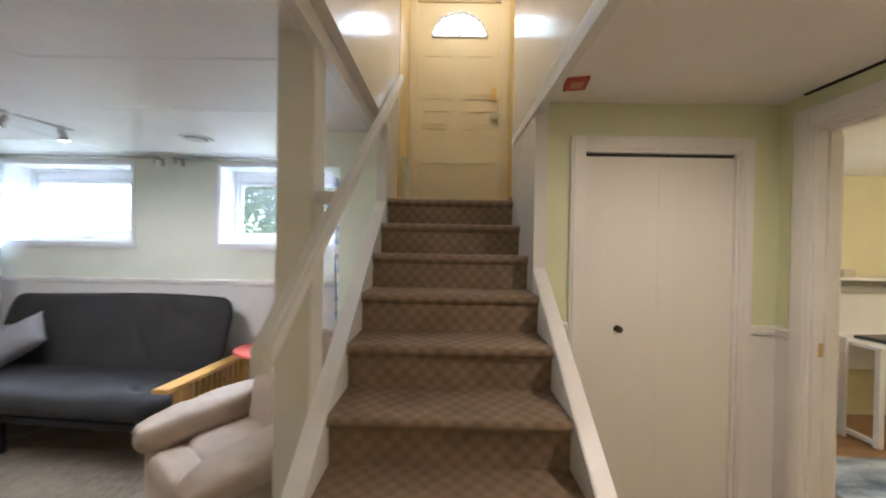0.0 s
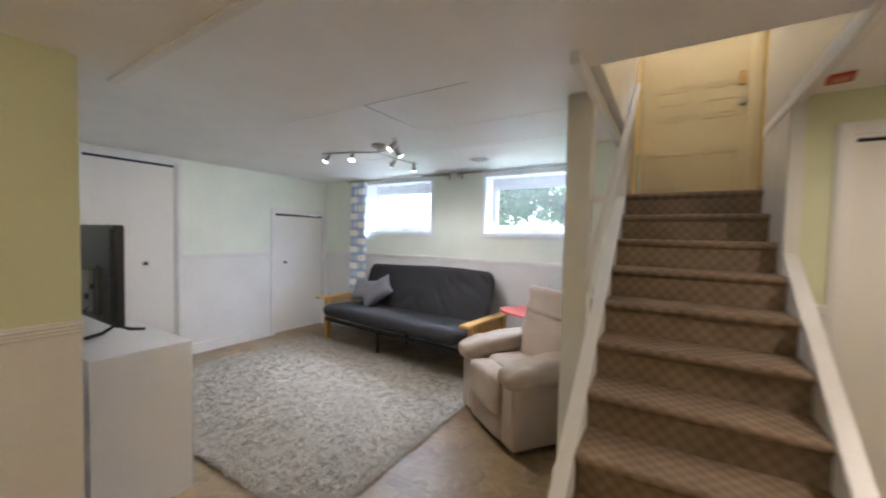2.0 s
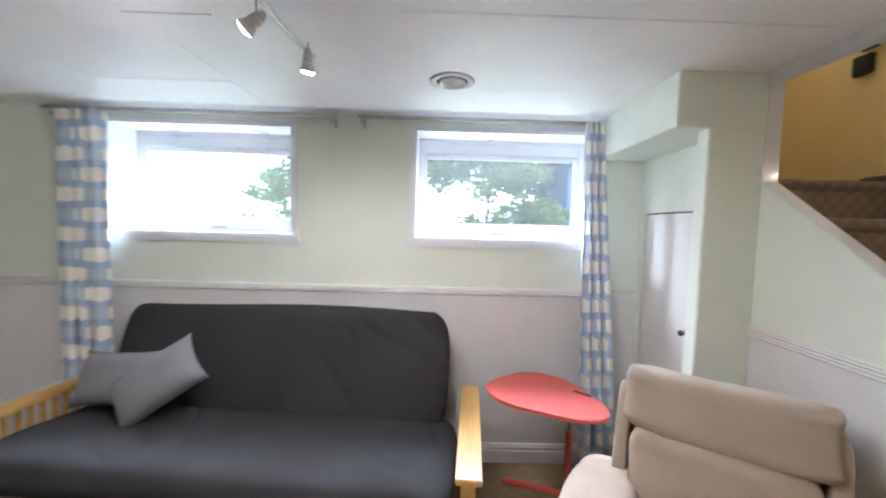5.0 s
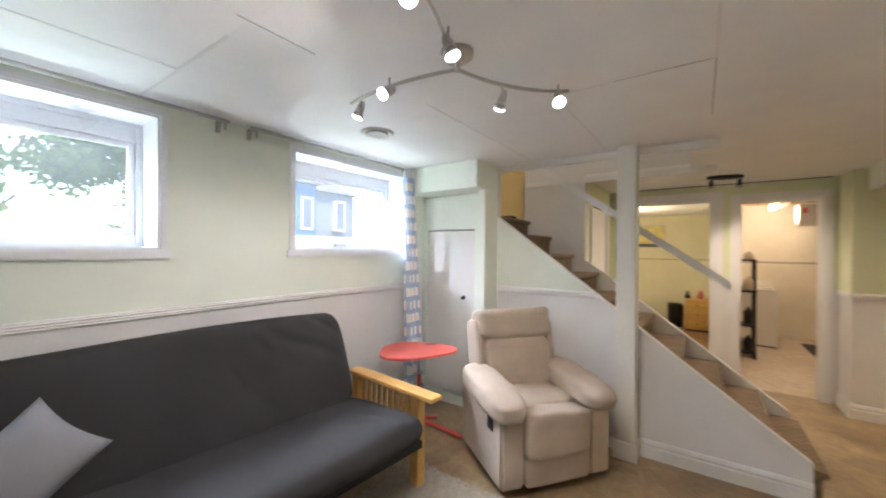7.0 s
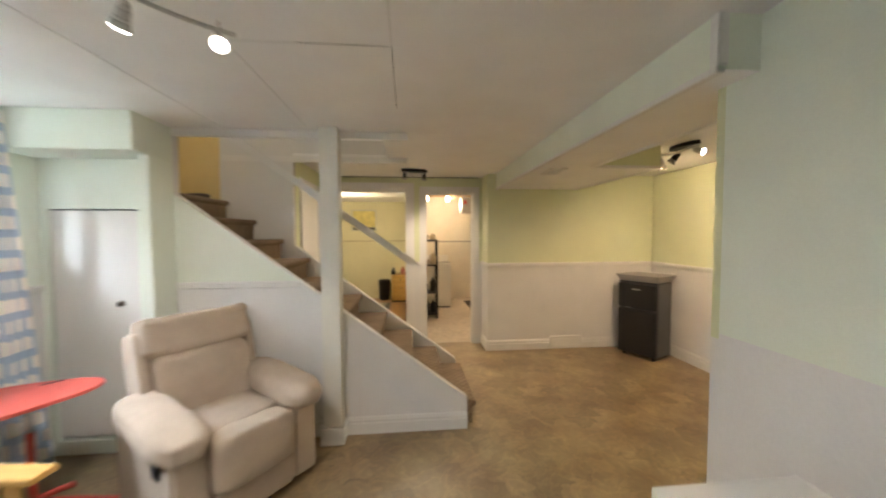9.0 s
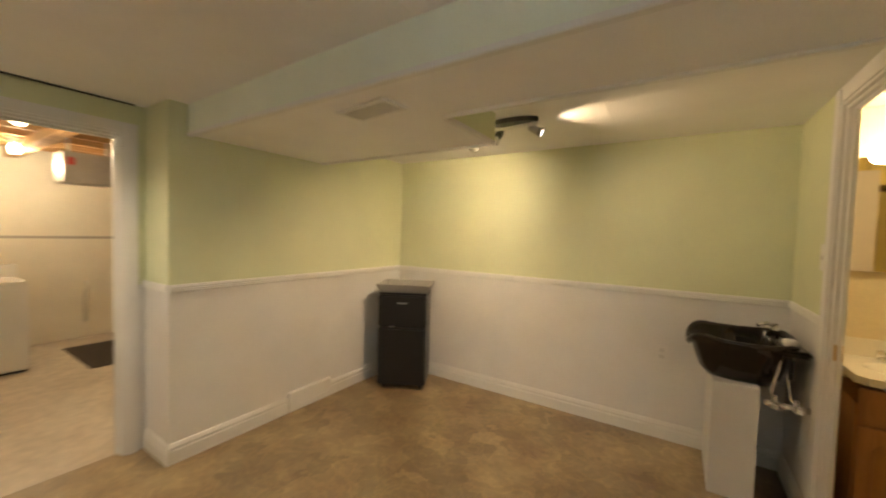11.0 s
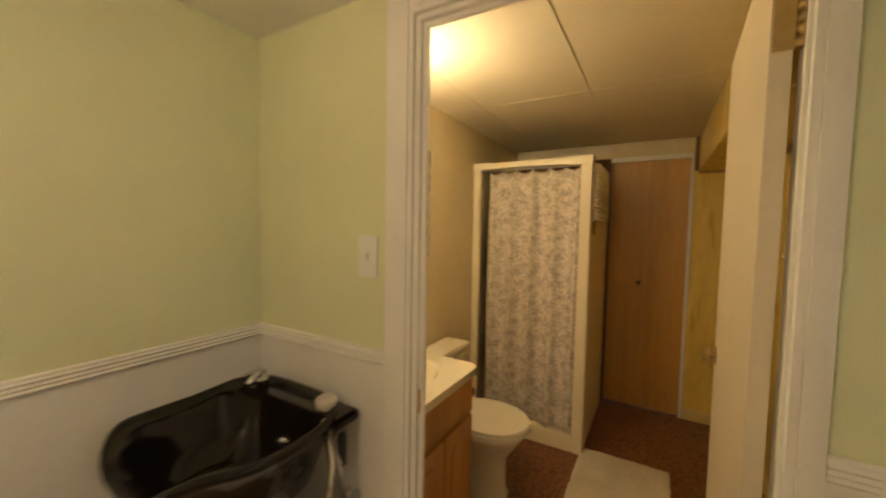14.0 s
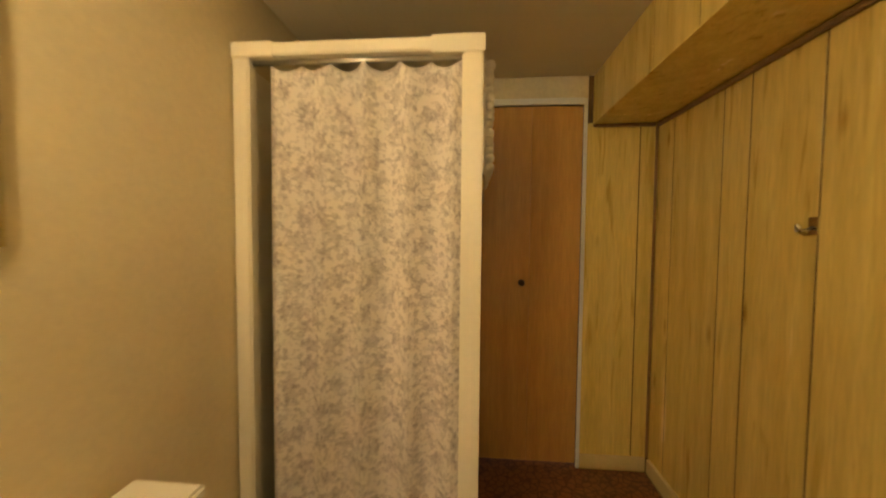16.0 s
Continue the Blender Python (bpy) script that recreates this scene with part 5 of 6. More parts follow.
def spot_head(parent, p, aim, material, lit=True, size=0.8, name="spot_head", deep=0.0):
    """A spot can on a stem under p, pointing along aim, with its bulb."""
    p, d = Vector(p), Vector(aim).normalized()
    bm = bmesh.new()
    piv = p + Vector((0, 0, -0.045 * size))
    rod(bm, p + Vector((0, 0, 0.02 * size)), piv, 0.005 * size, n=8)
    for a, b, r0, r1 in ((-0.040, -0.032, 0.008, 0.014), (-0.032, -0.015, 0.014, 0.020), (-0.015, 0.012, 0.020, 0.023), (0.012, 0.026, 0.023, 0.0245)):
        rod(bm, piv + d * a * size, piv + d * b * size, r0 * size, r1 * size)
    h = part(name, bm, material, parent)
    bm = bmesh.new()
    n = 20
    q = d.to_track_quat("Z", "Y")
    rows = [[bm.verts.new(piv + q @ Vector((r * size * math.cos(6.2832 * k / n), r * size * math.sin(6.2832 * k / n), z * size))) for k in range(n)]
            for r, z in ((0.020, 0.024), (0.026, 0.034), (0.032, 0.050), (0.030, 0.050), (0.024, 0.034), (0.016, 0.028))]
    for a, b in zip(rows, rows[1:]):
        for k in range(n):
            bm.faces.new((a[k], a[(k + 1) % n], b[(k + 1) % n], b[k])).smooth = True
    bm.faces.new(rows[0][::-1]), bm.faces.new(rows[-1])
    part("reflector", bm, REFLECTOR, h, "pale flared glass reflector")
    bm = bmesh.new()
    rod(bm, piv + d * 0.032 * size, piv + d * (0.055 - deep) * size, 0.021 * size, (0.0285 - 0.2 * deep) * size)
    rod(bm, piv + d * (0.055 - deep) * size, piv + d * (0.062 - deep) * size, (0.0285 - 0.2 * deep) * size, 0.016 * size)
    part("bulb", bm, BULB if lit else STEEL, h, "lit bulb" if lit else "")
    return h


FX = Vector((-2.25, 1.525, C))
tl = thing("ceiling_spotlight", "satin nickel ceiling light with three curved arms and six spots", "ceiling light", pose(*FX))
bm = bmesh.new()
lathe(bm, ((0.06, 0.0), (0.06, -0.018), (0.045, -0.03), (0.012, -0.032), (0.010, -0.07)), n=28)
part("canopy", bm, NICKEL, tl)
for arm in SPOTS:
    bm = bmesh.new()
    (ax, ay), (cx, cy) = arm[0][:2], arm[1][:2]
    pts = []
    for k in range(13):
        t = k / 12
        x = 2 * t * (1 - t) * (ax - FX.x) * 1.15 + t * t * (cx - FX.x) * 1.12
        y = 2 * t * (1 - t) * (ay - FX.y) * 1.15 + t * t * (cy - FX.y) * 1.12
        pts.append((x, y, -0.062))
    tube(bm, pts, 0.007, 8)
    br = part("arm", bm, NICKEL, tl)
    for hx, hy, aim, power in arm:
        spot_head(br, (hx - FX.x, hy - FX.y, -0.06), aim, NICKEL)

# ---- back corner: fridge, shampoo bowl, ceiling bits ----
FRIDGE = mat("fridge_black", (0.014, 0.014, 0.016), 0.32, var=0.1, fine=400, bump=0.08)
FRSIDE = mat("fridge_side_grey", (0.10, 0.10, 0.105), 0.4, var=0.05)
fr = thing("mini_fridge", "black two-door bar fridge in the corner", "fridge", pose(0.90, -2.065, 0, 0, 0, 28))
part("body", one(-0.215, 0.215, -0.13, 0.17, 0.03, 0.855), FRSIDE, fr, bevel=0.008)
fdoor = part("door", one(-0.215, 0.215, 0.175, 0.222, 0.04, 0.555), FRIDGE, fr, "black lower fridge door", bevel=0.012)
fdoor = part("freezer_door", one(-0.215, 0.215, 0.175, 0.222, 0.562, 0.85), FRIDGE, fr, "black upper freezer door", bevel=0.012)
part("badge", one(-0.045, 0.045, 0.2215, 0.2245, 0.775, 0.787), STEEL, fdoor, "small silver badge bar")
part("grip", one(0.06, 0.12, 0.2215, 0.227, 0.568, 0.573), STEEL, fdoor, "thin silver grip edge")
part("top_cap", one(-0.218, 0.218, -0.13, 0.20, 0.855, 0.868), FRIDGE, fr, bevel=0.004)
for x in (-0.17, 0.17):
    for y in (-0.10, 0.15):
        bm = bmesh.new()
        rod(bm, (x, y, 0), (x, y, 0.03), 0.018, n=10)
        part("foot", bm, BLACK, fr)
TRAY = mat("grey_plastic_tray", (0.36, 0.35, 0.33), 0.45, var=0.05)
bm = bmesh.new()
t0, t1 = (-0.21, 0.21, -0.15, 0.17), (-0.245, 0.245, -0.19, 0.21)
lo, hi = 0.0, 0.075
rows = []
for (a, b, c, d), z in ((t0, lo), (t1, hi), ((t1[0] + 0.02, t1[1] - 0.02, t1[2] + 0.02, t1[3] - 0.02), hi), ((t0[0] + 0.012, t0[1] - 0.012, t0[2] + 0.012, t0[3] - 0.012), lo + 0.01)):
    rows.append([bm.verts.new(p) for p in ((a, c, z), (b, c, z), (b, d, z), (a, d, z))])
for a, b in zip(rows, rows[1:]):
    for k in range(4):
        bm.faces.new((a[k], a[(k + 1) % 4], b[(k + 1) % 4], b[k]))
bm.faces.new(rows[0][::-1]), bm.faces.new(rows[-1])
solid("plastic_tray", bm, TRAY, "shallow grey plastic tray on top of the fridge", "tray", bevel=0.004, m=pose(0.892, -2.053, 0.869, 0, 0, 28))

# shampoo bowl on a white pedestal
sb = thing("shampoo_bowl", "glossy black salon shampoo bowl on a white pedestal", "sink", pose(-1.60, -2.10, 0))
bm = bmesh.new()
bx(bm, -0.045, 0.16, -0.24, 0.245, 0.0, 0.635)
part("pedestal", bm, WHITE, sb, "white painted box pedestal", bevel=0.004)
GLOSS = mat("gloss_black_bowl", (0.009, 0.0065, 0.0055), 0.09, var=0.1, bump=0.0, coat=0.2, spec=0.4)
bm = bmesh.new()
N = 48


def rim(k, s, dz, base):
    """One level of the bowl: wide and round in front, square at the back, dipped at the neck."""
    a = 2 * math.pi * k / N
    c, q = math.cos(a), math.sin(a)
    e = 0.55
    x = math.copysign(abs(c) ** e, c) * 0.235
    y = math.copysign(abs(q) ** e, q) * 0.27
    if c > 0:
        x = c * 0.275
    f = a if a < math.pi else a - 2 * math.pi
    dip = -0.06 * math.exp(-(f / 0.34) ** 2) + 0.012 * math.exp(-((abs(f) - 0.80) / 0.25) ** 2) + 0.02 * max(0, -c)
    return (x * s, y * s, base + (dip + dz) if base > 0.8 else base + dz)


levels = [(0.42, 0.0, 0.615), (0.60, 0.0, 0.628), (0.74, 0.0, 0.675), (0.83, 0.0, 0.745), (0.89, 0.0, 0.80), (0.93, -0.03, 0.865), (0.985, -0.018, 0.865), (1.0, -0.004, 0.865), (0.985, 0.008, 0.865), (0.94, 0.008, 0.865), (0.88, -0.02, 0.865), (0.80, 0.0, 0.79), (0.70, 0.0, 0.73), (0.56, 0.0, 0.675), (0.3, 0.0, 0.645)]
rows = [[bm.verts.new(rim(k, s, dz, b)) for k in range(N)] for s, dz, b in levels]
for a, b in zip(rows, rows[1:]):
    for k in range(N):
        bm.faces.new((a[k], a[(k + 1) % N], b[(k + 1) % N], b[k])).smooth = True
bm.faces.new(rows[0][::-1]), bm.faces.new(rows[-1])
bowl = part("bowl", bm, GLOSS, sb)
bowl.location = (0.02, 0.0, 0.0)
part("back_deck", one(-0.23, -0.12, -0.22, 0.27, 0.832, 0.870), GLOSS, sb, "black tap deck against the wall", bevel=0.012)
CHROME = mat("chrome", (0.75, 0.74, 0.72), 0.12, 1.0, var=0.04, bump=0.0)
bm = bmesh.new()
rod(bm, (-0.15, -0.12, 0.870), (-0.15, -0.12, 0.925), 0.022, 0.018)
tube(bm, [(-0.15, -0.12, 0.92), (-0.11, -0.09, 0.94), (-0.06, -0.06, 0.925)], 0.010)
bx(bm, -0.16, -0.09, -0.135, -0.11, 0.925, 0.937)
part("faucet", bm, CHROME, sb, "small chrome mixer tap")
bm = bmesh.new()
lathe(bm, ((0.016, 0.0), (0.03, 0.012), (0.034, 0.03), (0.028, 0.04), (0.02, 0.042)), (-0.16, 0.19, 0.871), 20)
part("spray_head", bm, mat("pale_plastic", (0.62, 0.58, 0.5), 0.4), sb, "pale hand spray resting on the deck")
bm = bmesh.new()
tube(bm, [(-0.13, 0.21, 0.86), (-0.10, 0.28, 0.76), (-0.08, 0.285, 0.66), (-0.09, 0.28, 0.60), (-0.14, 0.24, 0.57)], 0.009)
tube(bm, [(-0.17, 0.20, 0.86), (-0.14, 0.27, 0.74), (-0.16, 0.27, 0.62), (-0.20, 0.26, 0.58)], 0.006)
part("hose", bm, CHROME, sb, "chrome hoses under the deck")
bm = bmesh.new()
rod(bm, (-0.235, 0.25, 0.575), (-0.06, 0.25, 0.575), 0.016)
part("pipe", bm, CHROME, sb, "chrome supply pipe on the wall")
for x in (-0.19, -0.10):
    bm = bmesh.new()
    rod(bm, (x, 0.25, 0.575), (x, 0.295, 0.575), 0.012)
    lathe(bm, ((0.022, -0.006), (0.024, 0.0), (0.022, 0.006)), (x, 0.295, 0.575), 14)
    rod(bm, (x, 0.25, 0.56), (x, 0.25, 0.62), 0.012)
    part("valve", bm, CHROME, sb, "chrome shut-off valve")
part("hanger", one(-0.165, -0.14, 0.255, 0.275, 0.72, 0.82), BLACK, sb, "black clip", bevel=0.004)

# floor register in the baseboard, outlet, switch
rg = thing("baseboard_register", "white metal heating register in the baseboard", "register", kind="structure")
part("cover", one(XF - 0.03, XF, -1.44, -1.03, 0.002, 0.158), WHITE, rg, bevel=0.006)
part("grille", one(XF - 0.033, XF - 0.0305, -1.41, -1.06, 0.03, 0.05), WHITE, rg)
ou = thing("wall_outlet", "white wall outlet on the wainscot", "outlet")
part("plate", one(-1.215, -1.145, YB, YB + 0.006, 0.55, 0.665), WHITE, ou, bevel=0.002)
for z in (0.585, 0.63):
    part("socket", one(-1.195, -1.165, YB + 0.006, YB + 0.0085, z - 0.013, z + 0.013), mat("socket_white", (0.7, 0.69, 0.66), 0.4), ou, bevel=0.002)
sw = thing("light_switch", "white light switch beside the bathroom door", "switch")
part("plate", one(XB, XB + 0.007, -1.85, -1.77, 1.285, 1.415), WHITE, sw, bevel=0.003)
part("toggle", one(XB + 0.007, XB + 0.016, -1.816, -1.804, 1.338, 1.362), WHITE, sw, bevel=0.002)

# bulkhead register with slats
br = thing("bulkhead_vent", "white rectangular air register under the bulkhead", "vent", pose(-0.07, -0.535, 1.95, 0, 0, -8))
bm = bmesh.new()
for a in ((-0.16, 0.16, -0.075, -0.055), (-0.16, 0.16, 0.055, 0.075), (-0.16, -0.14, -0.055, 0.055), (0.14, 0.16, -0.055, 0.055)):
    bx(bm, *a, -0.010, -0.0005)
part("frame", bm, WHITE, br)
part("backing", one(-0.14, 0.14, -0.055, 0.055, -0.003, -0.001), mat("vent_shadow", (0.2, 0.18, 0.16), 0.7), br)
for k in range(9):
    y = -0.05 + 0.0122 * k
    part("slat", one(-0.14, 0.14, y, y + 0.006, -0.009, -0.004), WHITE, br)

# spots with black backplates
OVAL = [(0.145 * math.cos(a), 0.055 * math.sin(a)) for a in (2 * math.pi * k / 32 for k in range(32))]


def spot_bar(name, label, m, heads, reach=0.14):
    t = thing(name, label, "ceiling light", m)
    bm = bmesh.new()
    slab(bm, OVAL, 2, -0.030, -0.001)
    part("backplate", bm, BLACK, t, "black oval backplate", bevel=0.003)
    bm = bmesh.new()
    tube(bm, [(-0.14, 0, -0.036), ((reach - 0.14) / 2, 0, -0.052), (reach, 0, -0.038)], 0.009)
    part("bar", bm, WHITE, t)
    for p, aim, mt, lit, size in heads:
        spot_head(t, p, aim, mt, lit, size, deep=0.014)
    return t


spot_bar("ceiling_spotlight", "ceiling spotlight with a black plate and small steel heads", pose(-0.36, -1.485, C, 0, 0, 3),
         (((-0.12, -0.01, -0.03), (-0.8, -0.2, -0.35), STEEL, True, 1.0), ((0.11, -0.02, -0.03), (0.3, 0.4, -0.6), BLACK, False, 1.1), ((0.275, -0.02, -0.04), (0.55, -0.6, -0.7), STEEL, True, 1.25)), reach=0.28)
spot_bar("ceiling_spotlight", "hall ceiling spotlight with a black plate and two reflector bulbs", pose(0.98, 0.62, C, 0, 0, -76),
         (((-0.11, 0.0, -0.03), (0.05, 0.42, -0.85), BLACK, True, 0.85), ((0.11, 0.0, -0.03), (0.05, 0.42, -0.85), BLACK, True, 0.85)))

# ---- bathroom ----
MIRROR = bpy.data.materials.new("mirror_glass")
MIRROR.use_nodes = True
mb_ = MIRROR.node_tree.nodes["Principled BSDF"]
mb_.inputs["Base Color"].default_value = (0.86, 0.85, 0.82, 1)
mb_.inputs["Metallic"].default_value, mb_.inputs["Roughness"].default_value = 1.0, 0.02
mi = thing("mirror", "frameless mirror cabinet over the vanity", "mirror")
part("body", one(-2.795, -2.0, BW, BW + 0.012, 1.275, 1.885), BATHWHITE, mi)
part("glass", one(-2.793, -2.002, BW + 0.012, BW + 0.016, 1.277, 1.883), MIRROR, mi, "mirror glass")

va = thing("bathroom_vanity", "honey oak vanity cabinet with a cream top", "vanity")
part("body", one(-2.48, -1.965, BW, -1.765, 0.09, 0.69), CABWOOD, va)
part("toe_kick", one(-2.47, -1.97, BW, -1.82, 0.0, 0.09), BROWNTRIM, va)
part("drawer_front", one(-2.475, -1.97, -1.765, -1.745, 0.605, 0.765), CABWOOD, va, bevel=0.005)
for x0, x1 in ((-2.475, -2.226), (-2.219, -1.97)):
    dr = part("cabinet_door", one(x0, x1, -1.765, -1.745, 0.12, 0.592), CABWOOD, va, bevel=0.004)
    bm = bmesh.new()
    xc = (x0 + x1) / 2
    pts = [(x0 + 0.05, 0.17), (x1 - 0.05, 0.17), (x1 - 0.05, 0.48)]
    pts += [(xc + (x1 - x0 - 0.1) / 2 * math.cos(math.pi * k / 10), 0.48 + 0.055 * math.sin(math.pi * k / 10)) for k in range(1, 10)]
    pts += [(x0 + 0.05, 0.48)]
    slab(bm, pts, 1, -1.746, -1.739)
    part("raised_panel", bm, CABWOOD, dr, bevel=0.003)
ct = thing("sink_top", "cream moulded vanity top with an integrated basin", "sink")
bm = bmesh.new()
c0 = (-2.225, -1.955)
g = []
K = 40
for k in range(K):
    a = 2 * math.pi * k / K
    c, s = math.cos(a), math.sin(a)
    sc = min(0.27 / max(abs(c), 1e-6), (0.235 / max(abs(s), 1e-6)))
    g.append([(c0[0] + sc * c, c0[1] + sc * s, 0.785), (c0[0] + sc * c, c0[1] + sc * s, 0.82), (c0[0] + 0.19 * c, c0[1] + 0.145 * s, 0.82), (c0[0] + 0.175 * c, c0[1] + 0.13 * s, 0.808), (c0[0] + 0.12 * c, c0[1] + 0.085 * s, 0.72), (c0[0] + 0.03 * c, c0[1] + 0.025 * s, 0.70)])
rows = [[bm.verts.new(g[k][r]) for k in range(K)] for r in range(6)]
for r in range(5):
    for k in range(K):
        f = bm.faces.new((rows[r][k], rows[r][(k + 1) % K], rows[r + 1][(k + 1) % K], rows[r + 1][k]))
        f.smooth = r >= 2
bm.faces.new(rows[5])
part("basin_top", bm, BATHWHITE, ct)
part("backsplash", one(-2.495, -1.955, BW, BW + 0.02, 0.8, 0.915), BATHWHITE, ct, bevel=0.005)
fa = thing("faucet", "small chrome basin faucet", "faucet", pose(-2.225, -2.13, 0.82))
bm = bmesh.new()
bx(bm, -0.09, 0.09, -0.025, 0.025, 0, 0.018)
part("base", bm, CHROME, fa, bevel=0.008)
bm = bmesh.new()
tube(bm, [(0, 0, 0.01), (0, 0.0, 0.06), (0, 0.05, 0.085), (0, 0.11, 0.06)], 0.012)
part("spout", bm, CHROME, fa)
for s in (-0.07, 0.07):
    bm = bmesh.new()
    lathe(bm, ((0.014, 0.015), (0.02, 0.03), (0.022, 0.05), (0.012, 0.055)), (s, 0, 0), 16)
    part("tap_handle", bm, CHROME, fa)

to = thing("toilet", "cream toilet with closed lid beside the vanity", "toilet", pose(-2.80, -2.19, 0))
bm = bmesh.new()
bx(bm, -0.195, 0.195, 0.005, 0.16, 0.38, 0.715)
part("tank", bm, BATHWHITE, to, bevel=0.02)
part("tank_lid", one(-0.205, 0.205, 0.0, 0.175, 0.715, 0.745), BATHWHITE, to, bevel=0.008)
bm = bmesh.new()
lathe(bm, ((0.118, 0.0), (0.116, 0.02), (0.106, 0.04), (0.104, 0.19), (0.115, 0.235), (0.158, 0.31), (0.182, 0.355), (0.186, 0.375), (0.18, 0.385)), (0, 0.36, 0), 32, 0.95, 1.28)
bx(bm, -0.09, 0.09, 0.04, 0.30, 0.02, 0.36)
part("bowl", bm, BATHWHITE, to)


def seat_outline(s):
    pts = []
    for k in range(36):
        a = 2 * math.pi * k / 36
        pts.append((0.185 * s * math.cos(a), 0.385 + 0.235 * s * math.sin(a) if math.sin(a) > -0.7 else 0.385 - 0.235 * s * 0.7 - 0.02))
    return pts


bm = bmesh.new()
slab(bm, seat_outline(1.02), 2, 0.386, 0.402)
part("seat", bm, BATHWHITE, to, bevel=0.004)
bm = bmesh.new()
slab(bm, seat_outline(1.0), 2, 0.406, 0.424)
part("lid", bm, BATHWHITE, to, bevel=0.006)
bm = bmesh.new()
rod(bm, (-0.15, 0.16, 0.66), (-0.15, 0.185, 0.66), 0.012)
bx(bm, -0.155, -0.08, 0.178, 0.188, 0.652, 0.668)
part("flush_lever", bm, CHROME, to)

# shower stall
sh = thing("shower_stall", "cream framed shower stall", "shower")
SX, Y0, Y1 = -3.39, -2.205, -1.405
FRAME = mat("cream_shower_frame", (0.80, 0.72, 0.54), 0.35, var=0.03)
part("post", one(SX - 0.05, SX, Y0, Y0 + 0.055, 0.0, 1.86), FRAME, sh, bevel=0.006)
part("post", one(SX - 0.05, SX, Y1 - 0.065, Y1, 0.0, 1.86), FRAME, sh, bevel=0.006)
part("header", one(SX - 0.055, SX + 0.004, Y0, Y1 + 0.004, 1.86, 1.90), FRAME, sh, bevel=0.004)
part("header_cap", one(SX - 0.057, SX + 0.006, Y1 - 0.16, Y1 + 0.006, 1.852, 1.906), FRAME, sh, bevel=0.003)
part("header_cap", one(SX - 0.057, SX + 0.006, Y0, Y0 + 0.14, 1.855, 1.904), FRAME, sh, bevel=0.003)
part("threshold", one(SX - 0.06, SX, Y0 + 0.056, Y1 - 0.066, 0.0, 0.115), FRAME, sh, bevel=0.008)
part("side_panel", one(BX + 0.07, SX - 0.05, Y1 - 0.03, Y1, 0.0, 1.86), FRAME, sh)
part("back_panel", one(BX + 0.05, BX + 0.07, Y0, Y1, 0.0, 1.86), FRAME, sh)
part("far_panel", one(BX + 0.07, SX - 0.05, Y0, Y0 + 0.012, 0.0, 1.86), FRAME, sh)
part("base", one(BX + 0.07, SX - 0.06, Y0 + 0.012, Y1 - 0.03, 0.0, 0.05), FRAME, sh)
bm = bmesh.new()
rod(bm, (SX - 0.03, Y0 + 0.05, 1.85), (SX - 0.03, Y1 - 0.06, 1.85), 0.008)
part("curtain_rail", bm, STEEL, sh)

FLORAL = mat("floral_curtain", (0.68, 0.64, 0.58), 0.8, var=0.03, bump=0.05, fine=300)
n_, l_, b_ = nodes_of(FLORAL)
co_ = n_.new("ShaderNodeTexCoord")


def blossom(scale, petals, size, depth, seed, warp):
    """Printed blossoms: one flower of so many petals in every cell of a scattered pattern; positive inside."""
    mp = n_.new("ShaderNodeMapping")
    mp.inputs["Location"].default_value = (seed, seed * 0.7, 0)
    mp.inputs["Scale"].default_value = (scale * 0.9, scale * 1.05, scale)
    nz = n_.new("ShaderNodeTexNoise")
    nz.inputs["Scale"].default_value = 2.2
    ad = n_.new("ShaderNodeVectorMath")
    ad.operation = "MULTIPLY_ADD"
    ad.inputs[1].default_value = (warp, warp, 0)
    vo = n_.new("ShaderNodeTexVoronoi")
    vo.voronoi_dimensions = "2D"
    vo.inputs["Scale"].default_value = 1.0
    l_.new(co_.outputs["UV"], mp.inputs[0])
    l_.new(mp.outputs[0], nz.inputs["Vector"])
    l_.new(nz.outputs["Color"], ad.inputs[0])
    l_.new(mp.outputs[0], ad.inputs[2])
    l_.new(ad.outputs[0], vo.inputs["Vector"])
    df = n_.new("ShaderNodeVectorMath")
    df.operation = "SUBTRACT"
    l_.new(ad.outputs[0], df.inputs[0])
    l_.new(vo.outputs["Position"], df.inputs[1])
    sp = n_.new("ShaderNodeSeparateXYZ")
    l_.new(df.outputs[0], sp.inputs[0])
    sc = n_.new("ShaderNodeSeparateColor")
    l_.new(vo.outputs["Color"], sc.inputs[0])
    ang = math_node(n_, l_, "ADD", math_node(n_, l_, "MULTIPLY", math_node(n_, l_, "ARCTAN2", sp.outputs[1], sp.outputs[0]), petals), math_node(n_, l_, "MULTIPLY", sc.outputs[0], 6.28))
    edge = math_node(n_, l_, "ADD", math_node(n_, l_, "MULTIPLY", math_node(n_, l_, "SINE", ang), depth), size)
    d = math_node(n_, l_, "SUBTRACT", edge, vo.outputs["Distance"])
    veins = math_node(n_, l_, "MULTIPLY", math_node(n_, l_, "SINE", math_node(n_, l_, "MULTIPLY", vo.outputs["Distance"], 34.0)), 0.05)
    return math_node(n_, l_, "ADD", math_node(n_, l_, "ADD", d, veins), 0.5)


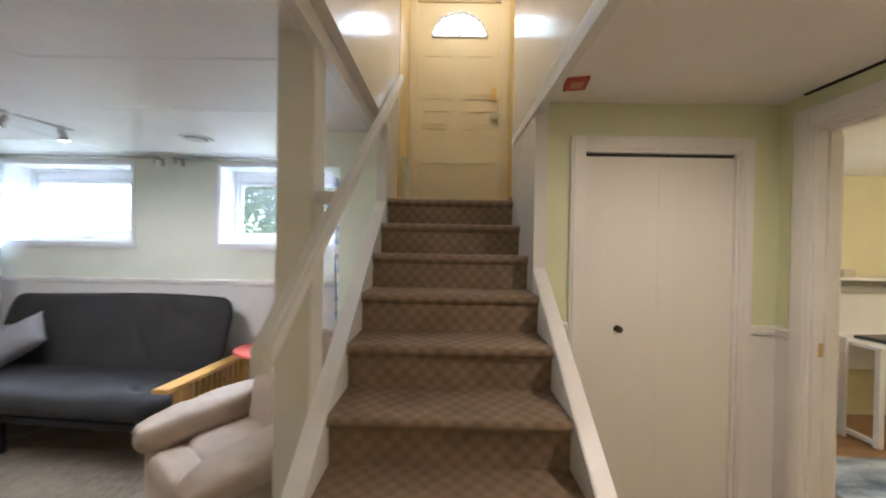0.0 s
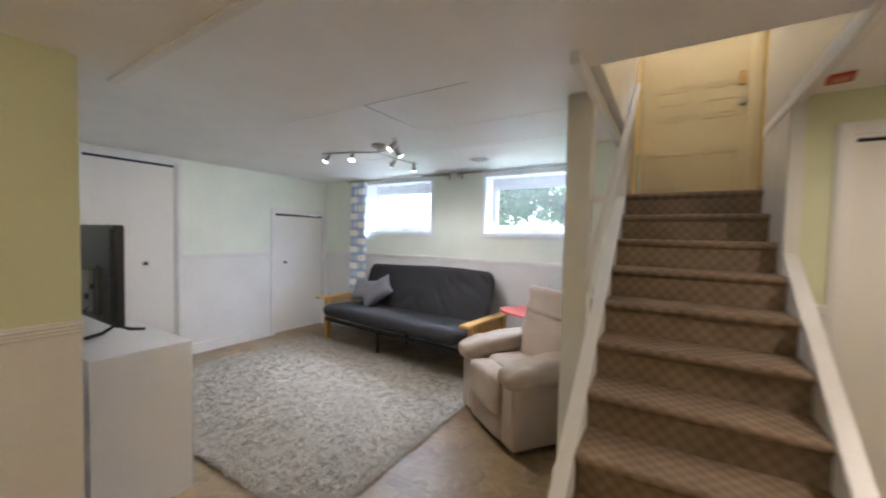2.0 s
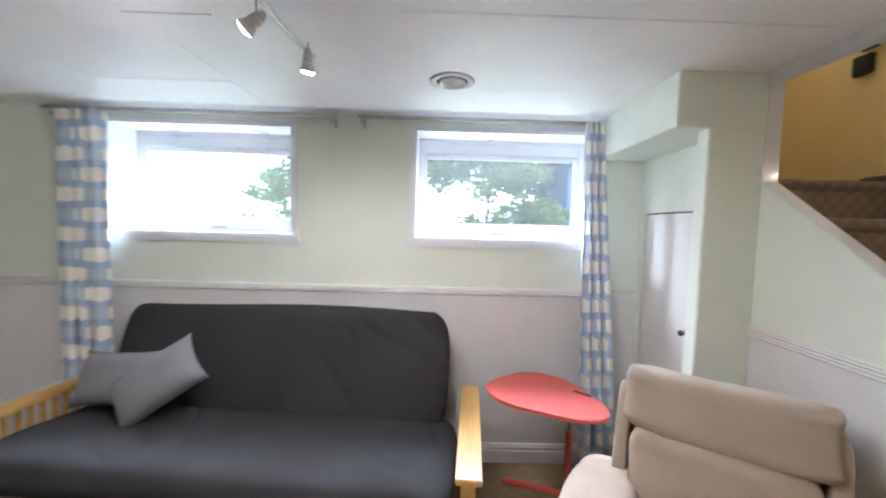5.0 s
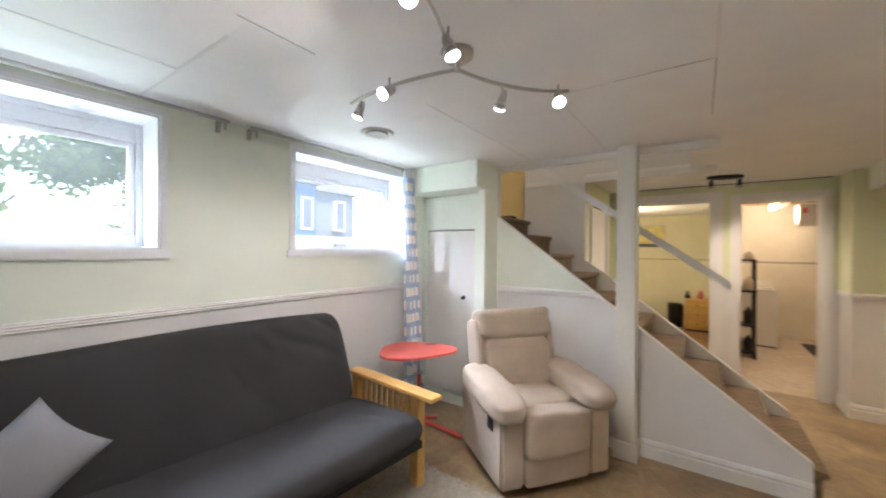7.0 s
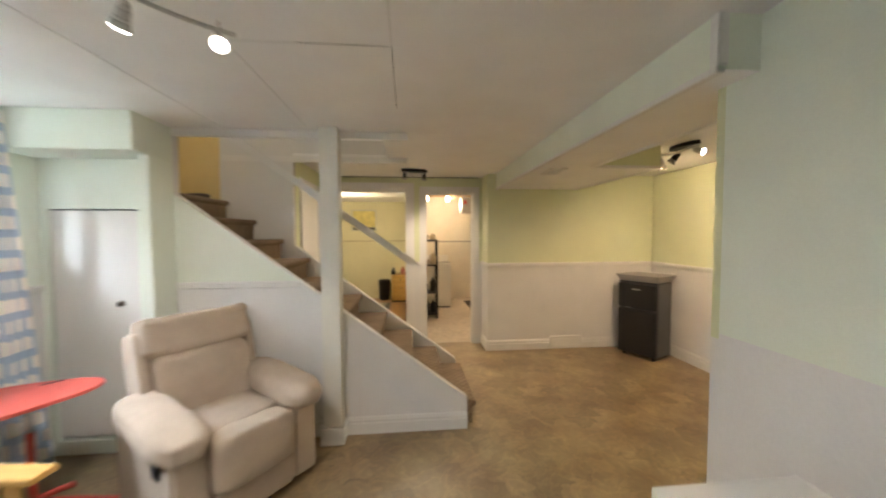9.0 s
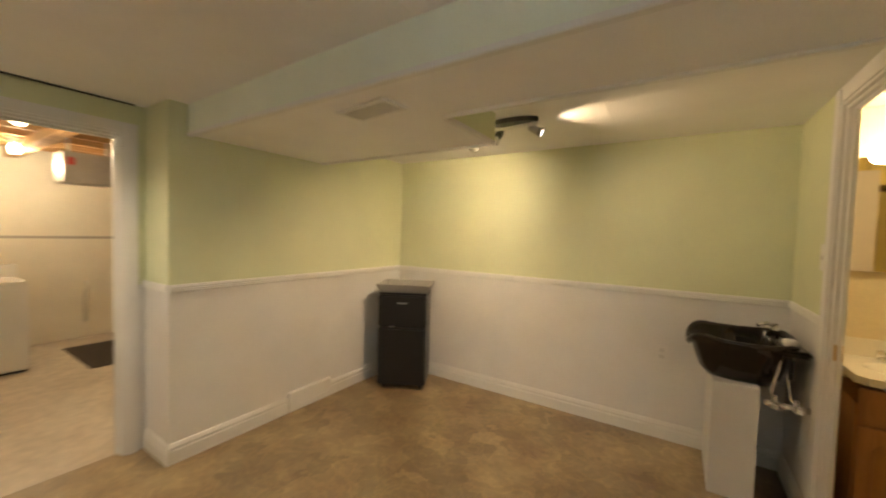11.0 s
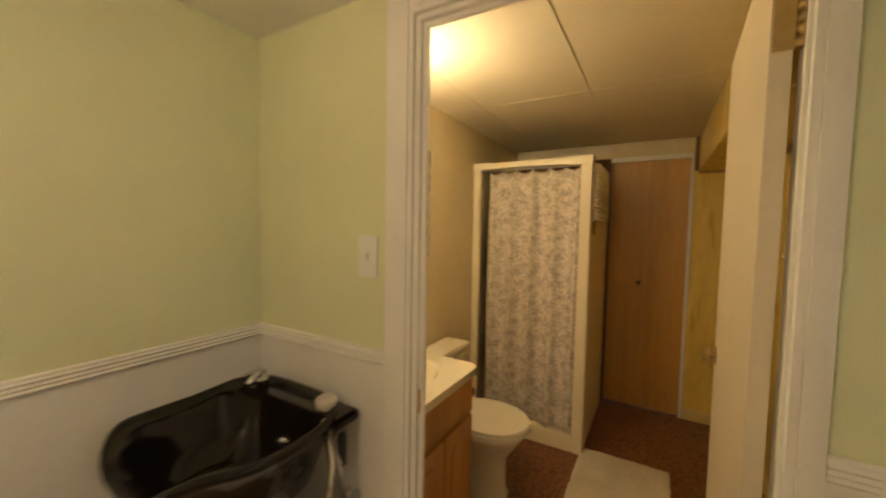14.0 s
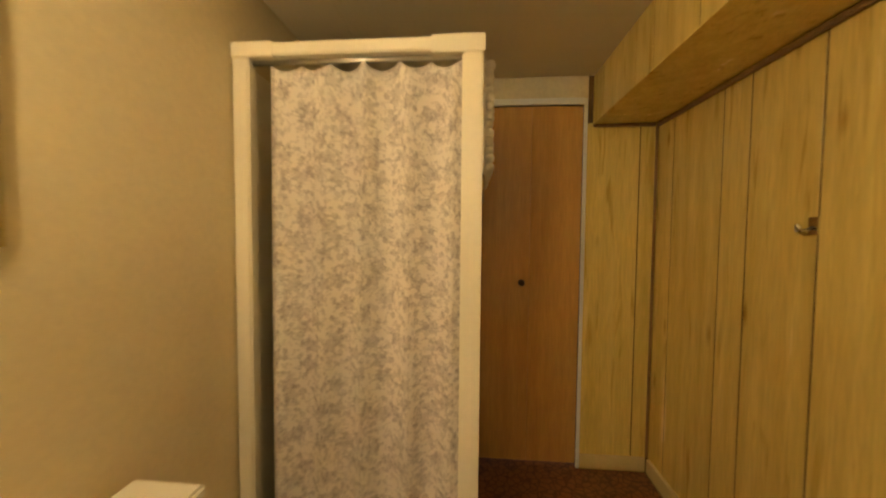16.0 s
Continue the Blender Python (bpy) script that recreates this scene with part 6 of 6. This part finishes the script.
for b_scale, petals, size, depth, seed, warp, k in ((12.0, 5.0, 0.29, 0.11, 0.0, 0.15, 0.82), (19.0, 2.0, 0.20, 0.25, 5.3, 0.35, 0.83), (28.0, 6.0, 0.20, 0.12, 2.2, 0.2, 0.85), (40.0, 2.0, 0.16, 0.26, 9.1, 0.4, 0.85)):
    recolour(FLORAL, blossom(b_scale, petals, size, depth, seed, warp), (1.04, 1.03, 1.02), (k, k * 0.97, k * 0.96), 0.48, 0.52)
tr_, ms_ = n_.new("ShaderNodeBsdfTranslucent"), n_.new("ShaderNodeMixShader")
l_.new(b_.inputs["Base Color"].links[0].from_socket, tr_.inputs[0])
ms_.inputs[0].default_value = 0.15
l_.new(b_.outputs[0], ms_.inputs[1])
l_.new(tr_.outputs[0], ms_.inputs[2])
l_.new(ms_.outputs[0], n_["Material Output"].inputs[0])
hang("shower_curtain", "cream shower curtain with grey-brown floral print", Y0 + 0.105, Y1 - 0.058, SX - 0.034, 0.12, 1.85, 4.5, 0.024, FLORAL, axis="y", seed=3, nx=140, nz=48, scallop=0.028, hooks=6, cloth=0.85)
# knotted bath mat hung over the shower side
km = thing("knotted_mat", "cream knotted bath mat hanging on the shower side", "bath mat")
KNOT = mat("knotted_cotton", (0.74, 0.68, 0.56), 0.95, var=0.08, fine=120, bump=0.5)
part("backing", one(SX - 0.60, SX - 0.075, Y1 + 0.001, Y1 + 0.010, 1.50, 1.865), KNOT, km)
rnd = random.Random(8)
for row in range(13):
    bm = bmesh.new()
    for col in range(15):
        c = (SX - 0.09 - 0.035 * col + rnd.uniform(-0.004, 0.004), Y1 + 0.020 + rnd.uniform(-0.003, 0.005), 1.852 - 0.0275 * row + rnd.uniform(-0.003, 0.003))
        soft(bm, c, (0.019, 0.016, 0.0145), 0.8, 8, 6)
    part("strip", bm, KNOT, km)
part("tail", one(SX - 0.16, SX - 0.09, Y1 + 0.002, Y1 + 0.009, 1.41, 1.50), mat("tan_strap", (0.42, 0.30, 0.14), 0.8), km, "tan cloth strap", bevel=0.002)

bm = bmesh.new()
nx, ny = 40, 30
MATC = mat("cream_bath_mat", (0.66, 0.60, 0.48), 0.95, var=0.12, fine=90, bump=0.6, spec=0.1)
vs = [[bm.verts.new((-3.50 + 0.80 * i / nx + 0.008 * noise.noise(Vector((i * 0.5, j * 0.5, 1))), -1.42 + 0.5 * j / ny + 0.008 * noise.noise(Vector((i * 0.5, j * 0.5, 7))), 0.001 if i in (0, nx) or j in (0, ny) else 0.014 + 0.004 * noise.noise(Vector((i * 0.9, j * 0.9, 2))))) for j in range(ny + 1)] for i in range(nx + 1)]
for i in range(nx):
    for j in range(ny):
        bm.faces.new((vs[i][j], vs[i + 1][j], vs[i + 1][j + 1], vs[i][j + 1])).smooth = True
solid("bath_mat", bm, MATC, "cream fluffy bath mat on the bathroom floor", "bath mat")

bl = thing("ceiling_bulb", "bare lit bulb on the bathroom ceiling", "ceiling light", pose(-2.2, -1.94, 2.15))
bm = bmesh.new()
lathe(bm, ((0.05, 0.0), (0.05, -0.012), (0.03, -0.03), (0.022, -0.06)), n=24)
part("socket", bm, WHITE, bl)
bm = bmesh.new()
lathe(bm, ((0.018, -0.058), (0.03, -0.075), (0.038, -0.10), (0.03, -0.125), (0.008, -0.138)), n=20)
part("bulb", bm, emitter("warm_bulb", (1.0, 0.82, 0.5), 18.0), bl, "glowing bulb")
hk = thing("wall_hook", "small chrome robe hook on the panelling", "hook", pose(-3.42, BY, 1.33))
part("plate", one(-0.035, -0.02, -0.006, 0.0, -0.012, 0.012), STEEL, hk, bevel=0.002)
bm = bmesh.new()
bx(bm, 0.015, 0.045, -0.008, 0, -0.02, 0.03)
tube(bm, [(0.03, -0.006, 0.0), (0.03, -0.04, -0.012), (0.03, -0.05, 0.012)], 0.006, 8)
part("hook", bm, CHROME, hk)

tb = thing("toilet_brush", "dark grey toilet brush holder beside the shower", "toilet brush", pose(-3.17, -2.10, 0))
bm = bmesh.new()
lathe(bm, ((0.055, 0.0), (0.06, 0.01), (0.05, 0.13), (0.052, 0.135), (0.02, 0.14)), n=24)
part("holder", bm, mat("dark_grey_plastic", (0.05, 0.045, 0.04), 0.5), tb)
bm = bmesh.new()
lathe(bm, ((0.009, 0.135), (0.008, 0.28), (0.022, 0.30), (0.042, 0.33), (0.040, 0.36), (0.015, 0.375)), n=20)
part("handle", bm, mat("dark_grey_plastic", (0.07, 0.06, 0.05), 0.5), tb)

# ---- office ----
ob_ = thing("bookcase", "small white bookcase filled with books", "bookcase", pose(2.90, 3.0, 0))
part("side", one(-0.175, -0.157, -0.20, 0.16, 0, 0.77), WBOARD, ob_)
part("side", one(0.157, 0.175, -0.20, 0.16, 0, 0.77), WBOARD, ob_)
for z in (0.05, 0.28, 0.515, 0.752):
    part("shelf", one(-0.157, 0.157, -0.158, 0.16, z, z + 0.018), WBOARD, ob_)
part("back", one(-0.157, 0.157, 0.15, 0.158, 0.068, 0.752), WBOARD, ob_)
BOOKS = [mat("book_cover", c, 0.5, var=0.05) for c in ((0.5, 0.1, 0.05), (0.7, 0.45, 0.1), (0.08, 0.08, 0.1), (0.6, 0.55, 0.45), (0.12, 0.2, 0.4), (0.55, 0.3, 0.35), (0.5, 0.55, 0.2))]
rnd = random.Random(11)
for z, x1 in ((0.534, 0.14), (0.299, 0.06)):
    x = -0.15
    while x < x1:
        w, h = rnd.uniform(0.016, 0.034), rnd.uniform(0.15, 0.205)
        bm = bmesh.new()
        bx(bm, 0, w, -0.06, 0.06, 0, h)
        solid("book", bm, rnd.choice(BOOKS), "upright paperback book on the bookcase shelf", "book", bevel=0.002, m=pose(2.90 + x, 2.93, z, 0, rnd.choice((0, 0, 6)), 0), group="books")
        x += w + 0.004
bm = bmesh.new()
lathe(bm, ((0.05, 0.0), (0.065, 0.02), (0.07, 0.12), (0.06, 0.16)), n=20)
bk = solid("bucket", bm, mat("navy_plastic", (0.03, 0.05, 0.12), 0.4), "small navy bucket with a pale round patch", "bucket", m=pose(2.93, 2.94, 0.068))
bm = bmesh.new()
rod(bm, (0, -0.069, 0.085), (0, -0.073, 0.085), 0.04, n=20)
part("patch", bm, mat("pale_patch", (0.55, 0.58, 0.62), 0.5), bk, "pale round patch")
for k in range(3):
    bm = one(-0.10, 0.10, -0.07, 0.07, 0.0, 0.008)
    solid("paper_stack", bm, mat("paper", (0.7, 0.66, 0.6), 0.8), "loose papers stacked on the bookcase", "paper", m=pose(2.86, 2.95, 0.771 + 0.0085 * k, 0, 0, 9 * k))

dk = thing("desk", "white computer desk with a raised shelf", "desk")
part("tabletop", one(3.09, 4.3, 2.60, 3.18, 0.715, 0.74), WBOARD, dk, bevel=0.003)
for x in (3.13, 4.25):
    for y in (2.62, 3.13):
        part("leg", one(x - 0.02, x + 0.02, y, y + 0.035, 0, 0.715), WBOARD, dk)
    part("foot_rail", one(x - 0.018, x + 0.018, 2.655, 3.13, 0.015, 0.045), WBOARD, dk)
part("modesty_panel", one(3.15, 4.23, 3.05, 3.065, 0.45, 0.70), WBOARD, dk)
part("hutch_side", one(2.985, 3.005, 2.95, 3.18, 0.772, 1.32), WBOARD, dk)
part("hutch_side", one(4.27, 4.29, 2.95, 3.18, 0.74, 1.22), WBOARD, dk)
part("hutch_shelf", one(3.005, 4.29, 2.95, 3.18, 1.20, 1.222), WBOARD, dk)
part("hutch_band", one(3.005, 4.27, 3.10, 3.115, 1.08, 1.20), mat("grey_band", (0.42, 0.42, 0.38), 0.5), dk, "grey pinboard band")
part("hutch_back", one(3.005, 4.27, 3.12, 3.135, 0.74, 1.08), WBOARD, dk)
lp = thing("laptop", "closed dark laptop on the white desk", "laptop", pose(3.42, 2.82, 0.742, 0, 0, 8))
part("base", one(-0.17, 0.17, -0.12, 0.12, 0, 0.014), mat("laptop_grey", (0.12, 0.12, 0.13), 0.4), lp, bevel=0.004)
part("lid", one(-0.17, 0.17, -0.12, 0.12, 0.015, 0.024), BLACK, lp, bevel=0.004)
solid("small_box", one(3.24, 3.34, 3.0, 3.08, 1.223, 1.285), mat("cream_box", (0.6, 0.55, 0.42), 0.6), "small cream box on the desk shelf", "box", bevel=0.004)
OFRUG = mat("blue_grey_rug", (0.46, 0.46, 0.42), 0.95, var=0.2, scale=2.4, fine=50, bump=0.4, alt=(0.08, 0.10, 0.11), spec=0.1, stretch=(0.7, 2.2, 1))
solid("area_rug", one(2.27, 4.42, 1.05, 2.50, -0.003, 0.010), OFRUG, "blue-grey abstract patterned office rug", "rug", bevel=0.004)
bm = bmesh.new()
lathe(bm, ((0.10, 0.0), (0.105, 0.01), (0.125, 0.42), (0.13, 0.425), (0.12, 0.43), (0.10, 0.03)), n=24)
solid("trash_bin", bm, BLACK, "black plastic waste bin on the office floor", "bin", m=pose(4.82, 1.20, -0.003))
YWOOD = wood("yellow_pine_drawers", (0.62, 0.38, 0.10), (0.5, 0.28, 0.07), 0.4, axis=1)
du = thing("drawer_unit", "yellow pine three-drawer unit by the office wall", "drawers", pose(4.72, 0.87, -0.003))
part("body", one(-0.20, 0.24, -0.2, 0.16, 0.03, 0.56), YWOOD, du, bevel=0.004)
for k in range(3):
    d_ = part("drawer_front", one(-0.216, -0.20, -0.185, 0.145, 0.055 + 0.165 * k, 0.205 + 0.165 * k), YWOOD, du, bevel=0.003)
    knob(d_, (-0.216, -0.02, 0.13 + 0.165 * k), (-1, 0, 0), 0.012)
part("plinth", one(-0.19, 0.23, -0.19, 0.15, 0.0, 0.03), BLACK, du)
bm = bmesh.new()
lathe(bm, ((0.045, 0.0), (0.05, 0.08), (0.03, 0.11), (0.025, 0.15)), n=16)
solid("bottle", bm, mat("red_white_bottle", (0.6, 0.2, 0.15), 0.4), "red spray bottle on the drawer unit", "bottle", m=pose(4.68, 0.80, 0.558))
tp = thing("tape_machine", "small dark machine on the drawer unit", "machine", pose(4.68, 1.0, 0.558))
part("body", one(-0.06, 0.06, -0.045, 0.045, 0, 0.07), BLACK, tp, bevel=0.01)
part("head", one(-0.05, 0.05, -0.035, 0.035, 0.07, 0.13), mat("machine_grey", (0.2, 0.19, 0.17), 0.5), tp, bevel=0.012)
pc = thing("picture", "yellow framed picture with a dark lower band", "picture")
part("frame", one(4.975, 4.999, 1.36, 1.90, 1.47, 1.93), mat("pale_frame", (0.62, 0.6, 0.45), 0.5), pc, bevel=0.004)
part("image", one(4.971, 4.9745, 1.39, 1.87, 1.56, 1.90), mat("yellow_print", (0.70, 0.60, 0.2), 0.6, var=0.15, scale=9), pc)
part("band", one(4.971, 4.9745, 1.39, 1.87, 1.49, 1.555), mat("dark_print", (0.12, 0.11, 0.08), 0.6), pc, "dark lower band")
SHEER = mat("sheer_curtain", (0.82, 0.82, 0.78), 0.8, var=0.03)
hang("curtain", "white sheer curtain beside the office window", 2.84, 3.12, 3.14, 1.22, 2.02, 4, 0.02, SHEER, seed=6, nx=50, nz=12)
bm = bmesh.new()
rod(bm, (2.2, 3.14, 2.03), (3.2, 3.14, 2.03), 0.008)
solid("curtain_rod", bm, GREYROD, "thin dark rod over the office window", "curtain rod")

vc = thing("stick_vacuum", "black stick vacuum leaning beside the bookcase", "vacuum", pose(2.60, 2.93, -0.004, -4, 3, 0))
bm = bmesh.new()
bx(bm, -0.11, 0.11, -0.06, 0.05, 0.0, 0.05)
part("floor_head", bm, BLACK, vc, bevel=0.012)
bm = bmesh.new()
tube(bm, [(0, 0, 0.05), (0, 0, 0.55)], 0.016)
part("tube", bm, mat("vacuum_grey", (0.22, 0.22, 0.22), 0.4), vc, "grey tube")
part("body", one(-0.045, 0.045, -0.05, 0.05, 0.55, 0.86), BLACK, vc, bevel=0.02)
bm = bmesh.new()
tube(bm, [(0, 0, 0.86), (-0.01, 0.0, 0.98), (0.0, -0.03, 1.07), (0.05, -0.05, 1.08), (0.07, -0.05, 1.0), (0.04, -0.03, 0.90)], 0.017)
part("handle", bm, BLACK, vc)

# ---- laundry ----
rk = thing("shelf_rack", "black metal shelf rack with laundry supplies", "rack", pose(3.16, 0.36, -0.012))
for x in (-0.14, 0.14):
    for y in (-0.15, 0.15):
        part("post", one(x - 0.012, x + 0.012, y - 0.012, y + 0.012, 0, 1.32), FRAMEBLK, rk)
for z in (0.06, 0.42, 0.88, 1.30):
    part("shelf", one(-0.15, 0.15, -0.165, 0.165, z, z + 0.025), FRAMEBLK, rk, bevel=0.003)
rnd = random.Random(5)
for z in (0.085, 0.445, 0.905, 1.325):
    for y in (-0.09, 0.03):
        w, h = rnd.uniform(0.04, 0.06), rnd.uniform(0.10, 0.24 if z < 1.2 else 0.12)
        bm = bmesh.new()
        lathe(bm, ((w, 0.0), (w, h * 0.7), (w * 0.4, h * 0.85), (w * 0.35, h)), n=14)
        dark = z < 0.9
        solid("bottle", bm, BLACK if dark else mat("bottle_tan", (0.5, 0.42, 0.3), 0.5), "dark detergent bottle on the rack" if dark else "tan bottle on the rack", "bottle", m=pose(3.14, 0.36 + y, z - 0.012), group="bottles on the rack")
ENAMEL = mat("white_enamel", (0.80, 0.78, 0.72), 0.25, var=0.02, bump=0.0, coat=0.2)
wm = thing("washing_machine", "white top-loading washing machine", "washing machine", pose(4.2, 0.20, -0.012))
part("body", one(-0.30, 0.30, -0.33, 0.33, 0.02, 0.84), ENAMEL, wm, bevel=0.012)
part("lid", one(-0.305, 0.2, -0.32, 0.32, 0.84, 0.86), ENAMEL, wm, bevel=0.006)
part("control_panel", one(0.2, 0.30, -0.33, 0.33, 0.84, 0.98), ENAMEL, wm, bevel=0.01)
# black block that paints the shaded gap under the machine
part("base_gap_shade", one(-0.28, 0.28, -0.31, 0.31, 0.0, 0.02), BLACK, wm)
solid("floor_mat", one(3.52, 4.5, -0.93, -0.47, -0.011, 0.0), mat("dark_rubber", (0.045, 0.035, 0.028), 0.8, fine=90, bump=0.3), "dark rubber mat on the laundry floor", "mat", bevel=0.003)
dc = thing("electrical_box", "grey metal box hung under the joists", "electrical box")
for y in (-0.60, -0.33):
    part("strap", one(3.47, 3.49, y, y + 0.02, 2.06, 2.191), STEEL, dc, "steel hanging strap")
part("body", one(3.46, 3.76, -0.645, -0.28, 1.78, 2.06), mat("galvanised", (0.42, 0.38, 0.32), 0.45, 0.6), dc, bevel=0.004)
part("tag", one(3.454, 3.4595, -0.36, -0.31, 1.94, 2.01), mat("red_tag", (0.5, 0.06, 0.04), 0.5), dc, "small red tag")
bm = bmesh.new()
tube(bm, [(4.88, -0.75, 0.2), (4.86, -0.75, 0.55), (4.80, -0.75, 0.62), (4.84, -0.75, 0.70)], 0.02)
solid("drain_pipe", bm, ENAMEL, "white drain pipe on the laundry wall", "pipe")
for x, y in ((2.5, 0.12), (4.1, -0.09), (4.1, 0.32)):
    lb = thing("ceiling_bulb", "bare lit bulb under the laundry joists", "ceiling light", pose(x, y, 2.20), "laundry bulbs")
    bm = bmesh.new()
    lathe(bm, ((0.055, 0.0), (0.055, -0.02), (0.03, -0.045), (0.022, -0.06)), n=20)
    rod(bm, (0, 0, 0), (0, 0, 0.162), 0.008)
    part("socket", bm, WHITE, lb)
    bm = bmesh.new()
    lathe(bm, ((0.018, -0.058), (0.032, -0.08), (0.04, -0.11), (0.03, -0.14), (0.008, -0.152)), n=18)
    part("bulb", bm, bpy.data.materials["warm_bulb"], lb, "glowing bulb")

# ---- outside the windows ----
GRASS = mat("grass", (0.26, 0.34, 0.14), 0.9, var=0.2, scale=1.2, fine=30, bump=0.5)
bm = bmesh.new()
bx(bm, -400, 400, 3.46, 600, 1.0, 1.22)
solid("ground", bm, GRASS, "lawn outside the basement windows", "ground", "structure")
LEAF = mat("leaves", (0.24, 0.33, 0.12), 0.6, var=0.25, scale=3, fine=8)
n_, l_, b_ = nodes_of(LEAF)
tr_, ms_ = n_.new("ShaderNodeBsdfTranslucent"), n_.new("ShaderNodeMixShader")
tr_.inputs[0].default_value = (0.26, 0.40, 0.12, 1)
l_.new(b_.outputs[0], ms_.inputs[1])
l_.new(tr_.outputs[0], ms_.inputs[2])
l_.new(ms_.outputs[0], n_["Material Output"].inputs[0])
BARK = mat("bark", (0.22, 0.17, 0.12), 0.9, var=0.2, fine=20, bump=0.6)


def tree(label, x, y, h, r, seed):
    """A tapered trunk with limbs and a loose crown of many small leaves in clumps."""
    rnd = random.Random(seed)
    t = thing("tree", label, "tree", pose(x, y, 1.22))
    bm = bmesh.new()
    rod(bm, (0, 0, 0), (0.1, 0, h * 0.55), 0.06, 0.03, 10)
    tips = []
    for k in range(13):
        a, up = rnd.uniform(0, 6.28), rnd.uniform(0.12, 0.95)
        tip = (r * 0.75 * math.cos(a) * (1.15 - up * 0.5), r * 0.75 * math.sin(a) * (1.15 - up * 0.5), h * up)
        rod(bm, (0.05, 0, h * min(up * 0.7, rnd.uniform(0.1, 0.5))), tip, 0.02, 0.006, 7)
        tips.append(Vector(tip))
    part("trunk", bm, BARK, t)
    vv, ff = [], []
    for tip in tips + [Vector((0, 0, h * 0.9)), Vector((0.2, -0.3, h * 0.6))]:
        for _ in range(4):
            c = tip + Vector((rnd.gauss(0, r * 0.22), rnd.gauss(0, r * 0.22), rnd.gauss(0, r * 0.18)))
            for _ in range(95):
                p = c + Vector((rnd.gauss(0, r * 0.12), rnd.gauss(0, r * 0.12), rnd.gauss(0, r * 0.09)))
                u = Vector((rnd.gauss(0, 1), rnd.gauss(0, 1), rnd.gauss(0, 1))).normalized() * rnd.uniform(0.05, 0.10)
                w = u.cross(Vector((rnd.gauss(0, 1), rnd.gauss(0, 1), rnd.gauss(0, 1)))).normalized() * 0.05
                k = len(vv)
                vv += [tuple(p - u), tuple(p + w), tuple(p + u), tuple(p - w)]
                ff.append((k, k + 1, k + 2, k + 3))
    me = bpy.data.meshes.new("crown")
    me.from_pydata(vv, [], ff)
    me.materials.append(LEAF)
    c = new("crown", me)
    c.parent = t
    return t


for x, y, h, r, s in ((-5.2, 10.5, 3.1, 1.5, 1), (-2.8, 10.2, 3.3, 1.6, 2), (-0.5, 10.8, 2.9, 1.5, 3), (0.9, 12.5, 3.0, 1.4, 4)):
    tree("leafy green shrub-like tree on the lawn", x, y, h, r, s)
BLUES = mat("blue_siding", (0.17, 0.29, 0.58), 0.6, var=0.05)
GREYS = mat("grey_siding", (0.30, 0.33, 0.40), 0.6, var=0.05)
hs = thing("house", "low neighbouring house, blue and grey siding, grey roof", "house", pose(3.7, 12.2, 1.22))
part("wall", one(-2.0, 0.05, -1.5, 1.5, 0, 2.15), BLUES, hs, "blue sided wing")
part("wall", one(0.05, 1.7, -1.35, 1.5, 0, 2.0), GREYS, hs, "grey sided wing")
for k in range(12):
    part("siding_board", one(-2.01, 0.05, -1.52, -1.5, 0.175 * k + 0.02, 0.175 * k + 0.17), BLUES, hs)
for k in range(11):
    part("siding_board", one(0.05, 1.71, -1.37, -1.35, 0.175 * k + 0.02, 0.175 * k + 0.17), GREYS, hs)
bm = bmesh.new()
slab(bm, ((-1.7, 2.15), (1.7, 2.15), (0, 3.0)), 0, -2.2, 0.1)
part("roof", bm, mat("grey_shingle", (0.16, 0.16, 0.17), 0.85, fine=20, bump=0.5), hs)
bm = bmesh.new()
slab(bm, ((-1.55, 2.0), (1.6, 2.0), (0, 2.6)), 0, 0.1, 1.85)
part("roof", bm, bpy.data.materials["grey_shingle"], hs)
for x in (-0.5, 0.75):
    w_ = part("window", one(x, x + 0.42, -1.56, -1.36 if x > 0 else -1.52, 0.75, 1.75), VINYL, hs, bevel=0.01)
    part("pane", one(x + 0.06, x + 0.36, -1.568, -1.561, 0.81, 1.69), mat("far_glass", (0.22, 0.25, 0.30), 0.1), w_)
part("deck", one(-1.6, 1.8, -2.6, -1.6, 0.0, 0.14), mat("wood_deck", (0.45, 0.32, 0.2), 0.7), hs, "low wooden deck")

# glowing sheet added far behind the garden: washed-out sky, green blurs for woods
HAZE = emitter("bright_haze", (0.95, 0.98, 1.0), 2.2)
n_, l_, b_ = nodes_of(HAZE)
nz_ = n_.new("ShaderNodeTexNoise")
nz_.inputs["Scale"].default_value = 0.11
rp_ = n_.new("ShaderNodeValToRGB")
rp_.color_ramp.elements[0].color, rp_.color_ramp.elements[1].color = (0.40, 0.62, 0.33, 1), (1, 1, 1, 1)
rp_.color_ramp.elements[0].position, rp_.color_ramp.elements[1].position = 0.40, 0.56
co_ = n_.new("ShaderNodeTexCoord")
l_.new(co_.outputs["Object"], nz_.inputs["Vector"])
l_.new(nz_.outputs["Fac"], rp_.inputs[0])
l_.new(rp_.outputs[0], b_.inputs["Emission Color"])
solid("backdrop", one(-120, 120, 70, 70.5, 1.2, 60), HAZE, "glowing backdrop of washed-out sky and blurred green woods beyond the garden", "backdrop", "structure")
